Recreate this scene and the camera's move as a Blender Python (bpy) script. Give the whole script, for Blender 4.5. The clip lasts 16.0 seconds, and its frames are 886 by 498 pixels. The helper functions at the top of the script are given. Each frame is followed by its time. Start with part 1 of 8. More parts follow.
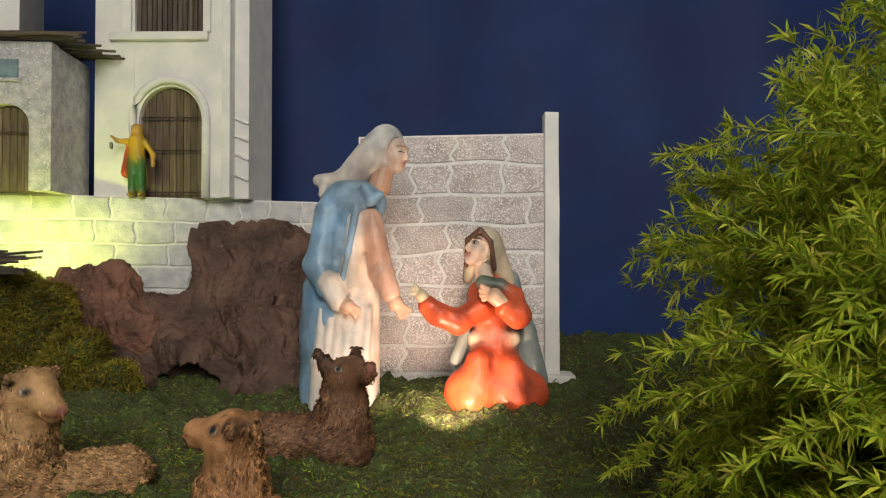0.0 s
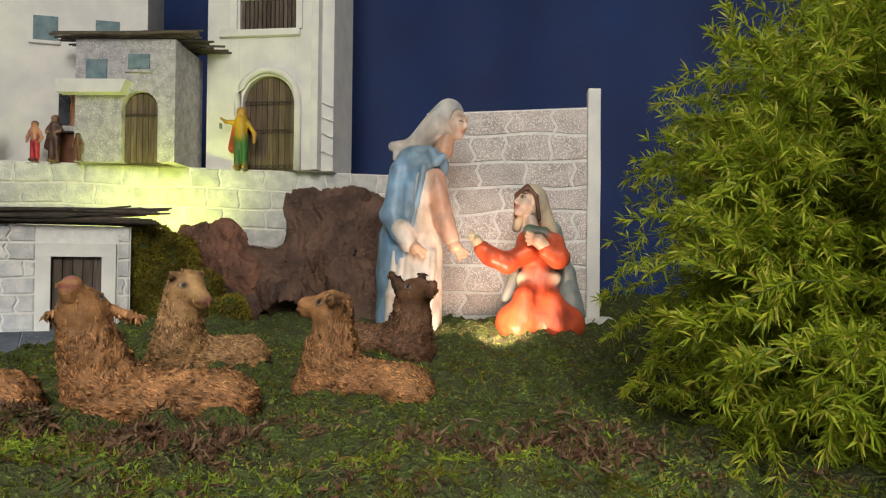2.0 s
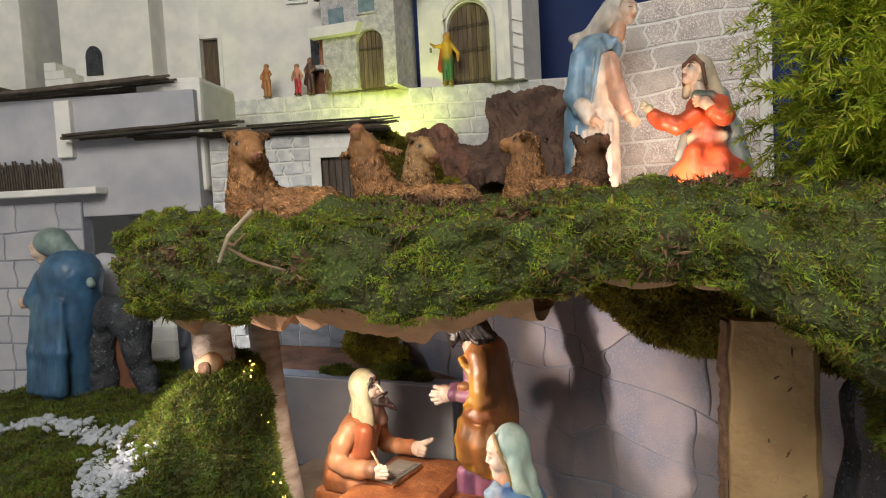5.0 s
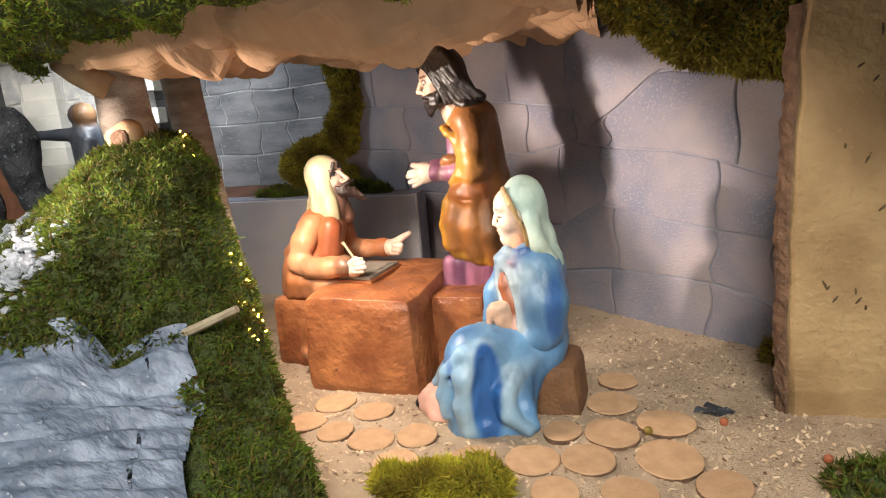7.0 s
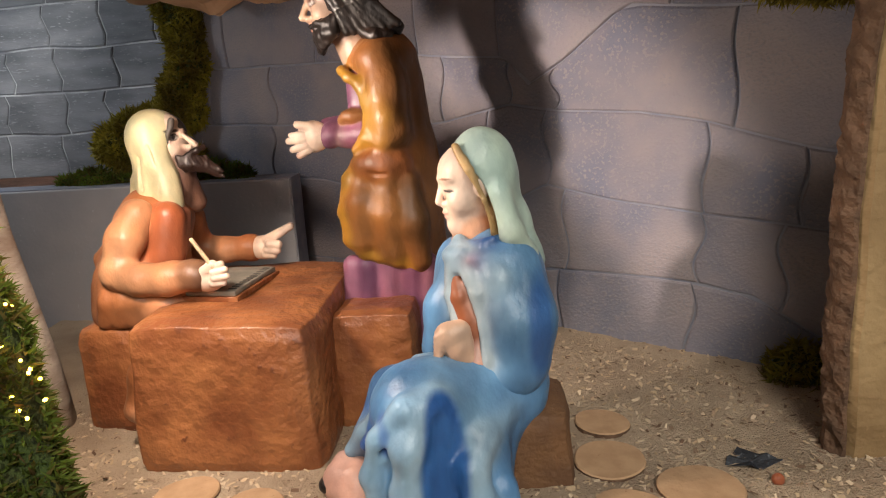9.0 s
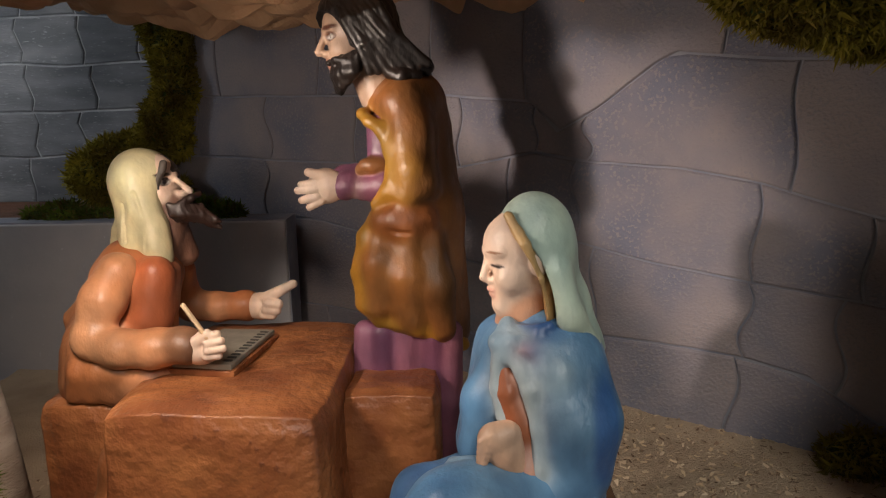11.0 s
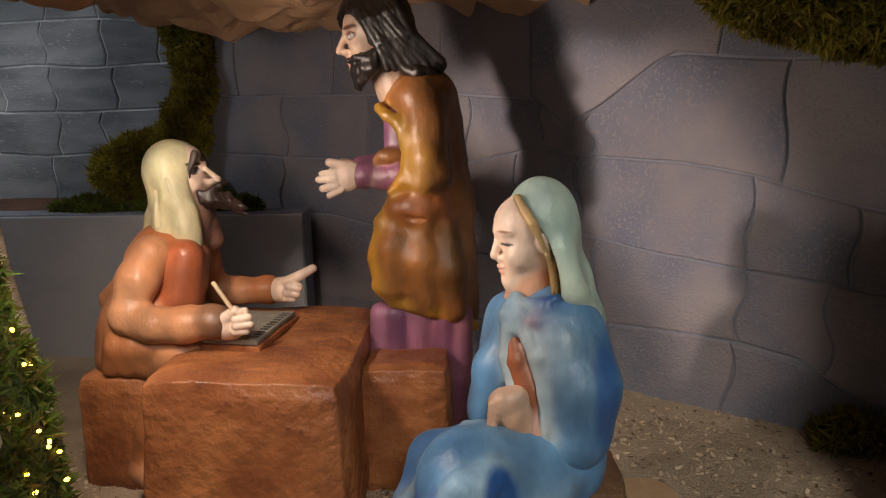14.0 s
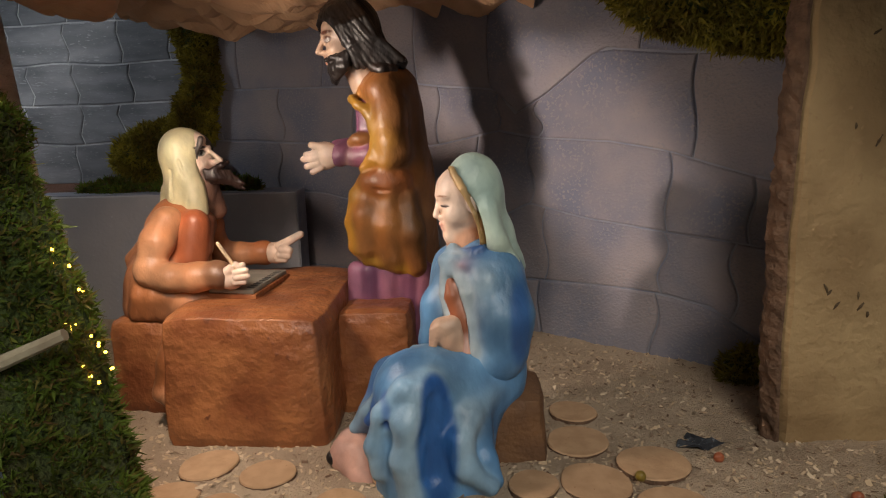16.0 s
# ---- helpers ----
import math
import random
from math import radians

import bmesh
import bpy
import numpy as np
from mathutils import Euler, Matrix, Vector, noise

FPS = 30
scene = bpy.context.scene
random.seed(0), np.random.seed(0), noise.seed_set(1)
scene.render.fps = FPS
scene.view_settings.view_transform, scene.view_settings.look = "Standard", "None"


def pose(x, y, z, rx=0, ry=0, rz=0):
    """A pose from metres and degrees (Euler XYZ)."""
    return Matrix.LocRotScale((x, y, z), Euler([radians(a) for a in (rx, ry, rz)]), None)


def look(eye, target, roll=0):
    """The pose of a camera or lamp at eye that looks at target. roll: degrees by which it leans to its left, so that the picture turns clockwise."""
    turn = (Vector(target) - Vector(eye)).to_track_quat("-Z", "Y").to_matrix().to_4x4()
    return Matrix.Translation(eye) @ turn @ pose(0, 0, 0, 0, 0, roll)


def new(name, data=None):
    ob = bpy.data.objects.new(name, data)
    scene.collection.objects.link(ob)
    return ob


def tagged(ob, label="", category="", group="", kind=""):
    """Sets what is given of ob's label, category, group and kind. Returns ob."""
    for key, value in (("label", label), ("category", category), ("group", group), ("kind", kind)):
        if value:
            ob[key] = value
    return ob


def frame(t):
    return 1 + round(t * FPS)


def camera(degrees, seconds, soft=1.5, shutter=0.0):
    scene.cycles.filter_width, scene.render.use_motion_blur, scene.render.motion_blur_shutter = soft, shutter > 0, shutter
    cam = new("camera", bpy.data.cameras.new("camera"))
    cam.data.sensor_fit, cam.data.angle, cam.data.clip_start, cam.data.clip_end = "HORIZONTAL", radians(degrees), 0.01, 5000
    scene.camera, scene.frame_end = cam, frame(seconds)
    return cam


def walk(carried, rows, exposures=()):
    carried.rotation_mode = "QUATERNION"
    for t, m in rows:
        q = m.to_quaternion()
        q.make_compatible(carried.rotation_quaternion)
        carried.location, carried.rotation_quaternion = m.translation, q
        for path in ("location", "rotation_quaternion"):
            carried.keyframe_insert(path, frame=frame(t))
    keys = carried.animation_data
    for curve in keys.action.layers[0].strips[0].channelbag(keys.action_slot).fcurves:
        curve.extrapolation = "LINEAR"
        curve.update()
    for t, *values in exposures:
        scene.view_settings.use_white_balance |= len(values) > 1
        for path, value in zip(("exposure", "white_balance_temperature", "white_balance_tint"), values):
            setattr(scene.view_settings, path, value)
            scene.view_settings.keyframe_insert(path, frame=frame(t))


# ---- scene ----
cam = camera(68.9, 16.0, 1.15)
PATH = [
    (0, (0.031, -0.031, 0.809), (-0.002, 1.969, 0.841), 0.0),
    (0.5, (0.034, -0.063, 0.795), (-0.011, 1.936, 0.825), 0.7),
    (1, (0.032, -0.112, 0.773), (-0.074, 1.885, 0.812), 1.0),
    (1.5, (0.039, -0.171, 0.748), (-0.149, 1.82, 0.784), 1.7),
    (2, (0.065, -0.214, 0.725), (-0.183, 1.771, 0.753), 0.6),
    (2.5, (0.095, -0.265, 0.704), (-0.228, 1.708, 0.702), -0.5),
    (3, (0.11, -0.31, 0.659), (-0.305, 1.646, 0.608), -0.9),
    (3.2, (0.114, -0.333, 0.636), (-0.352, 1.61, 0.565), -1.1),
    (5.3, (0.158, -0.474, 0.546), (-0.707, 1.323, 0.386), -3.2),
    (5.5, (0.153, -0.473, 0.518), (-0.677, 1.327, 0.258), -3.0),
    (6, (0.139, -0.46, 0.47), (-0.76, 1.294, 0.131), -6.2),
    (6.5, (0.076, -0.438, 0.426), (-0.675, 1.375, 0.042), -6.6),
    (7, (-0.006, -0.374, 0.373), (-0.6, 1.48, -0.082), -4.9),
    (7.5, (-0.051, -0.272, 0.337), (-0.483, 1.617, -0.157), -5.2),
    (8, (-0.091, -0.214, 0.315), (-0.381, 1.706, -0.163), -4.1),
    (8.5, (-0.11, -0.174, 0.307), (-0.309, 1.761, -0.156), -3.4),
    (8.7, (-0.119, -0.161, 0.305), (-0.282, 1.778, -0.157), -3.6),
    (11, (-0.183, -0.069, 0.328), (-0.232, 1.891, -0.067), -0.9),
    (11.5, (-0.191, -0.06, 0.333), (-0.218, 1.905, -0.038), -0.5),
    (12, (-0.205, -0.059, 0.332), (-0.215, 1.905, -0.044), -0.3),
    (12.5, (-0.21, -0.056, 0.334), (-0.202, 1.909, -0.034), -0.1),
    (13, (-0.206, -0.067, 0.329), (-0.199, 1.899, -0.039), -0.2),
    (13.5, (-0.203, -0.087, 0.321), (-0.245, 1.879, -0.045), -0.7),
    (14, (-0.189, -0.107, 0.317), (-0.25, 1.857, -0.057), -0.7),
    (14.5, (-0.174, -0.137, 0.315), (-0.249, 1.826, -0.058), -0.0),
    (15, (-0.161, -0.164, 0.316), (-0.246, 1.799, -0.058), -0.0),
    (15.5, (-0.147, -0.192, 0.315), (-0.235, 1.77, -0.066), -0.5),
    (16, (-0.135, -0.226, 0.316), (-0.231, 1.729, -0.095), -1.5),
]
EXPOSURES = [(0, 0.48), (3.2, 0.60), (5.3, 0.56), (6.0, 0.86), (6.5, 1.0), (7.0, 1.06), (7.5, 1.0), (8.5, 0.72), (10.8, -0.40), (14, -0.35), (16, -0.25)]
walk(cam, [(t, look(eye, target, roll)) for t, eye, target, roll in PATH], EXPOSURES)


# ---- light ----
def area_lamp(name, eye, target, size, watts, colour, shape="DISK"):
    data = bpy.data.lights.new(name, "AREA")
    data.shape, data.size, data.energy, data.color = shape, size, watts, colour
    ob = new(name, data)
    ob.matrix_world = look(eye, target)
    return ob


def spot_lamp(name, eye, target, radius, watts, colour, degrees, blend=0.6):
    data = bpy.data.lights.new(name, "SPOT")
    data.shadow_soft_size, data.energy, data.color = radius, watts, colour
    data.spot_size, data.spot_blend = radians(degrees), blend
    ob = new(name, data)
    ob.matrix_world = look(eye, target)
    return ob


world = bpy.data.worlds.new("room_air")
world.use_nodes = True
world.node_tree.nodes["Background"].inputs["Color"].default_value = (0.75, 0.87, 1.0, 1)
world.node_tree.nodes["Background"].inputs["Strength"].default_value = 0.68
scene.world = world

# the room's ceiling lights, in front of the display
area_lamp("room_light", (0.3, -1.9, 2.1), (-0.3, 0.6, 0.5), 1.3, 48.0, (1.0, 0.94, 0.84))
# warm spot beside the river, aimed across the grotto
spot_lamp("side_spot", (-0.95, -0.23, 0.44), (-0.080, 0.608, 0.22), 0.036, 50.0, (1.0, 0.81, 0.70), 20.5, 0.45)
# warm lamp hidden in the moss beside the birch post
spot_lamp("moss_lamp", (-0.408, 0.240, 0.325), (-0.28, 0.42, 0.14), 0.018, 2.9, (1.0, 0.80, 0.65), 165, 0.6)
# white lamp hidden under the ledge, on the brick wall and the steps
spot_lamp("ledge_lamp", (-0.98, 0.63, 0.47), (-0.90, 1.04, 0.24), 0.02, 2.0, (0.90, 0.96, 1.0), 165, 0.9)
# yellow garden spot hidden behind the rocks, on the terrace wall
spot_lamp("terrace_spot", (-0.74, 1.10, 0.80), (-0.9, 1.35, 1.02), 0.02, 1.8, (0.86, 1.0, 0.14), 160)
# warm lamp in the moss before the kneeling statue
spot_lamp("panel_spot", (0.02, 0.80, 0.612), (0.02, 1.12, 0.80), 0.014, 1.9, (1.0, 0.68, 0.48), 150)


# ---- tools ----
def hash3(i, j, k, seed):
    h = (i * 374761393 + j * 668265263 + k * 2147483647 + seed * 1274126177) & 0xFFFFFFFF
    h = ((h ^ (h >> 13)) * 1274126177) & 0xFFFFFFFF
    return ((h ^ (h >> 16)) & 0xFFFF) / 65535.0


SPIN = np.array(Euler((0.7, 0.5, 0.9)).to_matrix())


def vnoise(p, scale=1.0, seed=0):
    """Smooth value noise in -1..1 for an array of points (n, 3)."""
    q = (np.asarray(p, dtype=np.float64) @ SPIN) * scale + 1000.0
    c = np.floor(q).astype(np.int64)
    f = q - c
    f = f * f * (3 - 2 * f)
    out = np.zeros(len(q))
    for a in (0, 1):
        for b in (0, 1):
            for d in (0, 1):
                w = (f[:, 0] if a else 1 - f[:, 0]) * (f[:, 1] if b else 1 - f[:, 1]) * (f[:, 2] if d else 1 - f[:, 2])
                out += w * hash3(c[:, 0] + a, c[:, 1] + b, c[:, 2] + d, seed)
    return out * 2 - 1


def fbm(p, scale, octaves=3, seed=0):
    return sum(vnoise(p, scale * 2**o, seed + o) / 2**o for o in range(octaves))


def mesh_np(name, verts, faces, smooth=True, colours=None):
    """A mesh from arrays of vertices and of faces that all have three or four corners."""
    verts, faces = np.asarray(verts, dtype=np.float32), np.asarray(faces, dtype=np.int32)
    me = bpy.data.meshes.new(name)
    n, k = faces.shape
    me.vertices.add(len(verts))
    me.vertices.foreach_set("co", verts.ravel())
    me.loops.add(n * k)
    me.loops.foreach_set("vertex_index", faces.ravel())
    me.polygons.add(n)
    me.polygons.foreach_set("loop_start", np.arange(0, n * k, k, dtype=np.int32))
    me.polygons.foreach_set("use_smooth", np.full(n, smooth))
    me.update(calc_edges=True)
    if colours is not None:
        layer = me.color_attributes.new("paint", "FLOAT_COLOR", "POINT")
        layer.data.foreach_set("color", np.c_[colours, np.ones(len(colours))].astype(np.float32).ravel())
    return me


def thing(name, label="", category="", at=(0, 0, 0), group="", kind=""):
    ob = new(name)
    ob.empty_display_size = 0.01
    ob.location = at
    return tagged(ob, label, category, group, kind)


def mesh_thing(name, me, material, label="", category="", group="", kind="", parent=None):
    ob = new(name, me)
    if material is not None:
        me.materials.append(material)
    if parent is not None:
        ob.parent = parent
    return tagged(ob, label, category, group, kind)


def part(name, bm, material, parent, label="", smooth=False):
    me = bpy.data.meshes.new(name)
    bmesh.ops.recalc_face_normals(bm, faces=bm.faces)
    bm.to_mesh(me)
    bm.free()
    if smooth:
        me.polygons.foreach_set("use_smooth", np.full(len(me.polygons), True))
    return mesh_thing(name, me, material, label, parent=parent)


def box_bm(x0, x1, y0, y1, z0, z1, bevel=0.0, cuts=0, rough=0.0, seed=0):
    """A box, its edges bevelled, its faces cut and made uneven."""
    bm = bmesh.new()
    bmesh.ops.create_cube(bm, size=1.0)
    for v in bm.verts:
        v.co = Vector((x0 + (v.co.x + 0.5) * (x1 - x0), y0 + (v.co.y + 0.5) * (y1 - y0), z0 + (v.co.z + 0.5) * (z1 - z0)))
    if bevel:
        bmesh.ops.bevel(bm, geom=list(bm.edges), offset=bevel, segments=2, profile=0.6, affect="EDGES")
    if cuts:
        bmesh.ops.subdivide_edges(bm, edges=list(bm.edges), cuts=cuts, use_grid_fill=True)
    if rough:
        for v in bm.verts:
            v.co += Vector(noise.noise_vector(v.co * 40 + Vector((seed, 0, 0)))) * rough
    return bm


def tube_bm(points, radii, sides=8, ends=True, lumps=0.0, seed=0):
    """A tube along points, with a radius for each."""
    bm = bmesh.new()
    rings = []
    pts = [Vector(p) for p in points]
    for i, p in enumerate(pts):
        d = (pts[min(i + 1, len(pts) - 1)] - pts[max(i - 1, 0)]).normalized()
        side = d.cross(Vector((0.13, 0.31, 0.94)) if abs(d.z) < 0.9 else Vector((1, 0.1, 0))).normalized()
        up = side.cross(d)
        ring = []
        for k in range(sides):
            a = 2 * math.pi * k / sides
            r = radii[i] * (1 + lumps * noise.noise(Vector((p.x * 30 + seed, math.cos(a) * 1.3, p.z * 30 + math.sin(a) * 1.3))))
            ring.append(bm.verts.new(p + (side * math.cos(a) + up * math.sin(a)) * r))
        rings.append(ring)
    for a, b in zip(rings, rings[1:]):
        for k in range(sides):
            bm.faces.new((a[k], a[(k + 1) % sides], b[(k + 1) % sides], b[k]))
    if ends:
        bm.faces.new(rings[0][::-1])
        bm.faces.new(rings[-1])
    return bm


def smoothstep(a, b, x):
    t = np.clip((x - a) / (b - a), 0, 1)
    return t * t * (3 - 2 * t)


# shapes for figures: a capsule from a to b with a radius at each end, or an ellipsoid
def cap(a, b, ra, rb, colour, k=0.008):
    return ("cap", np.array(a, float), np.array(b, float), ra, rb, colour, k)


def ell(c, r, colour, k=0.008, turn=(0, 0, 0)):
    return ("ell", np.array(c, float), np.array(r, float), np.array(Euler([radians(x) for x in turn]).to_matrix()), 0, colour, k)


def sdf_of(shape, p):
    if shape[0] == "cap":
        a, b, ra, rb = shape[1:5]
        ab = b - a
        h = np.clip(((p - a) @ ab) / max(ab @ ab, 1e-9), 0, 1)
        return np.linalg.norm(p - a - h[:, None] * ab, axis=1) - (ra + (rb - ra) * h)
    c, r, turn = shape[1:4]
    q = (p - c) @ turn
    k0 = np.linalg.norm(q / r, axis=1)
    k1 = np.linalg.norm(q / (r * r), axis=1)
    return k0 * (k0 - 1) / np.maximum(k1, 1e-6)


def shape_bounds(shape):
    if shape[0] == "cap":
        a, b, ra, rb = shape[1:5]
        r = max(ra, rb)
        return np.minimum(a, b) - r, np.maximum(a, b) + r
    r = max(shape[2])
    return shape[1] - r, shape[1] + r


def moulded(shapes, step=0.0025, relief=None, flat=None, sharp=0.0012, cuts=()):
    """One closed mesh round all the shapes, melted into one another: vertices, quads and a colour for each vertex.
    relief(points) moves the surface outwards; flat cuts it off below that height."""
    lows, highs = zip(*[shape_bounds(s) for s in shapes])
    low, high = np.min(lows, axis=0) - 0.012, np.max(highs, axis=0) + 0.012
    n = np.ceil((high - low) / step).astype(int) + 1
    axes = [low[i] + step * np.arange(n[i]) for i in range(3)]
    field = np.full(n, 1.0)
    for s, a, b in zip(shapes, lows, highs):
        k = s[6]
        i0 = np.maximum(((a - 3 * k - 0.008 - low) / step).astype(int), 0)
        i1 = np.minimum(((b + 3 * k + 0.008 - low) / step).astype(int) + 2, n)
        g = np.stack(np.meshgrid(*[axes[i][i0[i]:i1[i]] for i in range(3)], indexing="ij"), axis=-1)
        d = sdf_of(s, g.reshape(-1, 3)).reshape(g.shape[:3])
        sub = field[i0[0]:i1[0], i0[1]:i1[1], i0[2]:i1[2]]
        h = np.clip(0.5 + 0.5 * (sub - d) / k, 0, 1)
        sub[...] = sub + (d - sub) * h - k * h * (1 - h)
    if relief is not None:
        near = np.abs(field) < 0.02
        idx = np.argwhere(near)
        field[near] -= relief(low + idx * step)
    for s in cuts:
        a, b = shape_bounds(s)
        i0 = np.clip(((a - low) / step).astype(int) - 2, 0, n)
        i1 = np.clip(((b - low) / step).astype(int) + 3, 0, n)
        g = np.stack(np.meshgrid(*[axes[i][i0[i]:i1[i]] for i in range(3)], indexing="ij"), axis=-1)
        if g.size:
            d = sdf_of(s, g.reshape(-1, 3)).reshape(g.shape[:3])
            sub = field[i0[0]:i1[0], i0[1]:i1[1], i0[2]:i1[2]]
            sub[...] = np.maximum(sub, -d)
    if flat is not None:
        field = np.maximum(field, (flat - axes[2])[None, None, :])
    inside = field < 0
    cells = [n[i] - 1 for i in range(3)]
    total, count = np.zeros((*cells, 3)), np.zeros(cells)
    corner = [slice(0, -1), slice(1, None)]
    for axis in range(3):
        others = [i for i in range(3) if i != axis]
        for u in (0, 1):
            for v in (0, 1):
                sl0, sl1 = [None] * 3, [None] * 3
                sl0[axis], sl1[axis] = corner[0], corner[1]
                sl0[others[0]] = sl1[others[0]] = corner[u]
                sl0[others[1]] = sl1[others[1]] = corner[v]
                f0, f1 = field[tuple(sl0)], field[tuple(sl1)]
                cut = (f0 < 0) != (f1 < 0)
                t = np.where(cut, f0 / np.where(cut, f0 - f1, 1), 0)
                count += cut
                total[..., axis] += np.where(cut, t, 0)
                total[..., others[0]] += cut * u
                total[..., others[1]] += cut * v
    live = count > 0
    index = np.full(cells, -1)
    index[live] = np.arange(live.sum())
    where = np.argwhere(live)
    verts = low + step * (where + total[live] / count[live][:, None])
    quads = []
    for axis in range(3):
        o1, o2 = (axis + 1) % 3, (axis + 2) % 3
        f0 = inside[tuple(slice(0, -1) if i == axis else slice(None) for i in range(3))]
        f1 = inside[tuple(slice(1, None) if i == axis else slice(None) for i in range(3))]
        e = np.argwhere(f0 != f1)
        e = e[(e[:, o1] > 0) & (e[:, o2] > 0) & (e[:, o1] < cells[o1]) & (e[:, o2] < cells[o2])]
        out = f0[tuple(e.T)]
        ring = []
        for da, db in ((-1, -1), (0, -1), (0, 0), (-1, 0)):
            c = e.copy()
            c[:, o1] += da
            c[:, o2] += db
            ring.append(index[tuple(c.T)])
        q = np.stack(ring, axis=1)
        q[~out] = q[~out][:, ::-1]
        quads.append(q)
    quads = np.concatenate(quads)
    quads = quads[(quads >= 0).all(axis=1)]
    dist = np.stack([sdf_of(s, verts) for s in shapes], axis=1)
    w = np.exp(-(dist - dist.min(axis=1, keepdims=True)) / sharp)
    colours = (w @ np.array([s[5] for s in shapes], float)) / w.sum(axis=1, keepdims=True)
    return verts, quads, colours


def dabbed(verts, colours, spots):
    """Dabs of paint: (centre, radii, colour) each."""
    for c, r, colour, *frame_of in spots:
        q = verts - np.array(c)
        d = np.linalg.norm(q @ frame_of[0].T if frame_of else q / np.array(r), axis=1)
        w = np.clip((1.15 - d) / 0.3, 0, 1)[:, None]
        colours = colours * (1 - w) + np.array(colour) * w
    return colours


def statue(name, groups, material, label, spots=(), flat=None):
    """A painted figure in one mesh, from groups of shapes: (shapes, step, relief, cuts) each."""
    vs, qs, cs, n = [], [], [], 0
    for shapes, step, relief, cuts in groups:
        v, q, c = moulded(shapes, step, relief, flat, max(0.0008, 1.5 * step if step > 0.0014 else 0), cuts)
        vs.append(v)
        qs.append(q + n)
        cs.append(c)
        n += len(v)
    v, c = np.concatenate(vs), np.concatenate(cs)
    # brush marks: streaks down the figure, broad worn and overpainted patches
    streak = vnoise(v * np.array([1, 1, 0.35]), 58, 31) + 0.6 * vnoise(v @ np.array([[0.9, 0, 0.4], [0, 1, 0], [-0.2, 0, 0.5]]), 95, 32)
    broad, warm = fbm(v, 32, 3, 33), fbm(v, 22, 2, 34)
    painted = np.where(np.arange(len(v)) < len(vs[0]), 0.25, 1.0)
    c = c * (1 + painted * (0.17 * streak + 0.20 * broad))[:, None] * (1 + (painted * warm)[:, None] * np.array([0.10, -0.02, -0.12]))
    c = dabbed(v, np.clip(c, 0.006, 0.85), spots)
    return mesh_thing(name, mesh_np(name, v, np.concatenate(qs), True, c), material, label, "statue")


def chain(points, radii, colour, k=0.006):
    return [cap(a, b, ra, rb, colour, k) for a, b, ra, rb in zip(points, points[1:], radii, radii[1:])]


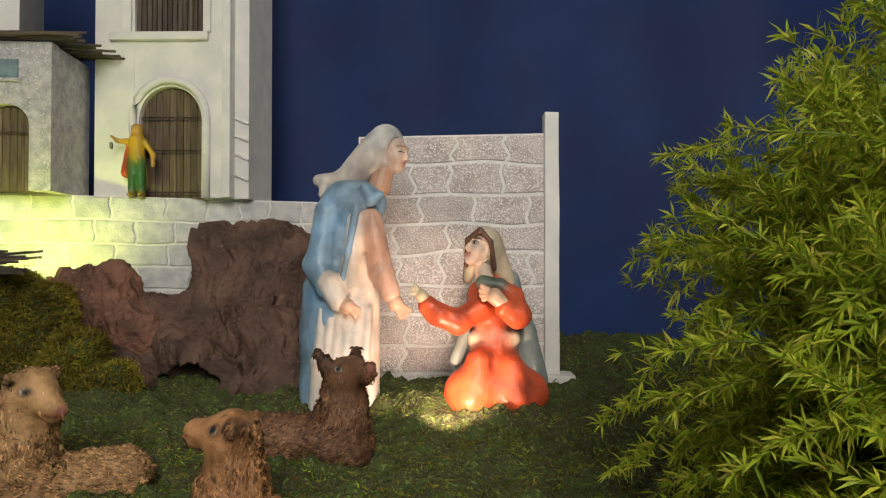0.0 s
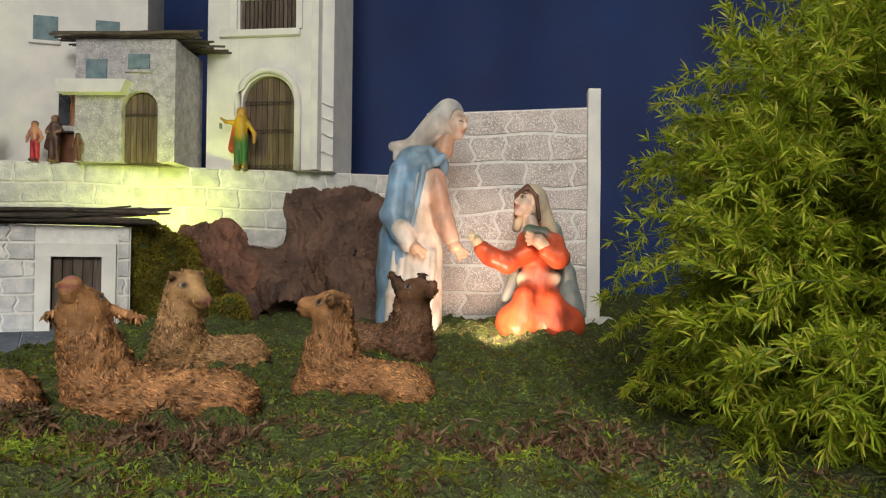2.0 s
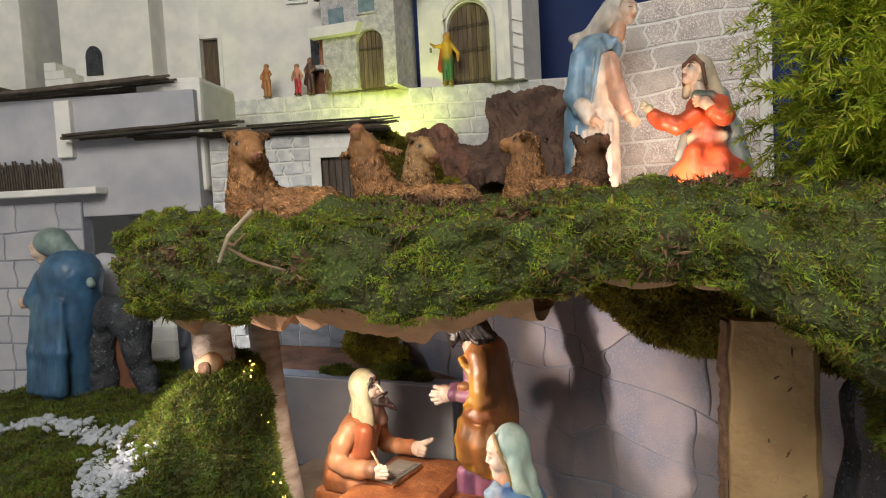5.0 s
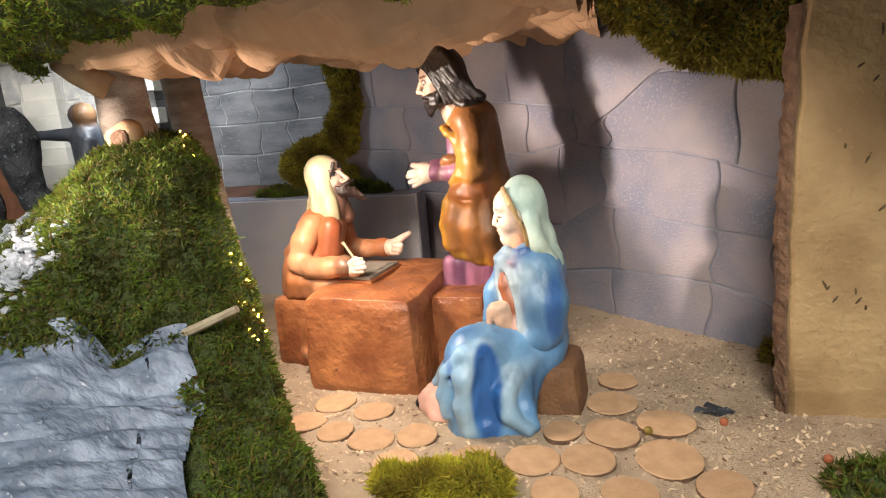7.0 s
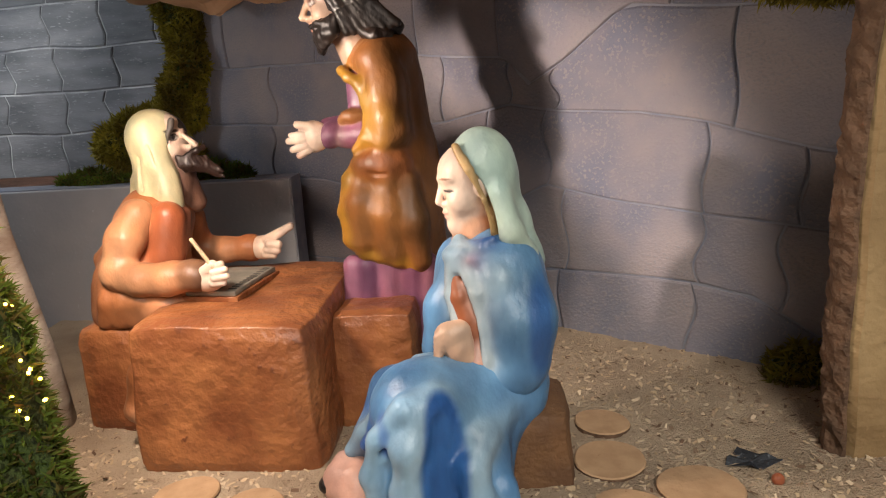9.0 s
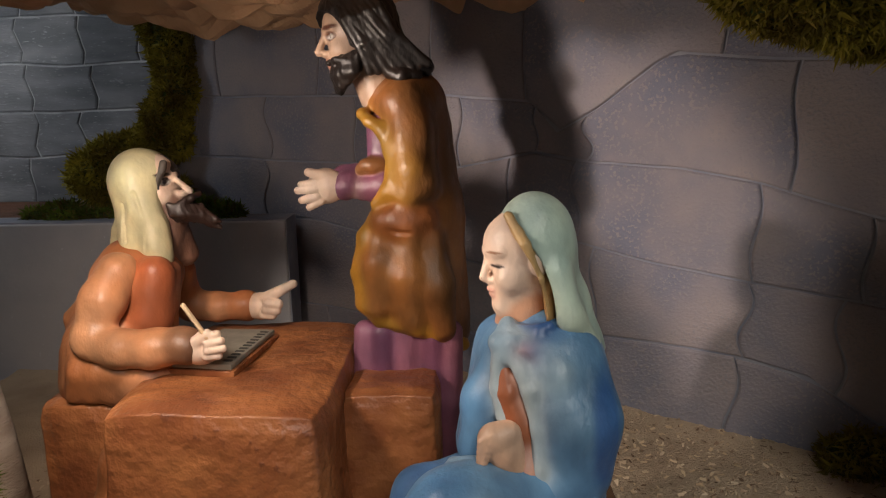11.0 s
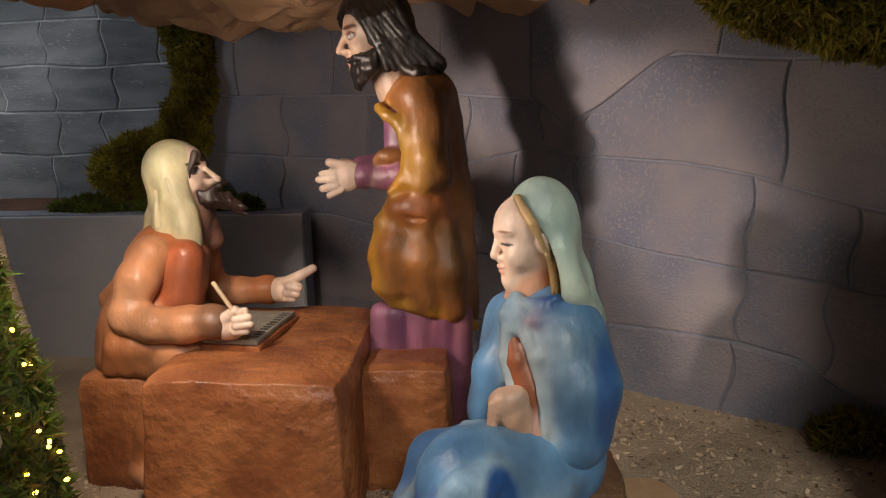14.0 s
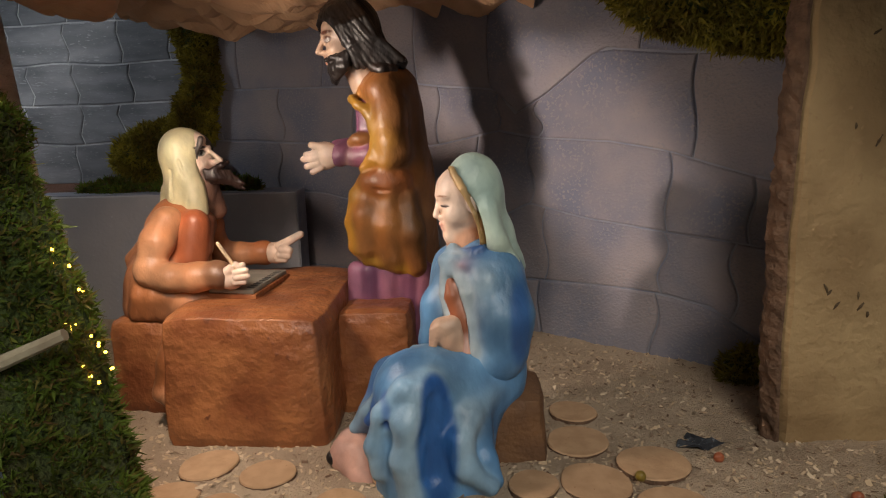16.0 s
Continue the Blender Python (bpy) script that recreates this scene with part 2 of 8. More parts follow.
class Head:
    """The frame of a head: forward, side, up, from its middle and the way that it faces."""
    def __init__(self, middle, way, size=1.0, lean=0.0):
        self.middle, self.size = np.array(middle, float), size
        f = np.array(way, float)
        f /= np.linalg.norm(f)
        side = np.cross([0, math.sin(lean), 1.0], f)
        side /= np.linalg.norm(side)
        self.axes = np.stack([f, side, np.cross(f, side)])

    def at(self, x, y, z):
        return self.middle + self.size * (np.array([x, y, z]) @ self.axes)

    def ball(self, x, y, z, rx, ry, rz, colour, k=0.003):
        shape = ell(self.at(x, y, z), np.array((rx, ry, rz)) * self.size, colour, k)
        return shape[:3] + (self.axes.T.copy(),) + shape[4:]

    def rod(self, a, b, ra, rb, colour, k=0.0025):
        return cap(self.at(*a), self.at(*b), ra * self.size, rb * self.size, colour, k)

    def dab(self, x, y, z, rx, ry, rz, colour):
        return (self.at(x, y, z), np.full(3, 1.0), colour, self.axes / (self.size * np.array((rx, ry, rz)))[:, None])

    def face(self, skin, lips, soft=False):
        far = 0.0262 if soft else 0.0290
        s = [self.ball(0, 0, 0.001, 0.0230, 0.0200, 0.0235, skin), self.rod((0.002, 0, -0.010), (0.011, 0, -0.021), 0.0150, 0.0095, skin, 0.006),
             self.ball(0.0150 if soft else 0.0172, 0, -0.0240, 0.0055, 0.0070, 0.0055, skin, 0.006), self.rod((0.0208, 0, 0.006), (far, 0, -0.0075), 0.0024 if soft else 0.0028, 0.0032 if soft else 0.0040, skin, 0.003),
             self.ball(far - 0.0040, 0, -0.0090, 0.0040, 0.0050, 0.0028, skin, 0.002), self.ball(0.0196, 0, -0.0158, 0.0036, 0.0058, 0.0017, lips, 0.0020),
             self.ball(0.0184, 0, -0.0190, 0.0036, 0.0048, 0.0019, lips, 0.0020), self.ball(0.0130, 0, -0.0150, 0.0080, 0.0105, 0.0085, skin, 0.005)]
        for e in (-1, 1):
            s += [self.rod((0.0165, 0.0135 * e, 0.0085), (0.0215, 0.003 * e, 0.0090), 0.0030, 0.0032, skin, 0.003), self.ball(0.0120, 0.0100 * e, -0.0070, 0.0100, 0.0085, 0.0095, skin, 0.005),
                  self.ball(0.0172, 0.0092 * e, 0.0030, 0.0040, 0.0054, 0.0036, skin, 0.0008), self.ball(-0.002, 0.0205 * e, 0.0, 0.005, 0.003, 0.008, skin, 0.002)]
        return s

    def profile(self, skin, lips, beak=0.0, fine=1.0):
        """A carved face with a strong profile: skull, forehead, jaw, chin, nose, lips, cheeks and brows."""
        tip = 0.0300 + beak
        s = [self.ball(-0.001, 0, 0.006, 0.0245, 0.0200, 0.0255, skin), self.ball(0.0085, 0, 0.0130, 0.0142, 0.0160, 0.0125, skin, 0.005), self.rod((0.002, 0, -0.012), (0.0145, 0, -0.0255), 0.0160, 0.0085, skin, 0.006),
             self.ball(0.0175, 0, -0.0262, 0.0056, 0.0068, 0.0052, skin, 0.005), self.rod((0.0215, 0, 0.0075), (tip, 0, -0.0070), 0.0023 * fine, 0.0030 * fine, skin, 0.003), self.rod((tip - 0.0005, 0, -0.0075), (0.0235, 0, -0.0098), 0.0026 * fine, 0.0030 * fine, skin, 0.002),
             self.ball(0.0150, 0, -0.0160, 0.0085, 0.0105, 0.0085, skin, 0.005), self.ball(0.0226, 0, -0.0152, 0.0034, 0.0058, 0.0016, lips, 0.0016), self.ball(0.0216, 0, -0.0186, 0.0034, 0.0048, 0.0019, lips, 0.0016)]
        for e in (-1, 1):
            s += [self.rod((0.0170, 0.0135 * e, 0.0092), (0.0222, 0.0030 * e, 0.0085), 0.0026, 0.0026, skin, 0.003), self.ball(0.0118, 0.0098 * e, -0.0080, 0.0102, 0.0090, 0.0095, skin, 0.005),
                  self.ball(tip - 0.0055, 0.0036 * e, -0.0090, 0.0034, 0.0022, 0.0024, skin, 0.0015), self.ball(-0.002, 0.0205 * e, 0.0, 0.005, 0.003, 0.008, skin, 0.002)]
        return s

    def sockets(self):
        return [self.ball(0.0235, 0.0100 * e, 0.0030, 0.0056, 0.0060, 0.0042, (1, 1, 1)) for e in (-1, 1)]

    def eyeballs(self, skin):
        return [self.ball(0.0158, 0.0096 * e, 0.0030, 0.0042, 0.0056, 0.0037, skin, 0.001) for e in (-1, 1)]

    def open_eyes(self, brow, white=(0.42, 0.40, 0.37)):
        out = []
        for e in (-1, 1):
            out += [self.dab(0.0200, 0.0098 * e, 0.0030, 0.0065, 0.0066, 0.0036, brow), self.dab(0.0205, 0.0098 * e, 0.0026, 0.0065, 0.0054, 0.0024, white),
                    self.dab(0.0215, 0.0092 * e, 0.0028, 0.0065, 0.0021, 0.0023, (0.012, 0.010, 0.010)), self.dab(0.0190, 0.0100 * e, 0.0096, 0.0075, 0.0088, 0.0020, brow)]
        return out

    def closed_eyes(self, brow):
        out = []
        for e in (-1, 1):
            out += [self.dab(0.0205, 0.0098 * e, 0.0005, 0.0065, 0.0062, 0.0011, (0.03, 0.02, 0.02)), self.dab(0.0190, 0.0102 * e, 0.0092, 0.0075, 0.0062, 0.0008, brow)]
        return out


def grip(wrist, palm, tips, size, colour):
    """A hand: its palm, and a finger to each tip."""
    wrist, palm = np.array(wrist, float), np.array(palm, float)
    out = [cap(wrist, palm, 0.0085 * size, 0.0105 * size, colour, 0.003)]
    for t in tips:
        t = np.array(t, float)
        mid = palm * 0.4 + t * 0.6 + np.array([0, -0.0008, 0.0015])
        out += [cap(palm * 0.75 + t * 0.25, mid, 0.0046 * size, 0.0040 * size, colour, 0.0016), cap(mid, t, 0.0040 * size, 0.0032 * size, colour, 0.0012)]
    return out


# ---- materials ----
def nodes_of(name, rough=0.7, metal=0.0):
    m = bpy.data.materials.new(name)
    m.use_nodes = True
    t = m.node_tree
    b = t.nodes["Principled BSDF"]
    b.inputs["Roughness"].default_value, b.inputs["Metallic"].default_value = rough, metal
    return m, t, b


def link(t, a, b):
    t.links.new(a, b)


def surface(name, c1, c2, scale=30, rough=0.75, bump=0.3, grain=250, c3=None, speck=0.0, piece=0.0, stretch=(1, 1, 1), spec=0.4, attr=False, depth=0.0015, lean=0.5, metal=0.0):
    """A procedural surface: two colours in large patches, fine grain in colour and relief, a third colour in specks."""
    m, t, b = nodes_of(name, rough, metal)
    b.inputs["Specular IOR Level"].default_value = spec
    n = t.nodes
    co = n.new("ShaderNodeTexCoord")
    mp = n.new("ShaderNodeMapping")
    mp.inputs["Scale"].default_value = stretch
    link(t, co.outputs["Object"], mp.inputs["Vector"])
    info = n.new("ShaderNodeObjectInfo")
    add = n.new("ShaderNodeVectorMath")
    link(t, mp.outputs["Vector"], add.inputs[0])
    link(t, info.outputs["Random"], add.inputs[1])
    big = n.new("ShaderNodeTexNoise")
    big.inputs["Scale"].default_value, big.inputs["Detail"].default_value = scale, 4
    link(t, add.outputs[0], big.inputs["Vector"])
    fine = n.new("ShaderNodeTexNoise")
    fine.inputs["Scale"].default_value, fine.inputs["Detail"].default_value = grain, 3
    link(t, add.outputs[0], fine.inputs["Vector"])
    ramp = n.new("ShaderNodeMapRange")
    ramp.inputs["From Min"].default_value, ramp.inputs["From Max"].default_value = lean - 0.15, lean + 0.15
    link(t, big.outputs["Fac"], ramp.inputs["Value"])
    mix = n.new("ShaderNodeMix")
    mix.data_type = "RGBA"
    link(t, ramp.outputs[0], mix.inputs["Factor"])
    if attr:
        at = n.new("ShaderNodeAttribute")
        at.attribute_name = "paint"
        for key, c in (("A", c1), ("B", c2)):
            mul = n.new("ShaderNodeMix")
            mul.data_type, mul.blend_type = "RGBA", "MULTIPLY"
            mul.inputs["Factor"].default_value = 1
            link(t, at.outputs["Color"], mul.inputs["A"])
            mul.inputs["B"].default_value = (*c, 1)
            link(t, mul.outputs["Result"], mix.inputs[key])
    else:
        mix.inputs["A"].default_value, mix.inputs["B"].default_value = (*c1, 1), (*c2, 1)
    colour = mix.outputs["Result"]
    if c3 is not None:
        sp = n.new("ShaderNodeMapRange")
        sp.inputs["From Min"].default_value, sp.inputs["From Max"].default_value = 0.66 - speck, 0.72 - speck
        link(t, fine.outputs["Fac"], sp.inputs["Value"])
        mx = n.new("ShaderNodeMix")
        mx.data_type = "RGBA"
        link(t, sp.outputs[0], mx.inputs["Factor"])
        link(t, colour, mx.inputs["A"])
        mx.inputs["B"].default_value = (*c3, 1)
        colour = mx.outputs["Result"]
    if piece:
        hsv = n.new("ShaderNodeHueSaturation")
        rg = n.new("ShaderNodeMapRange")
        rg.inputs["To Min"].default_value, rg.inputs["To Max"].default_value = 1 - piece, 1 + piece
        link(t, info.outputs["Random"], rg.inputs["Value"])
        link(t, rg.outputs[0], hsv.inputs["Value"])
        link(t, colour, hsv.inputs["Color"])
        colour = hsv.outputs["Color"]
    link(t, colour, b.inputs["Base Color"])
    rr = n.new("ShaderNodeMapRange")
    rr.inputs["To Min"].default_value, rr.inputs["To Max"].default_value = max(rough - 0.15, 0.05), min(rough + 0.15, 1)
    link(t, fine.outputs["Fac"], rr.inputs["Value"])
    link(t, rr.outputs[0], b.inputs["Roughness"])
    if bump:
        s = n.new("ShaderNodeMath")
        link(t, big.outputs["Fac"], s.inputs[0])
        link(t, fine.outputs["Fac"], s.inputs[1])
        bp = n.new("ShaderNodeBump")
        bp.inputs["Strength"].default_value, bp.inputs["Distance"].default_value = bump, depth
        link(t, s.outputs[0], bp.inputs["Height"])
        link(t, bp.outputs["Normal"], b.inputs["Normal"])
    return m


def leafy(name, colours, rough=0.6, through_light=0.25, patchy=True):
    """Leaves: a colour for each one by chance, a little light let through."""
    m, t, b = nodes_of(name, rough)
    n = t.nodes
    g = n.new("ShaderNodeNewGeometry")
    ramp = n.new("ShaderNodeValToRGB")
    e = ramp.color_ramp.elements
    while len(e) < len(colours):
        e.new(0.5)
    for i, c in enumerate(colours):
        e[i].position, e[i].color = i / (len(colours) - 1), (*c, 1)
    link(t, g.outputs["Random Per Island"], ramp.inputs["Fac"])
    co = n.new("ShaderNodeTexCoord")
    patch = n.new("ShaderNodeTexNoise")
    patch.inputs["Scale"].default_value, patch.inputs["Detail"].default_value = 22, 4
    link(t, co.outputs["Object"], patch.inputs["Vector"])
    tone = n.new("ShaderNodeMapRange")
    tone.inputs["From Min"].default_value, tone.inputs["From Max"].default_value = 0.35, 0.65
    link(t, patch.outputs["Fac"], tone.inputs["Value"])
    two = n.new("ShaderNodeMix")
    two.data_type = "RGBA"
    two.inputs["A"].default_value, two.inputs["B"].default_value = (0.58, 0.46, 0.46, 1), (1.55, 1.45, 1.25, 1)
    link(t, tone.outputs[0], two.inputs["Factor"])
    shade = n.new("ShaderNodeMix")
    shade.data_type, shade.blend_type = "RGBA", "MULTIPLY"
    shade.inputs["Factor"].default_value = 1 if patchy else 0
    link(t, ramp.outputs["Color"], shade.inputs["A"])
    link(t, two.outputs["Result"], shade.inputs["B"])
    leaf_colour = shade.outputs["Result"]
    link(t, leaf_colour, b.inputs["Base Color"])
    b.inputs["Specular IOR Level"].default_value = 0.25
    tr = n.new("ShaderNodeBsdfTranslucent")
    link(t, leaf_colour, tr.inputs["Color"])
    mix = n.new("ShaderNodeMixShader")
    mix.inputs["Fac"].default_value = through_light
    link(t, b.outputs[0], mix.inputs[1])
    link(t, tr.outputs[0], mix.inputs[2])
    link(t, mix.outputs[0], n["Material Output"].inputs["Surface"])
    return m


PAINTED = surface("painted_plaster", (1.10, 1.08, 1.06), (0.66, 0.68, 0.72), 30, 0.42, 0.5, 130, attr=True, spec=0.45, depth=0.0018, stretch=(1.3, 1.3, 0.75))
WOOLLY = surface("painted_wool", (1.0, 1.0, 1.0), (0.62, 0.58, 0.55), 90, 0.6, 0.5, 500, attr=True, depth=0.002)
WHITE_STONE = surface("white_stone", (0.72, 0.71, 0.69), (0.50, 0.51, 0.53), 40, 0.85, 0.9, 240, piece=0.10, depth=0.003)
WHITE_PLASTER = surface("white_plaster", (0.80, 0.79, 0.74), (0.68, 0.68, 0.66), 18, 0.85, 0.3, 200)
JOINT_WHITE = surface("white_joint", (0.82, 0.81, 0.78), (0.7, 0.69, 0.67), 60, 0.9, 0.4, 300)
PANEL_STONE = surface("panel_stone", (0.60, 0.53, 0.50), (0.42, 0.37, 0.35), 35, 0.9, 0.8, 380, (0.80, 0.76, 0.73), 0.14, piece=0.14)
GREY_STONE = surface("grey_stone", (0.285, 0.252, 0.265), (0.165, 0.175, 0.235), 10, 0.75, 1.0, 330, (0.25, 0.235, 0.26), 0.10, piece=0.05, depth=0.0016)
GREY_FLAT = surface("grey_flat", (0.48, 0.48, 0.51), (0.36, 0.37, 0.42), 9, 0.8, 0.35, 200, (0.55, 0.56, 0.60), -0.02)
DARK_JOINT = surface("dark_joint", (0.22, 0.24, 0.31), (0.29, 0.30, 0.35), 50, 0.9, 0.4, 200)
DARK_BRICK = surface("dark_brick", (0.24, 0.25, 0.28), (0.13, 0.14, 0.16), 14, 0.8, 0.8, 160, (0.27, 0.28, 0.31), 0.05, piece=0.15, stretch=(0.6, 1, 2.2))
PALE_JOINT = surface("pale_joint", (0.58, 0.60, 0.63), (0.22, 0.23, 0.26), 16, 0.85, 0.5, 220)
STONE_HOUSE = surface("pressed_stone", (0.58, 0.57, 0.56), (0.36, 0.36, 0.38), 55, 0.9, 0.9, 300, (0.75, 0.74, 0.72), 0.06, depth=0.004)
OLD_WOOD = surface("old_wood", (0.16, 0.12, 0.075), (0.09, 0.065, 0.042), 40, 0.8, 0.6, 400, stretch=(4, 4, 0.4), piece=0.25)
GREY_WOOD = surface("grey_wood", (0.13, 0.10, 0.08), (0.07, 0.055, 0.045), 40, 0.85, 0.6, 400, stretch=(4, 4, 0.4), piece=0.25)
REED = surface("reed", (0.10, 0.08, 0.06), (0.055, 0.045, 0.036), 60, 0.8, 0.5, 300, piece=0.35)
RED_ROCK = surface("red_rock", (0.24, 0.115, 0.075), (0.10, 0.052, 0.036), 18, 0.75, 1.0, 110, (0.30, 0.17, 0.12), 0.0, depth=0.006)
ROOT = surface("driftwood", (0.17, 0.098, 0.070), (0.060, 0.036, 0.028), 14, 0.75, 1.0, 110, (0.21, 0.125, 0.09), 0.0, depth=0.006)
BARK = surface("birch_bark", (0.58, 0.51, 0.44), (0.36, 0.28, 0.22), 22, 0.8, 0.7, 240, (0.22, 0.16, 0.12), -0.02, stretch=(1, 1, 3.5), depth=0.003)
CUT_WOOD = surface("cut_wood", (0.52, 0.34, 0.20), (0.42, 0.26, 0.15), 50, 0.75, 0.3, 300, piece=0.12)
PLANK = surface("rough_plank", (0.45, 0.31, 0.155), (0.28, 0.18, 0.085), 11, 0.8, 0.9, 110, (0.34, 0.22, 0.11), 0.02, stretch=(1.0, 1.0, 1.0), depth=0.003)
PLANK_BARK = surface("plank_bark", (0.20, 0.115, 0.07), (0.10, 0.058, 0.036), 60, 0.9, 0.9, 260, depth=0.003)
SAND = surface("sand", (0.53, 0.41, 0.29), (0.40, 0.30, 0.21), 14, 0.95, 1.0, 620, (0.26, 0.18, 0.12), 0.0, depth=0.004)
KRAFT = surface("kraft_paper", (0.66, 0.42, 0.25), (0.56, 0.34, 0.20), 20, 0.7, 0.25, 300)
# moss_bed brightened for the meadow: the light there put into the colour
LIT_MOSS_BED = surface("moss_bed_lit", (0.070, 0.105, 0.022), (0.062, 0.060, 0.024), 38, 0.95, 1.0, 190, (0.17, 0.22, 0.05), 0.08, depth=0.010)
MOSS_BED = surface("moss_bed", (0.055, 0.090, 0.018), (0.060, 0.062, 0.020), 40, 0.95, 1.0, 260, (0.02, 0.03, 0.008), 0.06, depth=0.008)
CLOTH = surface("blue_cloth", (0.006, 0.032, 0.140), (0.007, 0.020, 0.095), 3, 0.7, 0.15, 900)
DARK_METAL = surface("dark_iron", (0.045, 0.035, 0.03), (0.07, 0.05, 0.04), 80, 0.6, 0.3, 300)
BLUE_GLAZE = surface("blue_window_paint", (0.20, 0.29, 0.31), (0.13, 0.20, 0.23), 50, 0.7, 0.3, 200)
RIVER = surface("river_plaster", (0.33, 0.40, 0.53), (0.11, 0.145, 0.21), 20, 0.42, 0.9, 80, (0.48, 0.53, 0.62), -0.02, stretch=(1.0, 2.0, 1.0), depth=0.004, lean=0.42)
PEBBLE = surface("white_pebble", (0.44, 0.47, 0.52), (0.32, 0.35, 0.40), 60, 0.7, 0.3, 300, piece=0.1)
BLACK_ROCK = surface("black_rock", (0.045, 0.05, 0.06), (0.022, 0.024, 0.03), 30, 0.7, 0.8, 200, (0.13, 0.15, 0.17), 0.05, depth=0.004)
RUST_WALL = surface("rust_wall", (0.20, 0.085, 0.045), (0.12, 0.05, 0.03), 30, 0.85, 0.5, 200)
ROOM_WALL = surface("room_wall", (0.76, 0.77, 0.78), (0.70, 0.71, 0.72), 3, 0.9, 0.1, 60)
MOSS_LEAF = leafy("moss_leaf", [(0.065, 0.105, 0.016), (0.090, 0.150, 0.020), (0.115, 0.185, 0.028), (0.075, 0.125, 0.018), (0.150, 0.150, 0.035), (0.11, 0.075, 0.030)], 0.7, 0.35)
# same moss as moss_leaf, brightened: light on the meadow put into its colour
LIT_MOSS_LEAF = leafy("moss_leaf_lit", [(0.17, 0.26, 0.034), (0.24, 0.37, 0.042), (0.30, 0.45, 0.058), (0.155, 0.235, 0.032), (0.29, 0.27, 0.065), (0.22, 0.145, 0.06)], 0.7, 0.45)
FRESH_MOSS = leafy("fresh_moss", [(0.22, 0.23, 0.025), (0.34, 0.34, 0.035), (0.42, 0.40, 0.05), (0.20, 0.24, 0.03)], 0.7, 0.4)
MOSS_OLIVE = leafy("moss_olive", [(0.12, 0.115, 0.016), (0.20, 0.19, 0.022), (0.26, 0.235, 0.034), (0.13, 0.12, 0.022)])
FERN_LEAF = leafy("fern_leaf", [(0.16, 0.24, 0.014), (0.27, 0.36, 0.022), (0.42, 0.50, 0.035), (0.20, 0.29, 0.018), (0.56, 0.58, 0.06), (0.30, 0.26, 0.05)], 0.45, 0.4, False)
FERN_STEM = surface("fern_stem", (0.11, 0.16, 0.03), (0.08, 0.12, 0.03), 60, 0.6, 0.2, 200)


# ---- the room round the display ----
def wall_box(name, x0, x1, y0, y1, z0, z1, material, label, category="wall", kind="structure", bevel=0.0):
    me = bpy.data.meshes.new(name)
    bm = box_bm(x0, x1, y0, y1, z0, z1, bevel)
    bm.to_mesh(me)
    bm.free()
    return mesh_thing(name, me, material, label, category, kind=kind)


# unseen shell; its pale colour bounces room_light into the display's dark parts
wall_box("floor", -3.2, 2.4, -2.6, 2.6, -0.9, -0.8, ROOM_WALL, "plain pale grey floor of the exhibition room", "floor")
wall_box("ceiling", -3.2, 2.4, -2.6, 2.6, 2.5, 2.6, ROOM_WALL, "plain pale ceiling of the exhibition room", "ceiling")
wall_box("wall_south", -3.2, 2.4, -2.7, -2.6, -0.8, 2.5, ROOM_WALL, "plain pale grey wall behind the visitors")
wall_box("wall_west", -3.3, -3.2, -2.6, 2.6, -0.8, 2.5, ROOM_WALL, "plain pale grey side wall of the room")
wall_box("wall_east", 2.4, 2.5, -2.6, 2.6, -0.8, 2.5, ROOM_WALL, "plain pale grey side wall of the room")
wall_box("wall_north", -3.2, 2.4, 2.6, 2.7, -0.8, 2.5, ROOM_WALL, "plain pale grey wall behind the blue cloth")
wall_box("display_platform", -2.6, 1.4, -0.28, 2.1, -0.8, -0.012, GREY_FLAT, "low grey platform under the whole display", "platform", bevel=0.004)


# blue cloth hung in soft folds behind the display
def blue_cloth():
    nx, nz = 160, 30
    u, w = np.meshgrid(np.linspace(-2.6, 1.5, nx), np.linspace(0.0, 2.35, nz), indexing="ij")
    fold = 0.05 * np.sin(u * 4.1 + 0.5 * w) + 0.03 * np.sin(u * 9.3 + 1.2 * w + 1.0) + 0.02 * np.sin(u * 3.0 - 2.5 * w)
    v = np.stack([u, 1.86 + fold, w], axis=-1).reshape(-1, 3)
    i = (np.arange(nx - 1)[:, None] * nz + np.arange(nz - 1)).ravel()
    me = mesh_np("backdrop", v, np.stack([i, i + nz, i + nz + 1, i + 1], axis=1))
    ob = mesh_thing("backdrop", me, CLOTH, "dark blue night-sky cloth hung in soft folds", "backdrop", kind="structure")
    ob.modifiers.new("thickness", "SOLIDIFY").thickness = 0.002
    return ob


blue_cloth()


# ---- ground of the grotto ----
def sheet(name, xs, ys, height, material, label, category, kind="structure"):
    """A ground over a grid, with its height from height(x, y)."""
    gx, gy = np.meshgrid(xs, ys, indexing="ij")
    z = height(gx.ravel(), gy.ravel())
    v = np.c_[gx.ravel(), gy.ravel(), z]
    n = len(ys)
    i = (np.arange(len(xs) - 1)[:, None] * n + np.arange(n - 1)).ravel()
    me = mesh_np(name, v, np.stack([i, i + n, i + n + 1, i + 1], axis=1))
    return mesh_thing(name, me, material, label, category, kind=kind), v


def sand_height(x, y):
    p = np.c_[x, y, 0 * x]
    return 0.018 + 0.004 * fbm(p, 14, 3, 5) + 0.0015 * vnoise(p, 160, 8) + 0.012 * smoothstep(0.42, 0.6, y + 0.35 * x)


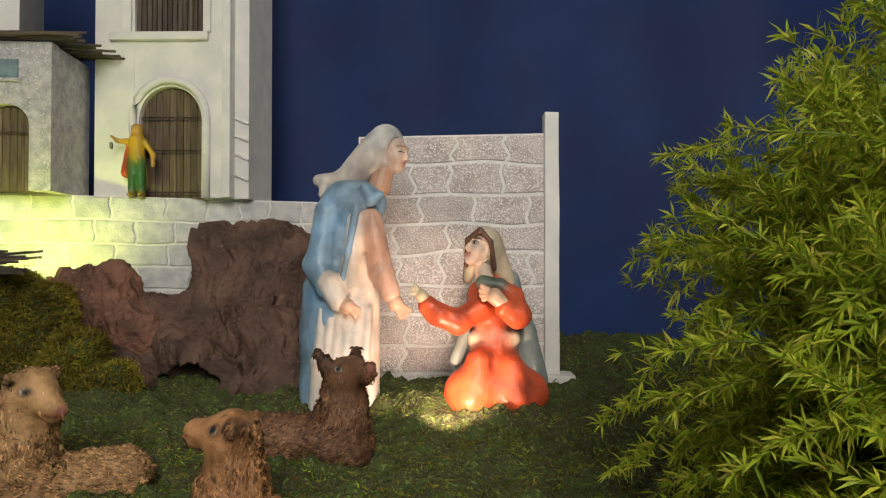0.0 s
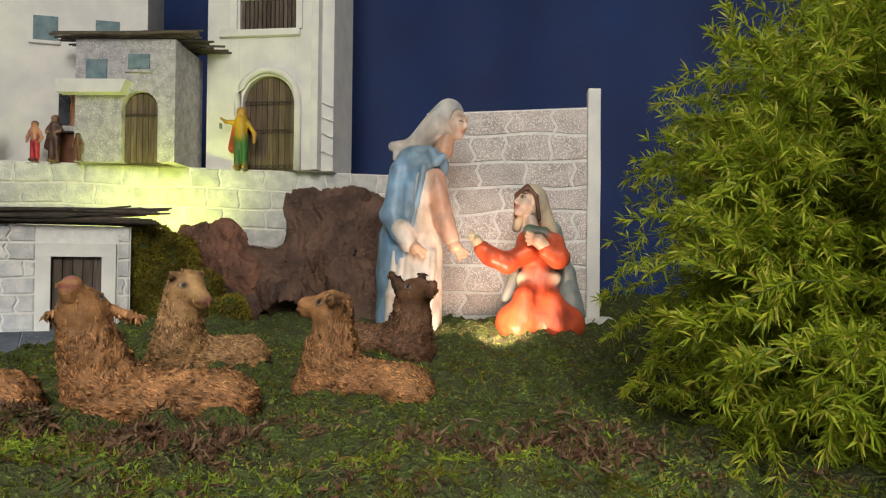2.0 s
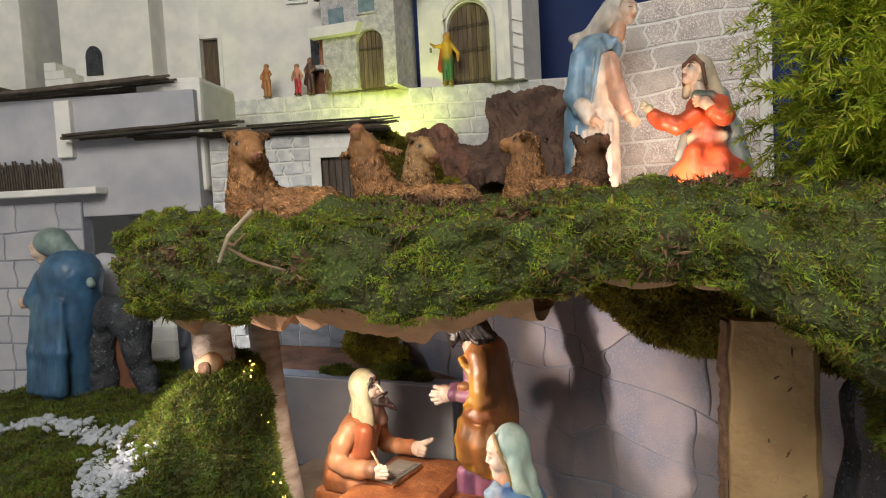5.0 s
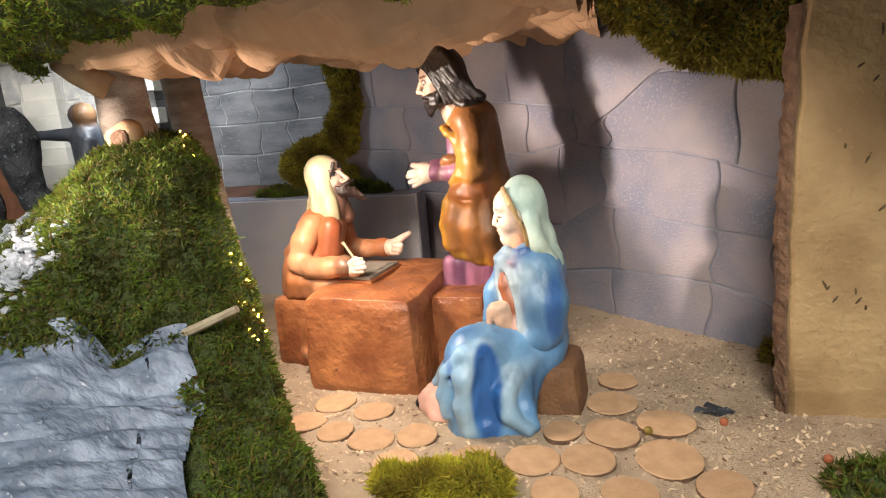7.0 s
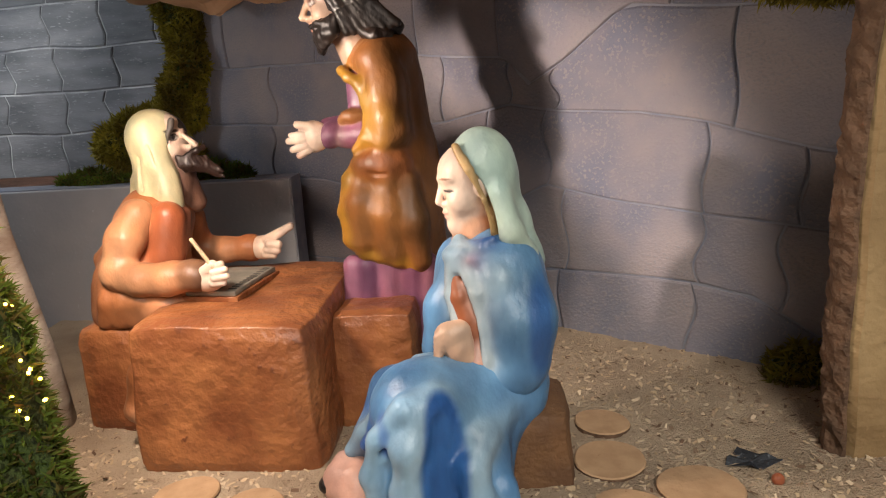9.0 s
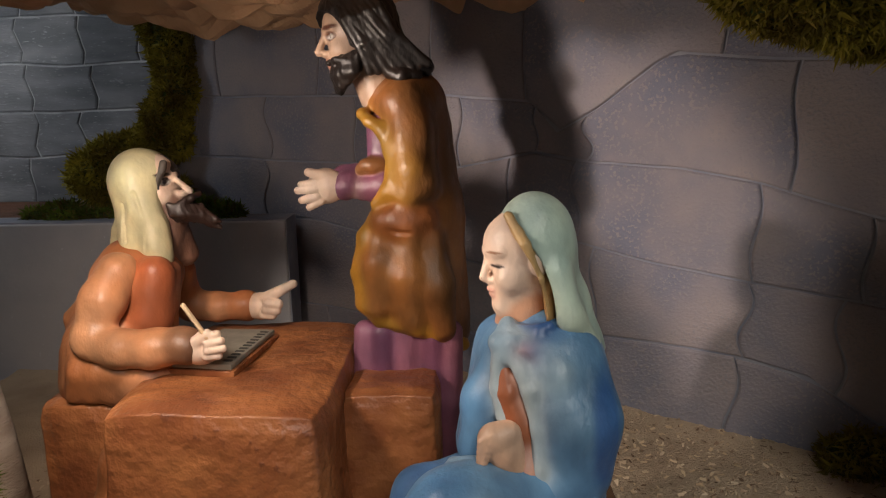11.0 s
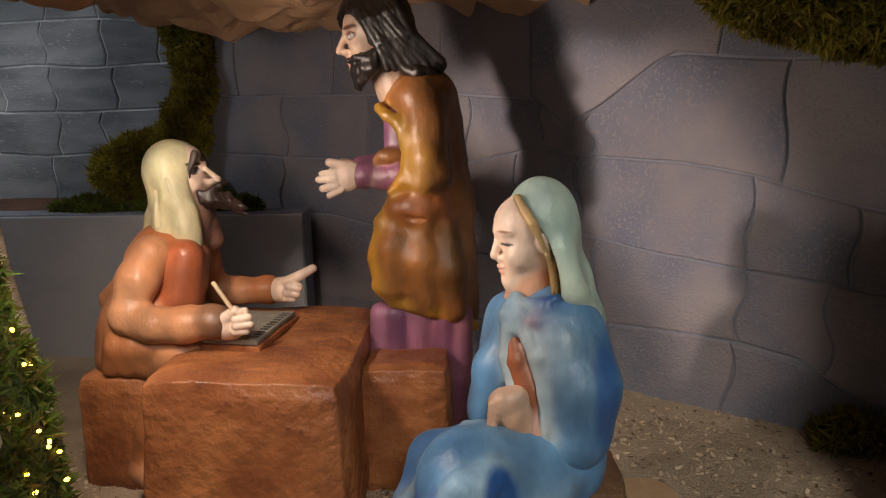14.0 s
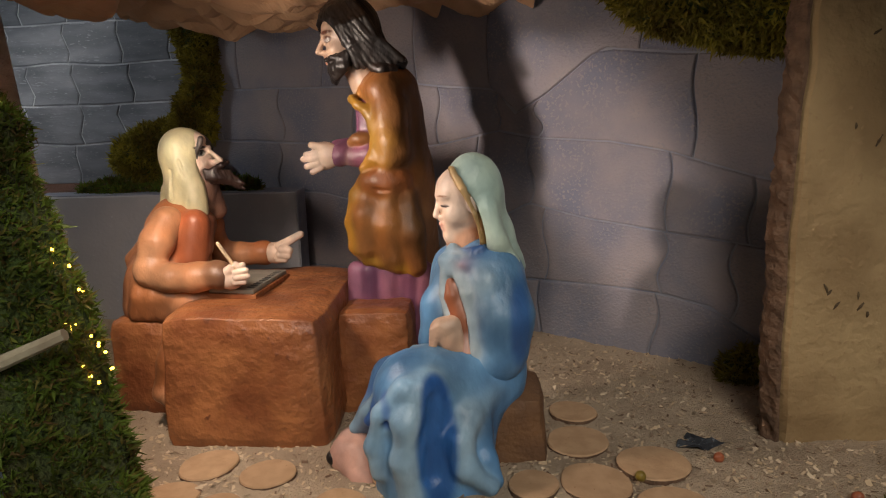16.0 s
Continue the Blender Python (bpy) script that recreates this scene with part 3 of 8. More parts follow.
sheet("ground", np.linspace(-0.75, 0.5, 210), np.linspace(-0.02, 1.08, 180), sand_height, SAND, "pale sand with sawdust spread over the grotto floor", "sand")


# ---- walls of stones ----
def courses(parent, width, height, course, long, material, seed, proud=0.006, gap=0.004, wave=0.004, curl=0.004, name="stone", steps=4, levels=None, joints_of=None):
    """Stones in courses on the front of a wall: x along it, z up, out towards -y. Each is a piece of its own with uneven edges."""
    rng = random.Random(seed)
    rows = max(1, round(height / course)) if levels is None else len(levels) - 1
    def level(r, x):
        flat = height * r / rows if levels is None else float(np.interp(x, levels[r][::2], levels[r][1::2]))
        if r in (0, rows):
            return flat
        return flat + wave * noise.noise(Vector((x * 9, r * 3.7 + seed, 0))) * 2
    for r in range(rows):
        joints = [0.0]
        x = -rng.random() * long * 0.5
        while True:
            x += long * rng.uniform(0.7, 1.3)
            if x > width - long * 0.3:
                break
            if x > long * 0.3:
                joints.append(x)
        joints.append(width)
        if joints_of is not None:
            joints = [0.0, *joints_of[r], width]
        bends = [0 if j in (0.0, width) else rng.choice((-1, 1)) * curl * rng.uniform(0.5, 1.2) for j in joints]
        for (a, b), (ca, cb) in zip(zip(joints, joints[1:]), zip(bends, bends[1:])):
            ring = []
            for s in range(steps + 1):
                xx = a + (b - a) * s / steps
                ring.append((xx, level(r, xx)))
            for s in range(1, steps):
                f = s / steps
                ring.append((b + cb * math.sin(f * 2 * math.pi), level(r, b) + (level(r + 1, b) - level(r, b)) * f))
            for s in range(steps, -1, -1):
                xx = a + (b - a) * s / steps
                ring.append((xx, level(r + 1, xx)))
            for s in range(steps - 1, 0, -1):
                f = s / steps
                ring.append((a + ca * math.sin(f * 2 * math.pi), level(r, a) + (level(r + 1, a) - level(r, a)) * f))
            cx, cz = sum(p[0] for p in ring) / len(ring), sum(p[1] for p in ring) / len(ring)
            w, h = b - a, level(r + 1, (a + b) / 2) - level(r, (a + b) / 2)
            n, out = len(ring), []
            lift = proud * rng.uniform(0.75, 1.2)
            for inset, y in ((gap, 0.001), (gap * 1.1, -lift * 0.6), (gap * 1.1 + lift * 0.5, -lift)):
                for px, pz in ring:
                    out.append((cx * 0 + (px - cx) * (1 - 2 * inset / w), y + 0.0008 * noise.noise(Vector((px * 60, pz * 60, seed))), (pz - cz) * (1 - 2 * inset / h)))
            out.append((0, -lift * 1.05, 0))
            faces = [(k * n + i, k * n + (i + 1) % n, (k + 1) * n + (i + 1) % n, (k + 1) * n + i) for k in (0, 1) for i in range(n)]
            faces += [(2 * n + i, 2 * n + (i + 1) % n, 3 * n) for i in range(n)]
            me = bpy.data.meshes.new(name)
            me.from_pydata(out, [], faces)
            ob = mesh_thing(name, me, material, parent=parent)
            ob.location = (cx, 0, cz)


def stone_wall(name, origin, degrees, width, height, thick, course, long, seed, stone, joint, label, category="wall", kind="structure", **more):
    """An upright wall from its lower left corner, running to the right as seen from the front, with stones on it."""
    me = bpy.data.meshes.new(name)
    bm = box_bm(0, width, 0, thick, 0, height)
    bm.to_mesh(me)
    bm.free()
    ob = mesh_thing(name, me, joint, label, category, kind=kind)
    ob.matrix_world = pose(*origin, 0, 0, degrees)
    courses(ob, width, height, course, long, stone, seed, **more)
    return ob


grotto_wall = stone_wall("wall_1", (-0.62, 0.925, 0.0), -30.3, 1.05, 0.56, 0.03, 0.118, 0.15, 11, GREY_STONE, DARK_JOINT,
                         "grey painted foam wall carved with large stones", gap=0.0011, proud=0.0030, wave=0.0025, curl=0.006, steps=10,
                         levels=((0, 0), (0, 0.08, 0.55, 0.08, 0.65, 0.105, 0.82, 0.103, 0.87, 0.097, 0.93, 0.06), (0, 0.20, 0.30, 0.20, 0.57, 0.160, 0.645, 0.199, 0.725, 0.187, 0.812, 0.178, 1.05, 0.155),
                                 (0, 0.28, 0.50, 0.272, 0.60, 0.293, 0.658, 0.284, 0.747, 0.281, 0.82, 0.267, 0.913, 0.24, 1.05, 0.22), (0, 0.364, 0.477, 0.357, 0.60, 0.345, 0.622, 0.312, 0.668, 0.337, 0.736, 0.386, 0.874, 0.371), (0, 0.56)),
                         joints_of=((0.3, 0.66, 0.808), (0.15, 0.40, 0.573, 0.668, 0.815, 0.892), (0.2, 0.42, 0.573, 0.647, 0.818, 0.905), (0.065, 0.21, 0.36, 0.510, 0.602, 0.658, 0.842), (0.12, 0.3, 0.477, 0.590, 0.78, 0.88)))
far_wall = stone_wall("wall_2", (-1.45, 1.04, 0.12), 0, 0.90, 0.46, 0.03, 0.082, 0.095, 12, DARK_BRICK, PALE_JOINT,
                      "grey brick wall with pale streaks at the back of the grotto", gap=0.0016, proud=0.004, curl=0.006)
low_wall = stone_wall("wall_3", (-0.95, 0.70, 0.0), 1.5, 0.555, 0.21, 0.05, 0.21, 0.9, 13, GREY_FLAT, DARK_JOINT,
                      "low grey smooth wall behind the desk", gap=0.0015, proud=0.003, wave=0.0, curl=0.0)
wall_box("soil_bed", -1.3, -0.42, 0.755, 1.03, 0.0, 0.198, RED_ROCK, "dark soil bed between the walls", "soil")

# ---- terrace with its houses ----
TERRACE = pose(-1.60, 0.960, 0.0, 0, 0, 20)
terrace = stone_wall("wall_4", (-1.60, 0.960, 0.50), 20, 1.52, 0.44, 0.5, 0.050, 0.085, 21, WHITE_STONE, JOINT_WHITE,
                     "white-painted terrace wall of carved foam stones", gap=0.0022, proud=0.004, curl=0.003, wave=0.003)


def pane_strip(parent, name, x0, x1, y, z0, z1, material, label="", thick=0.006):
    return part(name, box_bm(x0, x1, y - thick, y, z0, z1, 0.001), material, parent, label)


def arch_outline(x0, x1, z0, spring, top, steps=12):
    pts = [(x0, z0), (x1, z0), (x1, spring)]
    for s in range(1, steps):
        a = math.pi * s / steps
        pts.append(((x0 + x1) / 2 + (x1 - x0) / 2 * math.cos(a), spring + (top - spring) * math.sin(a)))
    pts.append((x0, spring))
    return pts


def slab_bm(outline, y0, y1):
    bm = bmesh.new()
    front = [bm.verts.new((x, y0, z)) for x, z in outline]
    back = [bm.verts.new((x, y1, z)) for x, z in outline]
    bm.faces.new(front)
    bm.faces.new(back[::-1])
    for i in range(len(front)):
        j = (i + 1) % len(front)
        bm.faces.new((front[j], front[i], back[i], back[j]))
    return bm


def arched_door(parent, x0, x1, y, z0, spring, top, boards, seed, bands=(0.25, 0.6)):
    """A door of upright boards under an arch, with chain bands across."""
    door = new("door")
    door.parent = parent
    rng = random.Random(seed)
    w = (x1 - x0) / boards
    for i in range(boards):
        a, b = x0 + i * w + 0.0006, x0 + (i + 1) * w - 0.0006
        def crown(x):
            f = max(0.0, 1 - ((x - (x0 + x1) / 2) / ((x1 - x0) / 2)) ** 2)
            return spring + (top - spring) * math.sqrt(f)
        d = rng.uniform(0, 0.0015)
        part("board", slab_bm([(a, z0), (b, z0), (b, crown(b)), ((a + b) / 2, crown((a + b) / 2)), (a, crown(a))], y - 0.005 - d, y), OLD_WOOD, door)
    for f in bands:
        z = z0 + (top - z0) * f
        links = 9
        for i in range(links):
            cx = x0 + (x1 - x0) * (i + 0.5) / links
            r = (x1 - x0) / links * 0.55
            pts = [(cx + r * math.cos(a), y - 0.008 - 0.001 * (i % 2), z + r * 0.5 * math.sin(a)) for a in [2 * math.pi * k / 8 for k in range(9)]]
            part("chain_link", tube_bm(pts, [0.0011] * 9, 5, False), DARK_METAL, door)
    return door


def tower():
    ob = thing("tower_house", "tall white tower with arched wooden door and barred window", "house", (-0.735, 1.33, 0.94))
    # the facade is built of blocks round the openings
    w, h, d = 0.289, 0.85, 0.2
    part("wall", box_bm(0, 0.085, 0, d, 0, h), WHITE_PLASTER, ob)
    part("wall", box_bm(0.232, w, 0, d, 0, h), WHITE_PLASTER, ob)
    part("wall", box_bm(0.0852, 0.2318, 0.0002, d, 0.355 + 0.075, h), WHITE_PLASTER, ob)
    arch = arch_outline(0.095, 0.230, 0.0, 0.165, 0.238, 14)
    top = [(0.0852, 0.0), (0.095, 0.0), (0.095, 0.165)] + [p for p in reversed(arch[2:])][1:] + [(0.230, 0.165), (0.230, 0.0), (0.2318, 0.0), (0.2318, 0.355), (0.0852, 0.355)]
    part("wall", slab_bm(top, 0.0002, d), WHITE_PLASTER, ob)
    part("niche", box_bm(0.0854, 0.2316, 0.03, d, 0.001, 0.429), GREY_WOOD, ob)
    part("window_sill", box_bm(0.035, 0.245, -0.012, 0.002, 0.335, 0.352, 0.002), WHITE_PLASTER, ob)
    part("window_surround", box_bm(0.060, 0.080, -0.008, 0.0, 0.352, 0.46, 0.002), WHITE_PLASTER, ob)
    part("window_surround", box_bm(0.234, 0.250, -0.008, 0.0, 0.352, 0.46, 0.002), WHITE_PLASTER, ob)
    # thick plastered rim round the arch
    rim = [(0.084 + 0.0, -0.003, 0.0), (0.084, -0.004, 0.165)] + [(0.1625 - 0.080 * math.cos(math.pi * k / 12), -0.004, 0.165 + 0.086 * math.sin(math.pi * k / 12)) for k in range(1, 12)] + [(0.241, -0.004, 0.165), (0.241, -0.003, 0.0)]
    part("door_surround", tube_bm(rim, [0.0085] * len(rim), 8, True, 0.2, 3), WHITE_PLASTER, ob, smooth=True)
    rng = random.Random(4)
    for i in range(13):
        x = 0.088 + i * 0.0110
        part("bar", box_bm(x, x + 0.0085, 0.004 + rng.uniform(0, 0.003), 0.012, 0.353, 0.432, 0.0005), GREY_WOOD, ob)
    arched_door(ob, 0.096, 0.230, 0.02, 0.0, 0.165, 0.237, 9, 5, (0.04, 0.42, 0.72))
    # wing on the far side, with a few carved courses
    part("wing", box_bm(w + 0.0005, w + 0.034, 0.025, d, 0, 0.85), WHITE_PLASTER, ob)
    part("pilaster", box_bm(w - 0.014, w + 0.004, -0.008, 0.024, 0, h, 0.002), WHITE_PLASTER, ob)
    for z in (0.045, 0.09, 0.13, 0.168):
        pts = [(w + 0.005, 0.022, z + 0.006), (w + 0.014, 0.021, z + 0.003), (w + 0.024, 0.021, z - 0.002), (w + 0.035, 0.022, z - 0.006)]
        part("carved_ledge", tube_bm(pts, [0.003] * 4, 6, True, 0.5, int(z * 100)), JOINT_WHITE, ob)
    return ob


def stone_house():
    ob = thing("stone_house", "small grey stone house with reed roof, blue windows and wooden door", "house", (-0.972, 1.163, 0.94))
    ob.rotation_euler = (0, 0, radians(5.7))
    w, h = 0.235, 0.285
    arch = arch_outline(0.11, 0.195, 0.0, 0.125, 0.165, 12)
    front = [(0, 0), (0.11, 0), (0.11, 0.125)] + [p for p in reversed(arch[2:])][1:] + [(0.195, 0.0), (w, 0), (w, h), (0, h)]
    part("wall", slab_bm(front, 0, 0.03), STONE_HOUSE, ob)
    part("side_wall", box_bm(w - 0.03, w - 0.001, 0.03, 0.16, 0, h - 0.002), STONE_HOUSE, ob)
    part("back_room", box_bm(0.02, w - 0.032, 0.031, 0.14, 0, h - 0.004), GREY_WOOD, ob)
    arched_door(ob, 0.112, 0.194, 0.02, 0.0, 0.125, 0.163, 6, 6, (0.68,))
    for x0, x1, z0, z1 in ((0.026, 0.075, 0.19, 0.238), (0.125, 0.175, 0.215, 0.25)):
        win = part("window", box_bm(x0, x1, -0.004, 0.004, z0, z1, 0.001), BLUE_GLAZE, ob, "blue-grey painted window")
        part("window_frame", box_bm(x0 - 0.007, x1 + 0.007, -0.006, 0.0, z0 - 0.008, z0 - 0.001, 0.001), STONE_HOUSE, win)
    part("balcony", slab_bm([(-0.028, 0.155), (0.122, 0.155), (0.135, 0.185), (-0.03, 0.185)], -0.03, 0.0), WHITE_PLASTER, ob, "white balcony slab")
    # solid black block in place of a hollow: the recess's shade as colour
    part("side_recess", box_bm(-0.07, -0.001, 0.05, 0.14, 0, 0.2), BLACK_ROCK, ob)
    reeds(ob, -0.045, 0.30, -0.02, 0.16, h + 0.002, 26, 31, 0.004)
    return ob


def reeds(parent, x0, x1, y0, y1, z, count, seed, rise=0.0, material=None, radius=0.0035):
    """A flat roof of loose reeds laid along x."""
    rng = random.Random(seed)
    for i in range(count):
        y = y0 + (y1 - y0) * (i % (count // 2)) / (count // 2) + rng.uniform(-0.004, 0.004)
        lift = z + (0.006 if i >= count // 2 else 0.002) + rng.uniform(0, 0.003)
        a, b = x0 + rng.uniform(-0.015, 0.02), x1 + rng.uniform(-0.05, 0.02)
        n = 6
        pts = [(a + (b - a) * k / n, y + rng.uniform(-0.003, 0.003), lift + rise * k / n + rng.uniform(-0.0018, 0.0018)) for k in range(n + 1)]
        part("reed", tube_bm(pts, [radius * rng.uniform(0.5, 1.0)] * (n + 1), 5), material or REED, parent)


def white_house():
    ob = thing("white_house", "wide white plastered house with a tall brown door", "house", (-1.47, 1.10, 0.94))
    ob.rotation_euler = (0, 0, radians(20))
    d = 0.2
    part("wall", box_bm(0, 0.062, 0, d, 0, 0.62), WHITE_PLASTER, ob)
    part("wall", box_bm(0.122, 0.62, 0, d, 0, 0.62), WHITE_PLASTER, ob)
    part("wall", box_bm(0.062, 0.122, 0, d, 0.215, 0.62), WHITE_PLASTER, ob)
    part("wall", box_bm(-0.36, -0.002, 0.12, d + 0.1, 0, 0.42), WHITE_PLASTER, ob)
    part("surround", box_bm(0.050, 0.062, -0.006, 0.0, 0, 0.23, 0.001), WHITE_PLASTER, ob)
    part("surround", box_bm(0.122, 0.134, -0.006, 0.0, 0, 0.23, 0.001), WHITE_PLASTER, ob)
    part("door", box_bm(0.062, 0.122, 0.02, 0.03, 0, 0.215), OLD_WOOD, ob, "dull brown wooden door")
    for x in (0.36, 0.50):
        win = part("window", box_bm(x, x + 0.055, -0.003, 0.004, 0.31, 0.37, 0.001), BLUE_GLAZE, ob, "pale blue painted window")
        part("window_sill", box_bm(x - 0.008, x + 0.062, -0.010, 0.0, 0.300, 0.308, 0.001), WHITE_PLASTER, win)
    return ob


def yellow_house():
    ob = thing("stair_house", "pale lime-washed house with outer stairs and an arched window", "house", (-1.86, 0.93, 0.94))
    ob.rotation_euler = (0, 0, radians(20))
    part("wall", box_bm(0, 0.31, 0.05, 0.25, 0, 0.42), WHITE_PLASTER, ob)
    win = part("window", slab_bm(arch_outline(0.085, 0.14, 0.13, 0.19, 0.225), 0.044, 0.052), BLACK_ROCK, ob, "dark arched window")
    for i in range(6):
        part("step", box_bm(0.005, 0.045 + 0.026 * i, -0.05, 0.048, 0.026 * (5 - i) + 0.0005, 0.026 * (6 - i), 0.001), WHITE_PLASTER, ob)
    return ob


def bastion():
    ob = thing("rough_house", "pale rough-plastered house at the end of the terrace", "house", (-2.30, 0.76, 0.0))
    ob.rotation_euler = (0, 0, radians(20))
    part("wall", box_bm(0, 0.38, 0, 0.2, -0.01, 1.44, 0.004, 3, 0.002), WHITE_PLASTER, ob)
    part("roof", box_bm(0.05, 0.40, -0.2, 0.0, 1.0, 1.01, 0.002), GREY_WOOD, ob)
    part("front_room", box_bm(0.07, 0.38, -0.18, -0.002, -0.01, 0.998, 0.002), WHITE_PLASTER, ob)
    return ob


tower()
stone_house()
white_house()
yellow_house()
bastion()


def hut():
    ob = thing("stable_hut", "low white stone hut with wooden door and reed roof", "hut", (-1.06, 0.77, 0.58))
    ob.rotation_euler = (0, 0, radians(30))
    w, h = 0.41, 0.20
    part("wall", box_bm(0, 0.27, 0, 0.12, 0, h), JOINT_WHITE, ob)
    part("wall", box_bm(0.365, w, 0, 0.12, 0, h), JOINT_WHITE, ob)
    part("lintel", box_bm(0.27, 0.365, 0, 0.12, 0.145, h), JOINT_WHITE, ob)
    part("niche", box_bm(0.27, 0.365, 0.03, 0.12, 0, 0.145), GREY_WOOD, ob)
    part("surround", box_bm(0.25, 0.275, -0.008, 0.0, 0, 0.165, 0.001), WHITE_PLASTER, ob)
    part("surround", box_bm(0.36, 0.385, -0.008, 0.0, 0, 0.165, 0.001), WHITE_PLASTER, ob)
    part("surround", box_bm(0.25, 0.385, -0.0085, 0.0, 0.14, 0.166, 0.001), WHITE_PLASTER, ob)
    rng = random.Random(3)
    for i in range(5):
        part("board", box_bm(0.276 + i * 0.0172, 0.292 + i * 0.0172, 0.005 + rng.uniform(0, 0.003), 0.02, 0, 0.14, 0.0008), GREY_WOOD, ob)
    facing = new("facing")
    facing.parent = ob
    courses(facing, 0.25, h, 0.036, 0.05, WHITE_STONE, 33, proud=0.004, gap=0.002)
    right = new("facing")
    right.parent = ob
    right.location = (0.386, 0, 0)
    courses(right, 0.024, h, 0.036, 0.03, WHITE_STONE, 34, proud=0.004, gap=0.002)
    reeds(ob, -0.18, 0.44, -0.03, 0.13, h + 0.0, 30, 35, 0.006)
    for i in range(16):
        y, lift = -0.035 + 0.012 * (i % 14) + rng.uniform(-0.004, 0.004), h + 0.012 + rng.uniform(0, 0.012)
        pts = [(0.10 + rng.uniform(-0.1, 0.1), y, lift), (0.30, y + rng.uniform(-0.01, 0.01), lift + 0.006), (0.44 + rng.uniform(-0.04, 0.05), y + rng.uniform(-0.02, 0.02), lift + rng.uniform(0.004, 0.024))]
        part("reed", tube_bm(pts, [0.0032, 0.003, 0.0022], 5), REED, ob)
    return ob


hut()


def grey_house():
    ob = thing("grey_house", "grey flat-roofed house with reed fence and ragged reed roof", "house", (-1.63, 0.53, 0.60))
    ob.rotation_euler = (0, 0, radians(20))
    part("wall", box_bm(0, 0.60, 0.0, 0.2, 0.0, 0.30, 0.002), GREY_FLAT, ob)
    part("end_wall", box_bm(0.44, 0.61, 0.02, 0.24, 0.05, 0.335, 0.012), WHITE_PLASTER, ob)
    part("post", box_bm(0.245, 0.285, -0.016, 0.0, 0.15, 0.29, 0.002), WHITE_PLASTER, ob)
    part("ledge", box_bm(-0.02, 0.36, -0.05, 0.0, 0.055, 0.072, 0.003), WHITE_PLASTER, ob)
    reeds(ob, -0.05, 0.55, -0.04, 0.2, 0.30, 30, 36, 0.02)
    reeds(ob, 0.29, 0.72, -0.06, 0.0, 0.19, 20, 37, 0.01)
    rng = random.Random(9)
    fence = new("fence")
    fence.parent = ob
    for i in range(34):
        x = 0.005 + i * 0.0072
        part("reed", tube_bm([(x, -0.008, 0.072), (x + rng.uniform(-0.002, 0.002), -0.010, 0.145 + rng.uniform(-0.008, 0.006))], [0.003, 0.0026], 5), REED, fence)
    return ob


grey_house()
left_wall = stone_wall("wall_5", (-1.75, 0.48, 0.0), 20, 0.42, 0.64, 0.04, 0.075, 0.10, 41, GREY_FLAT, DARK_JOINT,
                       "grey stone wall below the flat-roofed house", gap=0.0018, proud=0.003)


# stone panel with its post behind the visitation statues
panel = stone_wall("backing_panel", (-0.142, 1.140, 0.55), -5, 0.340, 0.482, 0.02, 0.052, 0.075, 51, PANEL_STONE, JOINT_WHITE,
                   "upright foam panel carved with brownish stones and pale joints", "panel", "", gap=0.0028, proud=0.0025, curl=0.007, wave=0.005)
post = thing("panel_post", "white chipped square post beside the stone panel", "post", (0.190, 1.10, 0.55))
part("shaft", box_bm(0, 0.026, 0, 0.03, 0, 0.518, 0.002, 5, 0.0015, 3), WHITE_PLASTER, post)
part("foot", box_bm(-0.006, 0.05, -0.02, 0.05, 0, 0.06, 0.003, 3, 0.002, 4), WHITE_PLASTER, post)


# ---- moss ----
def tufts(points, normals, length, seed, lean=0.6, blades=4):
    """Moss: at each point a small star of pointed leaves. Vertices and triangles."""
    rng = np.random.default_rng(seed)
    n = len(points)
    p = np.repeat(points, blades, axis=0)
    nn = np.repeat(normals, blades, axis=0)
    d = nn + lean * rng.normal(size=p.shape)
    d /= np.linalg.norm(d, axis=1, keepdims=True)
    side = np.cross(d, rng.normal(size=p.shape))
    side /= np.linalg.norm(side, axis=1, keepdims=True)
    ln = (length * rng.uniform(0.5, 1.3, size=len(p)))[:, None]
    bend = 0.3 * rng.normal(size=p.shape) * ln
    base = p - nn * 0.001
    mid = base + d * ln * 0.5
    tip = base + d * ln + bend
    v = np.stack([base, mid + side * ln * 0.15, tip, mid - side * ln * 0.15], axis=1).reshape(-1, 3)
    f = np.arange(len(p))[:, None] * 4 + np.array([0, 1, 2, 3])
    return v, f


def moss_over(name, v, f, count, length, seed, material, label, bed=None, lean=0.9, keep=None, blades=4):
    """A bed of soil (a mesh of quads) and moss growing out of it; the two are one thing."""
    rng = np.random.default_rng(seed)
    a, b, c, d = (v[f[:, i]] for i in range(4))
    nrm = np.cross(c - a, d - b)
    area = np.linalg.norm(nrm, axis=1)
    prob = area.copy()
    if keep is not None:
        prob *= keep((a + c) / 2)
    pick = rng.choice(len(f), size=count, p=prob / prob.sum())
    s, t = rng.random(count)[:, None], rng.random(count)[:, None]
    pts = (a[pick] * (1 - s) + b[pick] * s) * (1 - t) + (d[pick] * (1 - s) + c[pick] * s) * t
    nn = nrm[pick] / np.maximum(area[pick], 1e-12)[:, None]
    thick = 0.006 * (0.3 + np.clip(fbm(pts, 45, 2, seed), -0.3, 1))
    tv, tf = tufts(pts + nn * thick[:, None], nn, length, seed, lean, blades)
    ob = thing(name, label, "moss", kind="stuff")
    if bed is not None:
        mesh_thing("soil", mesh_np("soil", v, f), bed, parent=ob)
    mesh_thing("fronds", mesh_np("fronds", tv, tf, False), material, parent=ob)
    return ob


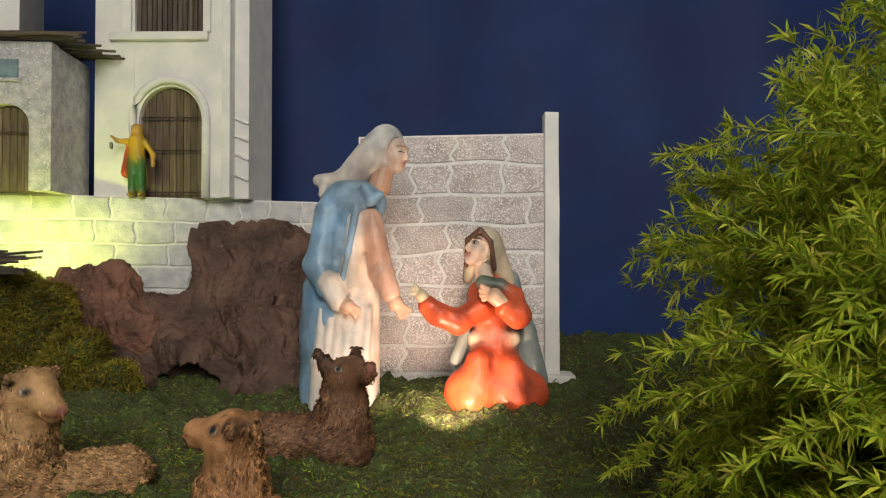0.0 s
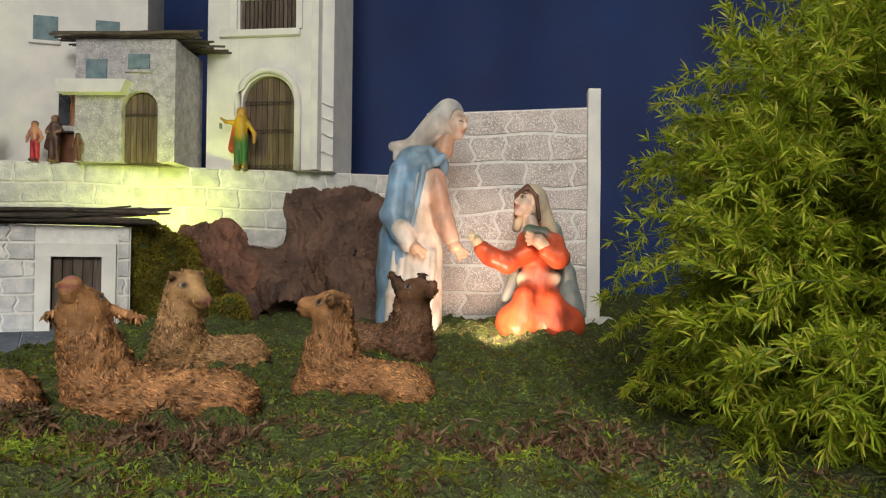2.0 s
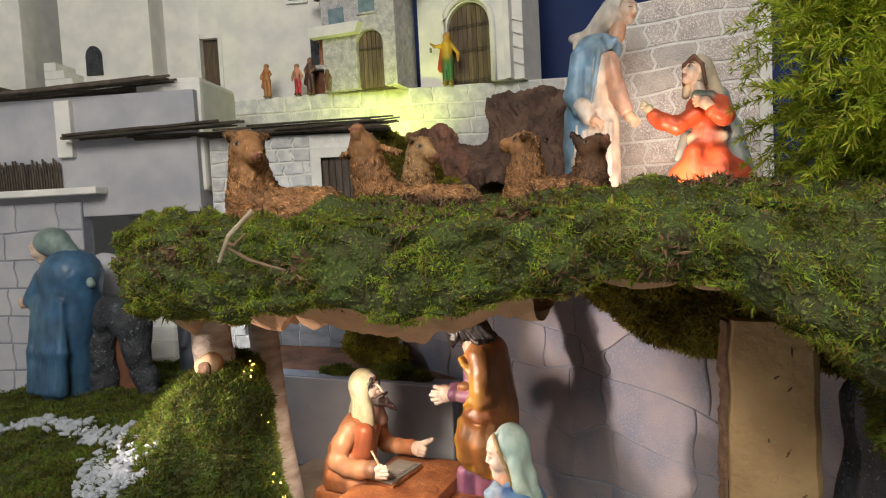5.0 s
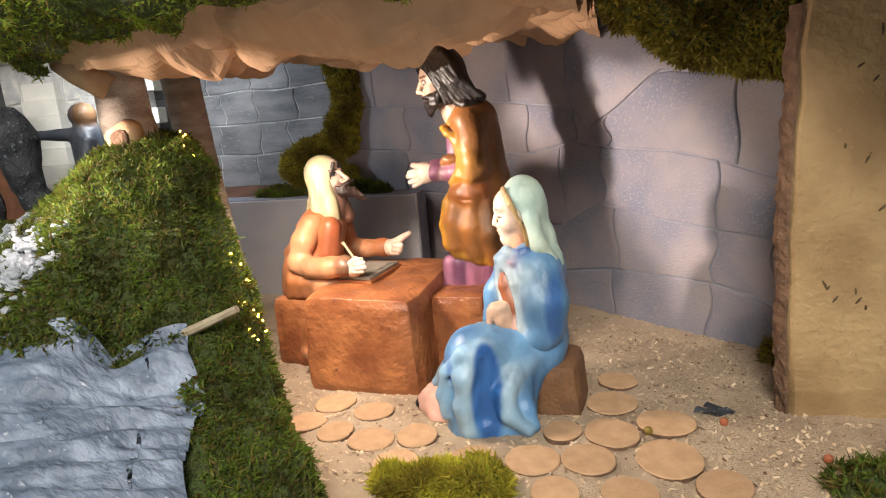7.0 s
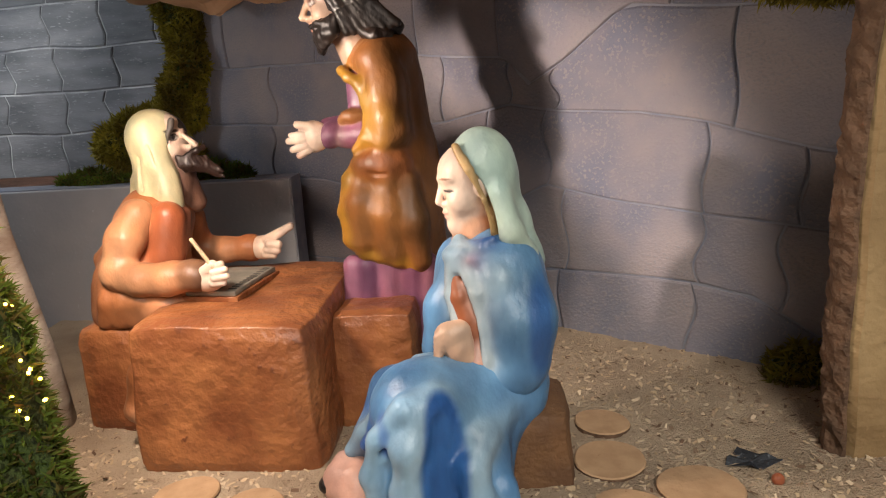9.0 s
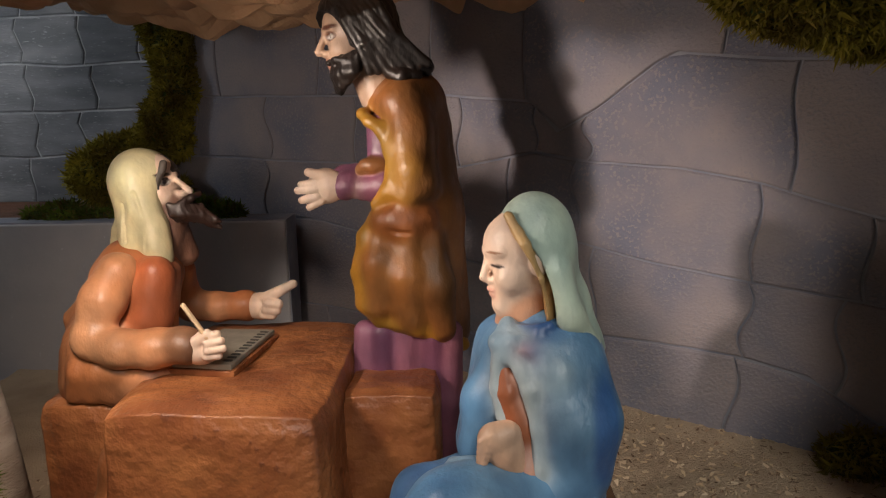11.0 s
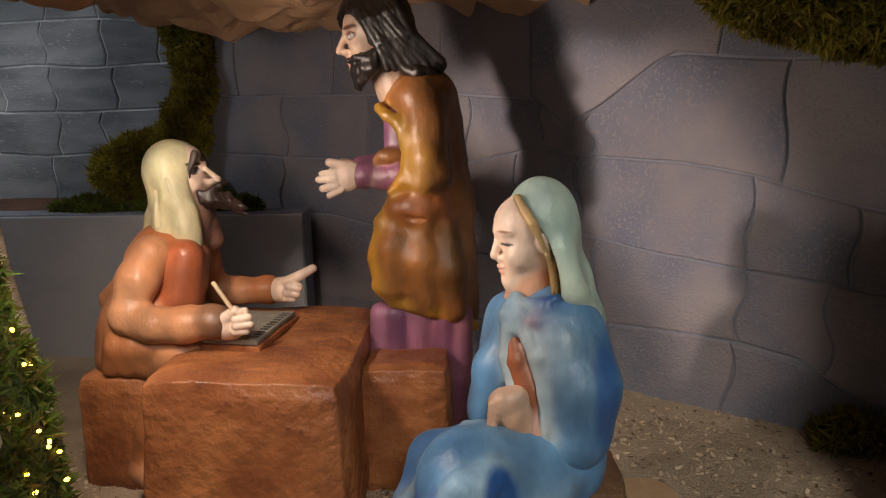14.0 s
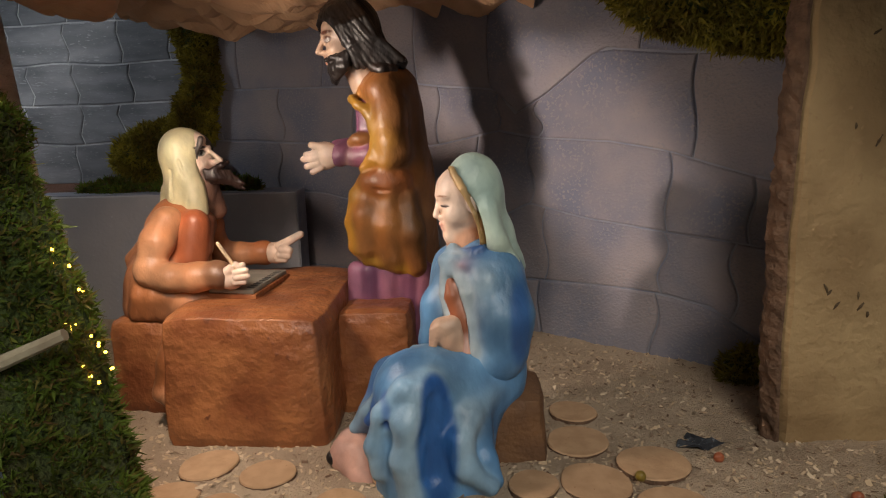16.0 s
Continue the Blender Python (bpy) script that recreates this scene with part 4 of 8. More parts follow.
def grid_faces(nu, nv):
    i = (np.arange(nu - 1)[:, None] * nv + np.arange(nv - 1)).ravel()
    return np.stack([i, i + nv, i + nv + 1, i + 1], axis=1)


# the upper meadow: a sheet that runs from the terrace forward and curls down over the grotto's edge
def front_edge(x):
    return np.interp(x, [-0.80, -0.70, -0.62, -0.5, -0.35, -0.15, 0.05, 0.2, 0.45, 0.8], [0.40, 0.24, 0.155, 0.115, 0.10, 0.14, 0.17, 0.14, 0.06, 0.0])


def lower_lip(x):
    return np.interp(x, [-0.8, -0.74, -0.66, -0.5, -0.32, -0.12, -0.02, 0.12, 0.25, 0.8], [0.50, 0.465, 0.44, 0.445, 0.465, 0.452, 0.485, 0.50, 0.42, 0.2])


def meadow():
    nu, nv = 330, 240
    x = np.linspace(-0.78, 0.75, nu)
    s = np.linspace(0, 1, nv)
    gx, gs = np.meshgrid(x, s, indexing="ij")
    gx, gs = gx.ravel(), gs.ravel()
    fe, lip = front_edge(gx), lower_lip(gx)
    back = 1.5
    on_top = gs < 0.72
    end = smoothstep(-0.64, -0.78, gx)
    crest = 0.567 - 0.05 * end**2
    y = np.where(on_top, back + (fe + 0.03 - back) * gs / 0.72, 0)
    top = crest + 0.022 * smoothstep(0.6, 0.95, y) + 0.03 * smoothstep(1.0, 1.4, y)
    a = np.clip((gs - 0.72) / 0.28, 0, 1) * math.pi
    half = (crest - lip) / 2
    z = np.where(on_top, top, crest - half * (1 - np.cos(a)))
    y = np.where(on_top, y, fe + 0.03 - 0.05 * np.sin(a))
    p = np.c_[gx, y, z]
    lump = 0.010 * fbm(p, 11, 3, 3) + 0.013 * np.abs(vnoise(p, 38, 9)) + 0.003 * vnoise(p, 120, 10)
    p[:, 2] += lump * np.where(on_top, 1.5, 0.4) + np.where(on_top, 0, 0.010 * vnoise(p * np.array([1, 0, 0]), 28, 5) * np.sin(a / 2))
    p[:, 1] -= np.where(on_top, 0, 2.2 * lump)
    return p, grid_faces(nu, nv)


mv, mf = meadow()
# leaf and bed in the brightened copies, which carry the meadow's light
moss_over("moss_meadow", mv, mf, 102000, 0.0058, 1, LIT_MOSS_LEAF, "green moss covering the upper meadow and hanging over its edge", LIT_MOSS_BED,
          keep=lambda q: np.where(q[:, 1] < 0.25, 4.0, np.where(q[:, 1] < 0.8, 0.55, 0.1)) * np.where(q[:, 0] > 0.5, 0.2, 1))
# unbrightened leaves on the middle ground: its shade given by colour
moss_over("moss_lawn", mv, mf, 36000, 0.0068, 4, MOSS_LEAF, "moss between the sheep and the driftwood, shade put into its darker colour", None,
          keep=lambda q: np.where(q[:, 1] < 0.27, 0.0, np.where(q[:, 1] < 0.8, 1.4, 0.5)) * np.where(q[:, 0] > 0.5, 0.2, 1))

moss_over("moss_tufts", mv, mf, 16000, 0.0085, 5, MOSS_OLIVE, "longer olive moss growing in clumps on the meadow", None, lean=0.5,
          keep=lambda q: (fbm(q, 16, 2, 17) > 0.12) * np.where(q[:, 1] < 0.8, 1.0, 0.4) * (q[:, 0] < 0.3))

LITTER = leafy("dry_litter", [(0.085, 0.042, 0.024), (0.16, 0.085, 0.05), (0.22, 0.13, 0.075), (0.06, 0.034, 0.022), (0.26, 0.18, 0.11)], 0.8, 0.1, False)
moss_over("dry_litter", mv, mf, 9000, 0.0095, 8, LITTER, "dry brown stalks and litter lying on the moss before the sheep", None, lean=2.2,
          keep=lambda q: (np.exp(-((q[:, 1] - 0.285 - 0.10 * q[:, 0]) / 0.035) ** 2) * np.clip(0.6 + 2.2 * fbm(q, 18, 2, 19), 0, 1) * (q[:, 0] > -0.42) * (q[:, 0] < 0.16) + 0.10 * (fbm(q, 26, 2, 23) > 0.33) * (q[:, 1] < 0.4)) * (q[:, 2] > 0.5))

# crumpled brown paper under the meadow
def paper(name, x0, x1, y0, y1, z, seed, sag=0.02, fold=0.02, label="crumpled brown kraft paper under the moss ledge"):
    nu, nv = 120, 90
    gx, gy = np.meshgrid(np.linspace(x0, x1, nu), np.linspace(y0, y1, nv), indexing="ij")
    p = np.c_[gx.ravel(), gy.ravel(), np.zeros(nu * nv)]
    # creases: sharp ridges and valleys at three sizes, bent by a slow drift
    q = p + 0.03 * np.c_[vnoise(p, 12, seed + 1), vnoise(p, 12, seed + 2), 0 * gx.ravel()]
    h = 1.3 * np.abs(vnoise(q, 11, seed)) + 0.8 * np.abs(vnoise(q * np.array([0.7, 1.3, 1]), 26, seed + 5)) + 0.2 * np.abs(vnoise(q, 60, seed + 7))
    p[:, 2] = z + fold * 0.35 - fold * 1.35 * h
    front = (p[:, 1] - y0) / (y1 - y0)
    p[:, 2] -= sag * np.exp(-((front - 0.14) / 0.10) ** 2) * (0.6 + 0.6 * vnoise(p * np.array([1, 0, 0]), 9, seed))
    p[:, 2] += 0.6 * np.clip(0.08 - front, 0, 1)
    p[:, 1] += 0.016 * vnoise(p, 25, seed + 3)
    ob = mesh_thing(name, mesh_np(name, p, grid_faces(nu, nv), False), KRAFT, label, "paper")
    ob.modifiers.new("thickness", "SOLIDIFY").thickness = 0.0006
    return ob


paper("paper", -0.62, -0.06, 0.170, 0.80, 0.470, 2, 0.050, 0.022)
paper("paper", -0.0, 0.15, 0.22, 0.45, 0.498, 3, 0.010, 0.010)
wall_box("ledge_board", -0.70, 0.75, 0.20, 1.5, 0.515, 0.53, PLANK_BARK, "dark board that carries the upper meadow", "board")


# ---- lower left: mossy bank, river, pebbles ----
BANK = np.array([(-0.50, 0.09, 0.155), (-0.59, 0.02, 0.165), (-0.45, -0.05, 0.105), (-0.38, 0.02, 0.09), (-0.36, -0.10, 0.06), (-0.50, -0.15, 0.07), (-0.65, -0.08, 0.125),
                 (-0.44, 0.125, 0.170), (-0.53, 0.07, 0.20), (-0.525, 0.09, 0.235), (-0.413, 0.165, 0.190), (-0.46, 0.160, 0.265), (-0.465, 0.20, 0.285), (-0.53, 0.17, 0.325), (-0.55, 0.27, 0.36),
                 (-0.60, 0.25, 0.35), (-0.62, 0.33, 0.35), (-0.62, 0.08, 0.225), (-0.70, 0.13, 0.23), (-0.80, 0.20, 0.23), (-0.75, -0.03, 0.175), (-0.85, 0.05, 0.20), (-0.90, -0.15, 0.11),
                 (-1.0, 0.25, 0.225), (-1.2, 0.40, 0.21), (-1.35, 0.50, 0.205), (-1.1, 0.0, 0.12), (-0.75, 0.35, 0.24), (-0.90, 0.50, 0.22), (-1.05, 0.72, 0.215), (-1.35, 0.76, 0.21), (-0.33, 0.10, 0.085)])
BANK = np.concatenate([BANK, np.array([(-0.29, 0.05, 0.05), (-0.27, 0.10, 0.04), (-0.38, 0.14, 0.115), (-0.30, 0.0, 0.05), (-0.22, 0.11, 0.03), (-0.2, -0.1, 0.0), (-0.12, 0.1, 0.02), (-1.4, -0.2, 0.1), (-0.6, -0.27, 0.03)])])
gap = np.linalg.norm(BANK[:, None, :2] - BANK[None, :, :2], axis=2)
BANK_W = np.linalg.solve(gap + 0.002 * np.eye(len(BANK)), BANK[:, 2] - 0.15)


def bank_height(x, y):
    d = np.sqrt((x[:, None] - BANK[:, 0]) ** 2 + (y[:, None] - BANK[:, 1]) ** 2)
    z = 0.15 + d @ BANK_W
    # the bank breaks off steeply towards the sand
    hill = -(x + 0.362) - 0.95 * (y - 0.170)
    low = 0.145 - 0.90 * (x + 0.330) - y
    keep = smoothstep(0.0, 0.024, np.minimum(hill, low))
    keep = keep * (1 - smoothstep(0.58, 0.64, y) * smoothstep(-1.02, -0.97, x))
    return np.maximum(z, 0.0) * keep - 0.03 * (1 - keep)


RIVER_HEAD, RIVER_WAY, RIVER_SIDE = np.array([-0.487, 0.085]), np.array([0.5, -0.866]), np.array([0.866, 0.5])


def river_side(p):
    """True inside the river's bed."""
    q = p[:, :2] - RIVER_HEAD
    return (np.abs(q @ RIVER_SIDE + 0.036) < 0.102 + 0.010 * np.sin(p[:, 1] * 60)) & (q @ RIVER_WAY > 0.004 * np.sin(p[:, 0] * 90))


def bank():
    xs, ys = np.linspace(-1.45, -0.05, 280), np.linspace(-0.27, 0.80, 220)
    gx, gy = np.meshgrid(xs, ys, indexing="ij")
    gx, gy = gx.ravel(), gy.ravel()
    p = np.c_[gx, gy, bank_height(gx, gy)]
    p[:, 2] += (0.006 * fbm(p, 16, 3, 4) + 0.004 * vnoise(p, 60, 12)) * np.where(river_side(p), 0.3, 1.0)
    p[:, 2] -= np.where(river_side(p), 0.008, 0.0)
    p[:, 0] += 0.008 * vnoise(p, 30, 14)
    return p, grid_faces(len(xs), len(ys))


bv, bf = bank()


moss_over("moss_bank", bv, bf, 62000, 0.0068, 6, MOSS_LEAF, "green moss on the bank beside the river", MOSS_BED,
          keep=lambda q: np.where(river_side(q), 0.0, 1.0) * (q[:, 2] > 0.005) * np.where(q[:, 0] < -0.8, 0.45, 1))


def river():
    nu, nv = 130, 130
    across, along = np.meshgrid(np.linspace(-0.150, 0.072, nu), np.linspace(-0.01, 0.36, nv), indexing="ij")
    across, along = across.ravel(), along.ravel()
    across = across + 0.014 * vnoise(np.c_[along, 0 * along, 0 * along], 26, 5) * (across > 0.03)
    xy = RIVER_HEAD + along[:, None] * RIVER_WAY + across[:, None] * RIVER_SIDE
    mid = RIVER_HEAD + along[:, None] * RIVER_WAY
    z = 0.12 * bank_height(mid[:, 0], mid[:, 1]) + 0.88 * np.maximum(bank_height(xy[:, 0], xy[:, 1]), 0) + 0.005
    p = np.c_[xy, z]
    step = along * 24 + 0.7 * fbm(p, 6, 3, 2) + across * 4
    f = step - np.floor(step)
    p[:, 2] += 0.004 + 0.008 * (smoothstep(0.6, 1.0, f) - f) + 0.008 * fbm(np.c_[along * 2.2, across * 0.30, 0 * along], 42, 3, 7) - 0.0025 * np.exp(-(vnoise(np.c_[along * 2.5, across * 0.5, 0 * along], 34, 11) / 0.10) ** 2)
    return mesh_thing("river", mesh_np("river", p, grid_faces(nu, nv)), RIVER, "pale blue-grey plaster river with rippled steps", "water", kind="structure")


river()


# ---- asparagus fern ----
def fern():
    rng = np.random.default_rng(12)
    root = np.array([0.46, 0.42, 0.55])
    ob = thing("asparagus_fern", "bushy bright green asparagus fern with fine needle leaves", "plant", tuple(root))
    middle, size = np.array([0.475, 0.40, 0.70]), np.array([0.320, 0.33, 0.34])
    leaves_v, leaves_f, count = [], [], 0
    stems_v, stems_f, scount = [], [], 0
    for i in range(720):
        a = rng.normal(size=3)
        a /= np.linalg.norm(a)
        if a[0] > 0.45 and rng.random() < 0.7:
            a[0] *= -1
        if a[1] > 0.4 and rng.random() < 0.6:
            a[1] *= -1
        reach = rng.uniform(0.5, 0.92) if i % 3 else rng.uniform(0.85, 1.04)
        end = middle + a * size * reach
        end[2] = max(end[2], 0.50 - 0.6 * max(0.0, 0.3 - end[1]))
        start = root + np.array([rng.normal() * 0.04, rng.normal() * 0.05, 0])
        ctrl = start * 0.45 + end * 0.55 + np.array([0, 0, 0.10 + 0.06 * rng.random()])
        n = 24
        t = np.linspace(0, 1, n)[:, None]
        pts = start * (1 - t) ** 2 + ctrl * 2 * t * (1 - t) + end * t**2
        r = 0.0011 * (1 - 0.7 * t)
        d = np.gradient(pts, axis=0)
        d /= np.linalg.norm(d, axis=1, keepdims=True)
        s1 = np.cross(d, [0.1, 0.2, 1.0])
        s1 /= np.linalg.norm(s1, axis=1, keepdims=True)
        s2 = np.cross(s1, d)
        ring = np.stack([pts + r * (s1 * np.cos(b) + s2 * np.sin(b)) for b in (0, 2.1, 4.2)], axis=1)
        stems_v.append(ring.reshape(-1, 3))
        k = np.arange(n - 1)[:, None] * 3
        for e in range(3):
            stems_f.append(np.c_[k + e, k + (e + 1) % 3, k + 3 + (e + 1) % 3, k + 3 + e] + scount)
        scount += n * 3
        # needles all along the stem's outer half and along short side twigs
        lines = [(pts[9:], d[9:])]
        for q in range(7):
            j = int(rng.integers(9, n - 1))
            way = d[j] * 0.8 + s1[j] * rng.normal() * 0.8 + s2[j] * rng.normal() * 0.8
            way /= np.linalg.norm(way)
            span = np.linspace(0, rng.uniform(0.025, 0.055), 9)[:, None]
            lines.append((pts[j] + way * span + np.array([0, 0, 0.25]) * span * (0.05 - span) * 4, np.broadcast_to(way, (9, 3))))
        for lp, ld in lines:
            m = 8 * len(lp)
            at, along = np.repeat(lp, 8, axis=0), np.repeat(ld, 8, axis=0)
            dirs = along * 0.75 + 0.62 * rng.normal(size=(m, 3))
            dirs /= np.linalg.norm(dirs, axis=1, keepdims=True)
            ln = rng.uniform(0.008, 0.016, size=(m, 1))
            wd = np.cross(dirs, rng.normal(size=(m, 3)))
            wd *= 0.0009 / np.linalg.norm(wd, axis=1, keepdims=True)
            midp = at + dirs * ln * 0.45 + np.array([0, 0, 0.0010])
            leaves_v.append(np.stack([at, midp + wd, at + dirs * ln, midp - wd], axis=1).reshape(-1, 3))
            leaves_f.append(np.arange(m)[:, None] * 4 + np.array([0, 1, 2, 3]) + count)
            count += m * 4
    lv = np.concatenate(leaves_v)
    mesh_thing("stalk", mesh_np("stalk", np.concatenate(stems_v) - root, np.concatenate(stems_f)), FERN_STEM, parent=ob, kind="stuff")
    mesh_thing("foliage", mesh_np("foliage", lv - root, np.concatenate(leaves_f), False), FERN_LEAF, parent=ob, kind="stuff")
    return ob


fern()


# ---- driftwood root ----
def driftwood():
    c = (1, 1, 1)
    shapes = [cap((-0.68, 1.16, 0.60), (-0.64, 1.16, 0.74), 0.05, 0.045, c, 0.03), cap((-0.68, 1.16, 0.745), (-0.60, 1.16, 0.755), 0.045, 0.04, c, 0.03), cap((-0.60, 1.14, 0.72), (-0.54, 1.12, 0.68), 0.04, 0.045, c, 0.03),
              cap((-0.57, 1.16, 0.68), (-0.46, 1.20, 0.66), 0.06, 0.075, c, 0.03), cap((-0.42, 1.22, 0.62), (-0.40, 1.22, 0.82), 0.08, 0.055, c, 0.03), cap((-0.32, 1.22, 0.62), (-0.325, 1.22, 0.815), 0.085, 0.055, c, 0.03),
              cap((-0.44, 1.22, 0.835), (-0.30, 1.22, 0.835), 0.035, 0.035, c, 0.02), cap((-0.36, 1.20, 0.74), (-0.235, 1.19, 0.80), 0.06, 0.038, c, 0.02), cap((-0.26, 1.19, 0.80), (-0.23, 1.19, 0.68), 0.04, 0.05, c, 0.02),
              cap((-0.47, 1.12, 0.66), (-0.35, 1.06, 0.60), 0.03, 0.04, c, 0.02), cap((-0.57, 1.10, 0.64), (-0.52, 1.06, 0.60), 0.032, 0.026, c, 0.02), cap((-0.3, 1.12, 0.68), (-0.25, 1.06, 0.58), 0.045, 0.045, c, 0.02)]
    hollow = [ell((-0.40, 1.06, 0.60), (0.07, 0.06, 0.035), c), ell((-0.49, 1.10, 0.74), (0.05, 0.05, 0.03), c)]
    def grain(p):
        q = p + 0.03 * np.c_[vnoise(p, 9, 1), vnoise(p, 9, 2), vnoise(p, 9, 3)]
        ridges = 1 - np.abs(vnoise(q * np.array([1.0, 1.0, 0.45]), 26, 4))
        fine = 1 - np.abs(vnoise(q * np.array([1.4, 1.4, 0.4]), 70, 6))
        return 0.026 * ridges + 0.014 * fine - 0.022 + 0.012 * vnoise(p, 11, 8)
    v, q, col = moulded(shapes[:3], 0.0045, grain, None, 0.0012, hollow[1:])
    mesh_thing("red_rock", mesh_np("red_rock", v, q), RED_ROCK, "rough reddish-brown rock leaning against the driftwood", "rock")
    v, q, col = moulded(shapes[3:], 0.0045, grain, None, 0.0012, hollow)
    return mesh_thing("driftwood", mesh_np("driftwood", v, q), ROOT, "large gnarled dark brown driftwood root", "driftwood")


driftwood()


# ---- figures of painted plaster ----
SKIN, PALE = (0.66, 0.43, 0.30), (0.74, 0.56, 0.44)
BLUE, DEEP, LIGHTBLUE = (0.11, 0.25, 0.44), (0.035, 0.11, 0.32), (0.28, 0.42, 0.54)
MINT, CREAM = (0.44, 0.55, 0.47), (0.66, 0.56, 0.32)
CLAY, CLAY2 = (0.36, 0.125, 0.045), (0.46, 0.19, 0.085)
BROWN, OCHRE = (0.19, 0.080, 0.025), (0.42, 0.22, 0.028)
PLUM, INK = (0.22, 0.085, 0.14), (0.015, 0.012, 0.012)
RED, DKRED = (0.62, 0.10, 0.035), (0.28, 0.04, 0.02)


def folds(amount, freq, seed, upright=0.35):
    return lambda p: amount * vnoise(p * np.array([1, 1, upright]), freq, seed) + amount * 0.35 * vnoise(p, freq * 2.6, seed + 5)


def seated_woman():
    B, L, D = BLUE, LIGHTBLUE, DEEP
    PINK, HAIR, INNER, EDGE = (0.66, 0.38, 0.30), (0.44, 0.26, 0.10), (0.34, 0.11, 0.05), (0.40, 0.49, 0.54)
    head = Head((-0.1410, 0.3330, 0.2410), (-0.975, -0.17, -0.14), 1.05)
    face = head.profile(PALE, (0.62, 0.33, 0.26), -0.0030, 0.82) + [cap((-0.1400, 0.3350, 0.2210), (-0.1430, 0.3350, 0.1950), 0.0150, 0.0175, (0.60, 0.33, 0.21), 0.004)]
    hair = [ell((-0.1360, 0.3340, 0.2500), (0.0245, 0.0235, 0.0300), HAIR, 0.004), cap((-0.1320, 0.3300, 0.2340), (-0.1310, 0.3220, 0.2050), 0.0150, 0.0115, HAIR, 0.006)]
    hair += chain([(-0.1530, 0.3180, 0.2700), (-0.1440, 0.3080, 0.2540), (-0.1360, 0.3080, 0.2330), (-0.1310, 0.3100, 0.2090)], [0.0030, 0.0036, 0.0036, 0.0034], (0.50, 0.31, 0.13), 0.002)
    veil = [ell((-0.1350, 0.3350, 0.2510), (0.0258, 0.0270, 0.0318), MINT, 0.006), cap((-0.1290, 0.3350, 0.2390), (-0.1190, 0.3320, 0.2130), 0.0190, 0.0175, MINT, 0.010), cap((-0.1180, 0.3300, 0.2130), (-0.1040, 0.3280, 0.1900), 0.0165, 0.0115, MINT, 0.008),
            cap((-0.1060, 0.3260, 0.1940), (-0.0980, 0.3240, 0.1840), 0.0100, 0.0075, MINT, 0.004), cap((-0.1250, 0.3140, 0.2350), (-0.1160, 0.3080, 0.2080), 0.0105, 0.0085, MINT, 0.008), cap((-0.1160, 0.3100, 0.2080), (-0.1030, 0.3120, 0.1900), 0.0085, 0.0070, MINT, 0.006)]
    def front(shift):
        return [ell(np.array((-0.1860, 0.3200, 0.2020)) + np.array([shift, 0, 0]), (0.0565, 0.09, 0.0725), HAIR)]
    body = [ell((-0.1290, 0.3380, 0.1720), (0.036, 0.044, 0.022), B, 0.012), cap((-0.1300, 0.3360, 0.1770), (-0.1300, 0.3340, 0.0920), 0.034, 0.040, B, 0.015),
            cap((-0.1190, 0.3120, 0.1830), (-0.1120, 0.3000, 0.1460), 0.022, 0.025, B, 0.015), cap((-0.1120, 0.3000, 0.1460), (-0.1130, 0.2970, 0.1170), 0.025, 0.023, B, 0.014), cap((-0.1170, 0.2940, 0.1080), (-0.1370, 0.2900, 0.1000), 0.018, 0.012, B, 0.010),
            cap((-0.1530, 0.3260, 0.1850), (-0.1660, 0.3200, 0.1510), 0.0115, 0.0150, B, 0.012), cap((-0.1660, 0.3200, 0.1510), (-0.1700, 0.3160, 0.1210), 0.0150, 0.0150, B, 0.010), cap((-0.1550, 0.3450, 0.1810), (-0.1650, 0.3450, 0.1100), 0.018, 0.022, B, 0.010)]
    # collar with its knot, the rolled edges of the opening and what shows inside it
    body += chain([(-0.1520, 0.3180, 0.2020), (-0.1510, 0.3100, 0.1970), (-0.1430, 0.3040, 0.1950)], [0.0045, 0.0055, 0.0055], EDGE, 0.004)
    body += chain([(-0.1450, 0.3120, 0.2010), (-0.1350, 0.3040, 0.2020), (-0.1290, 0.3040, 0.2050)], [0.0030, 0.0040, 0.0036], D, 0.003)
    body += chain([(-0.1540, 0.3160, 0.2020), (-0.1590, 0.3060, 0.1940), (-0.1560, 0.3020, 0.1870)], [0.0050, 0.0060, 0.0055], L, 0.003)
    body += [ell((-0.1520, 0.3030, 0.1930), (0.0075, 0.0070, 0.0085), L, 0.003), ell((-0.1420, 0.3005, 0.1920), (0.0070, 0.0055, 0.0045), D, 0.003), ell((-0.1460, 0.2985, 0.1920), (0.0035, 0.003, 0.0020), (0.55, 0.20, 0.12), 0.001)]
    body += chain([(-0.1500, 0.3000, 0.1870), (-0.1420, 0.2920, 0.1690), (-0.1360, 0.2880, 0.1460), (-0.1350, 0.2860, 0.1210), (-0.1380, 0.2860, 0.1060)], [0.0050, 0.0050, 0.0050, 0.0055, 0.0055], EDGE, 0.003)
    body += chain([(-0.1590, 0.3040, 0.1850), (-0.1600, 0.3010, 0.1670), (-0.1560, 0.2980, 0.1490), (-0.1470, 0.2940, 0.1380)], [0.0050, 0.0050, 0.0048, 0.0040], EDGE, 0.003)
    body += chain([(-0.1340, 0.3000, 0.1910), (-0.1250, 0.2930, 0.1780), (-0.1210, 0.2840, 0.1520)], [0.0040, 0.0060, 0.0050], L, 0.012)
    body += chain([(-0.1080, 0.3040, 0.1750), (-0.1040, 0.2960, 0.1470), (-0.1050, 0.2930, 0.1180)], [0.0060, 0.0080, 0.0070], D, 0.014)
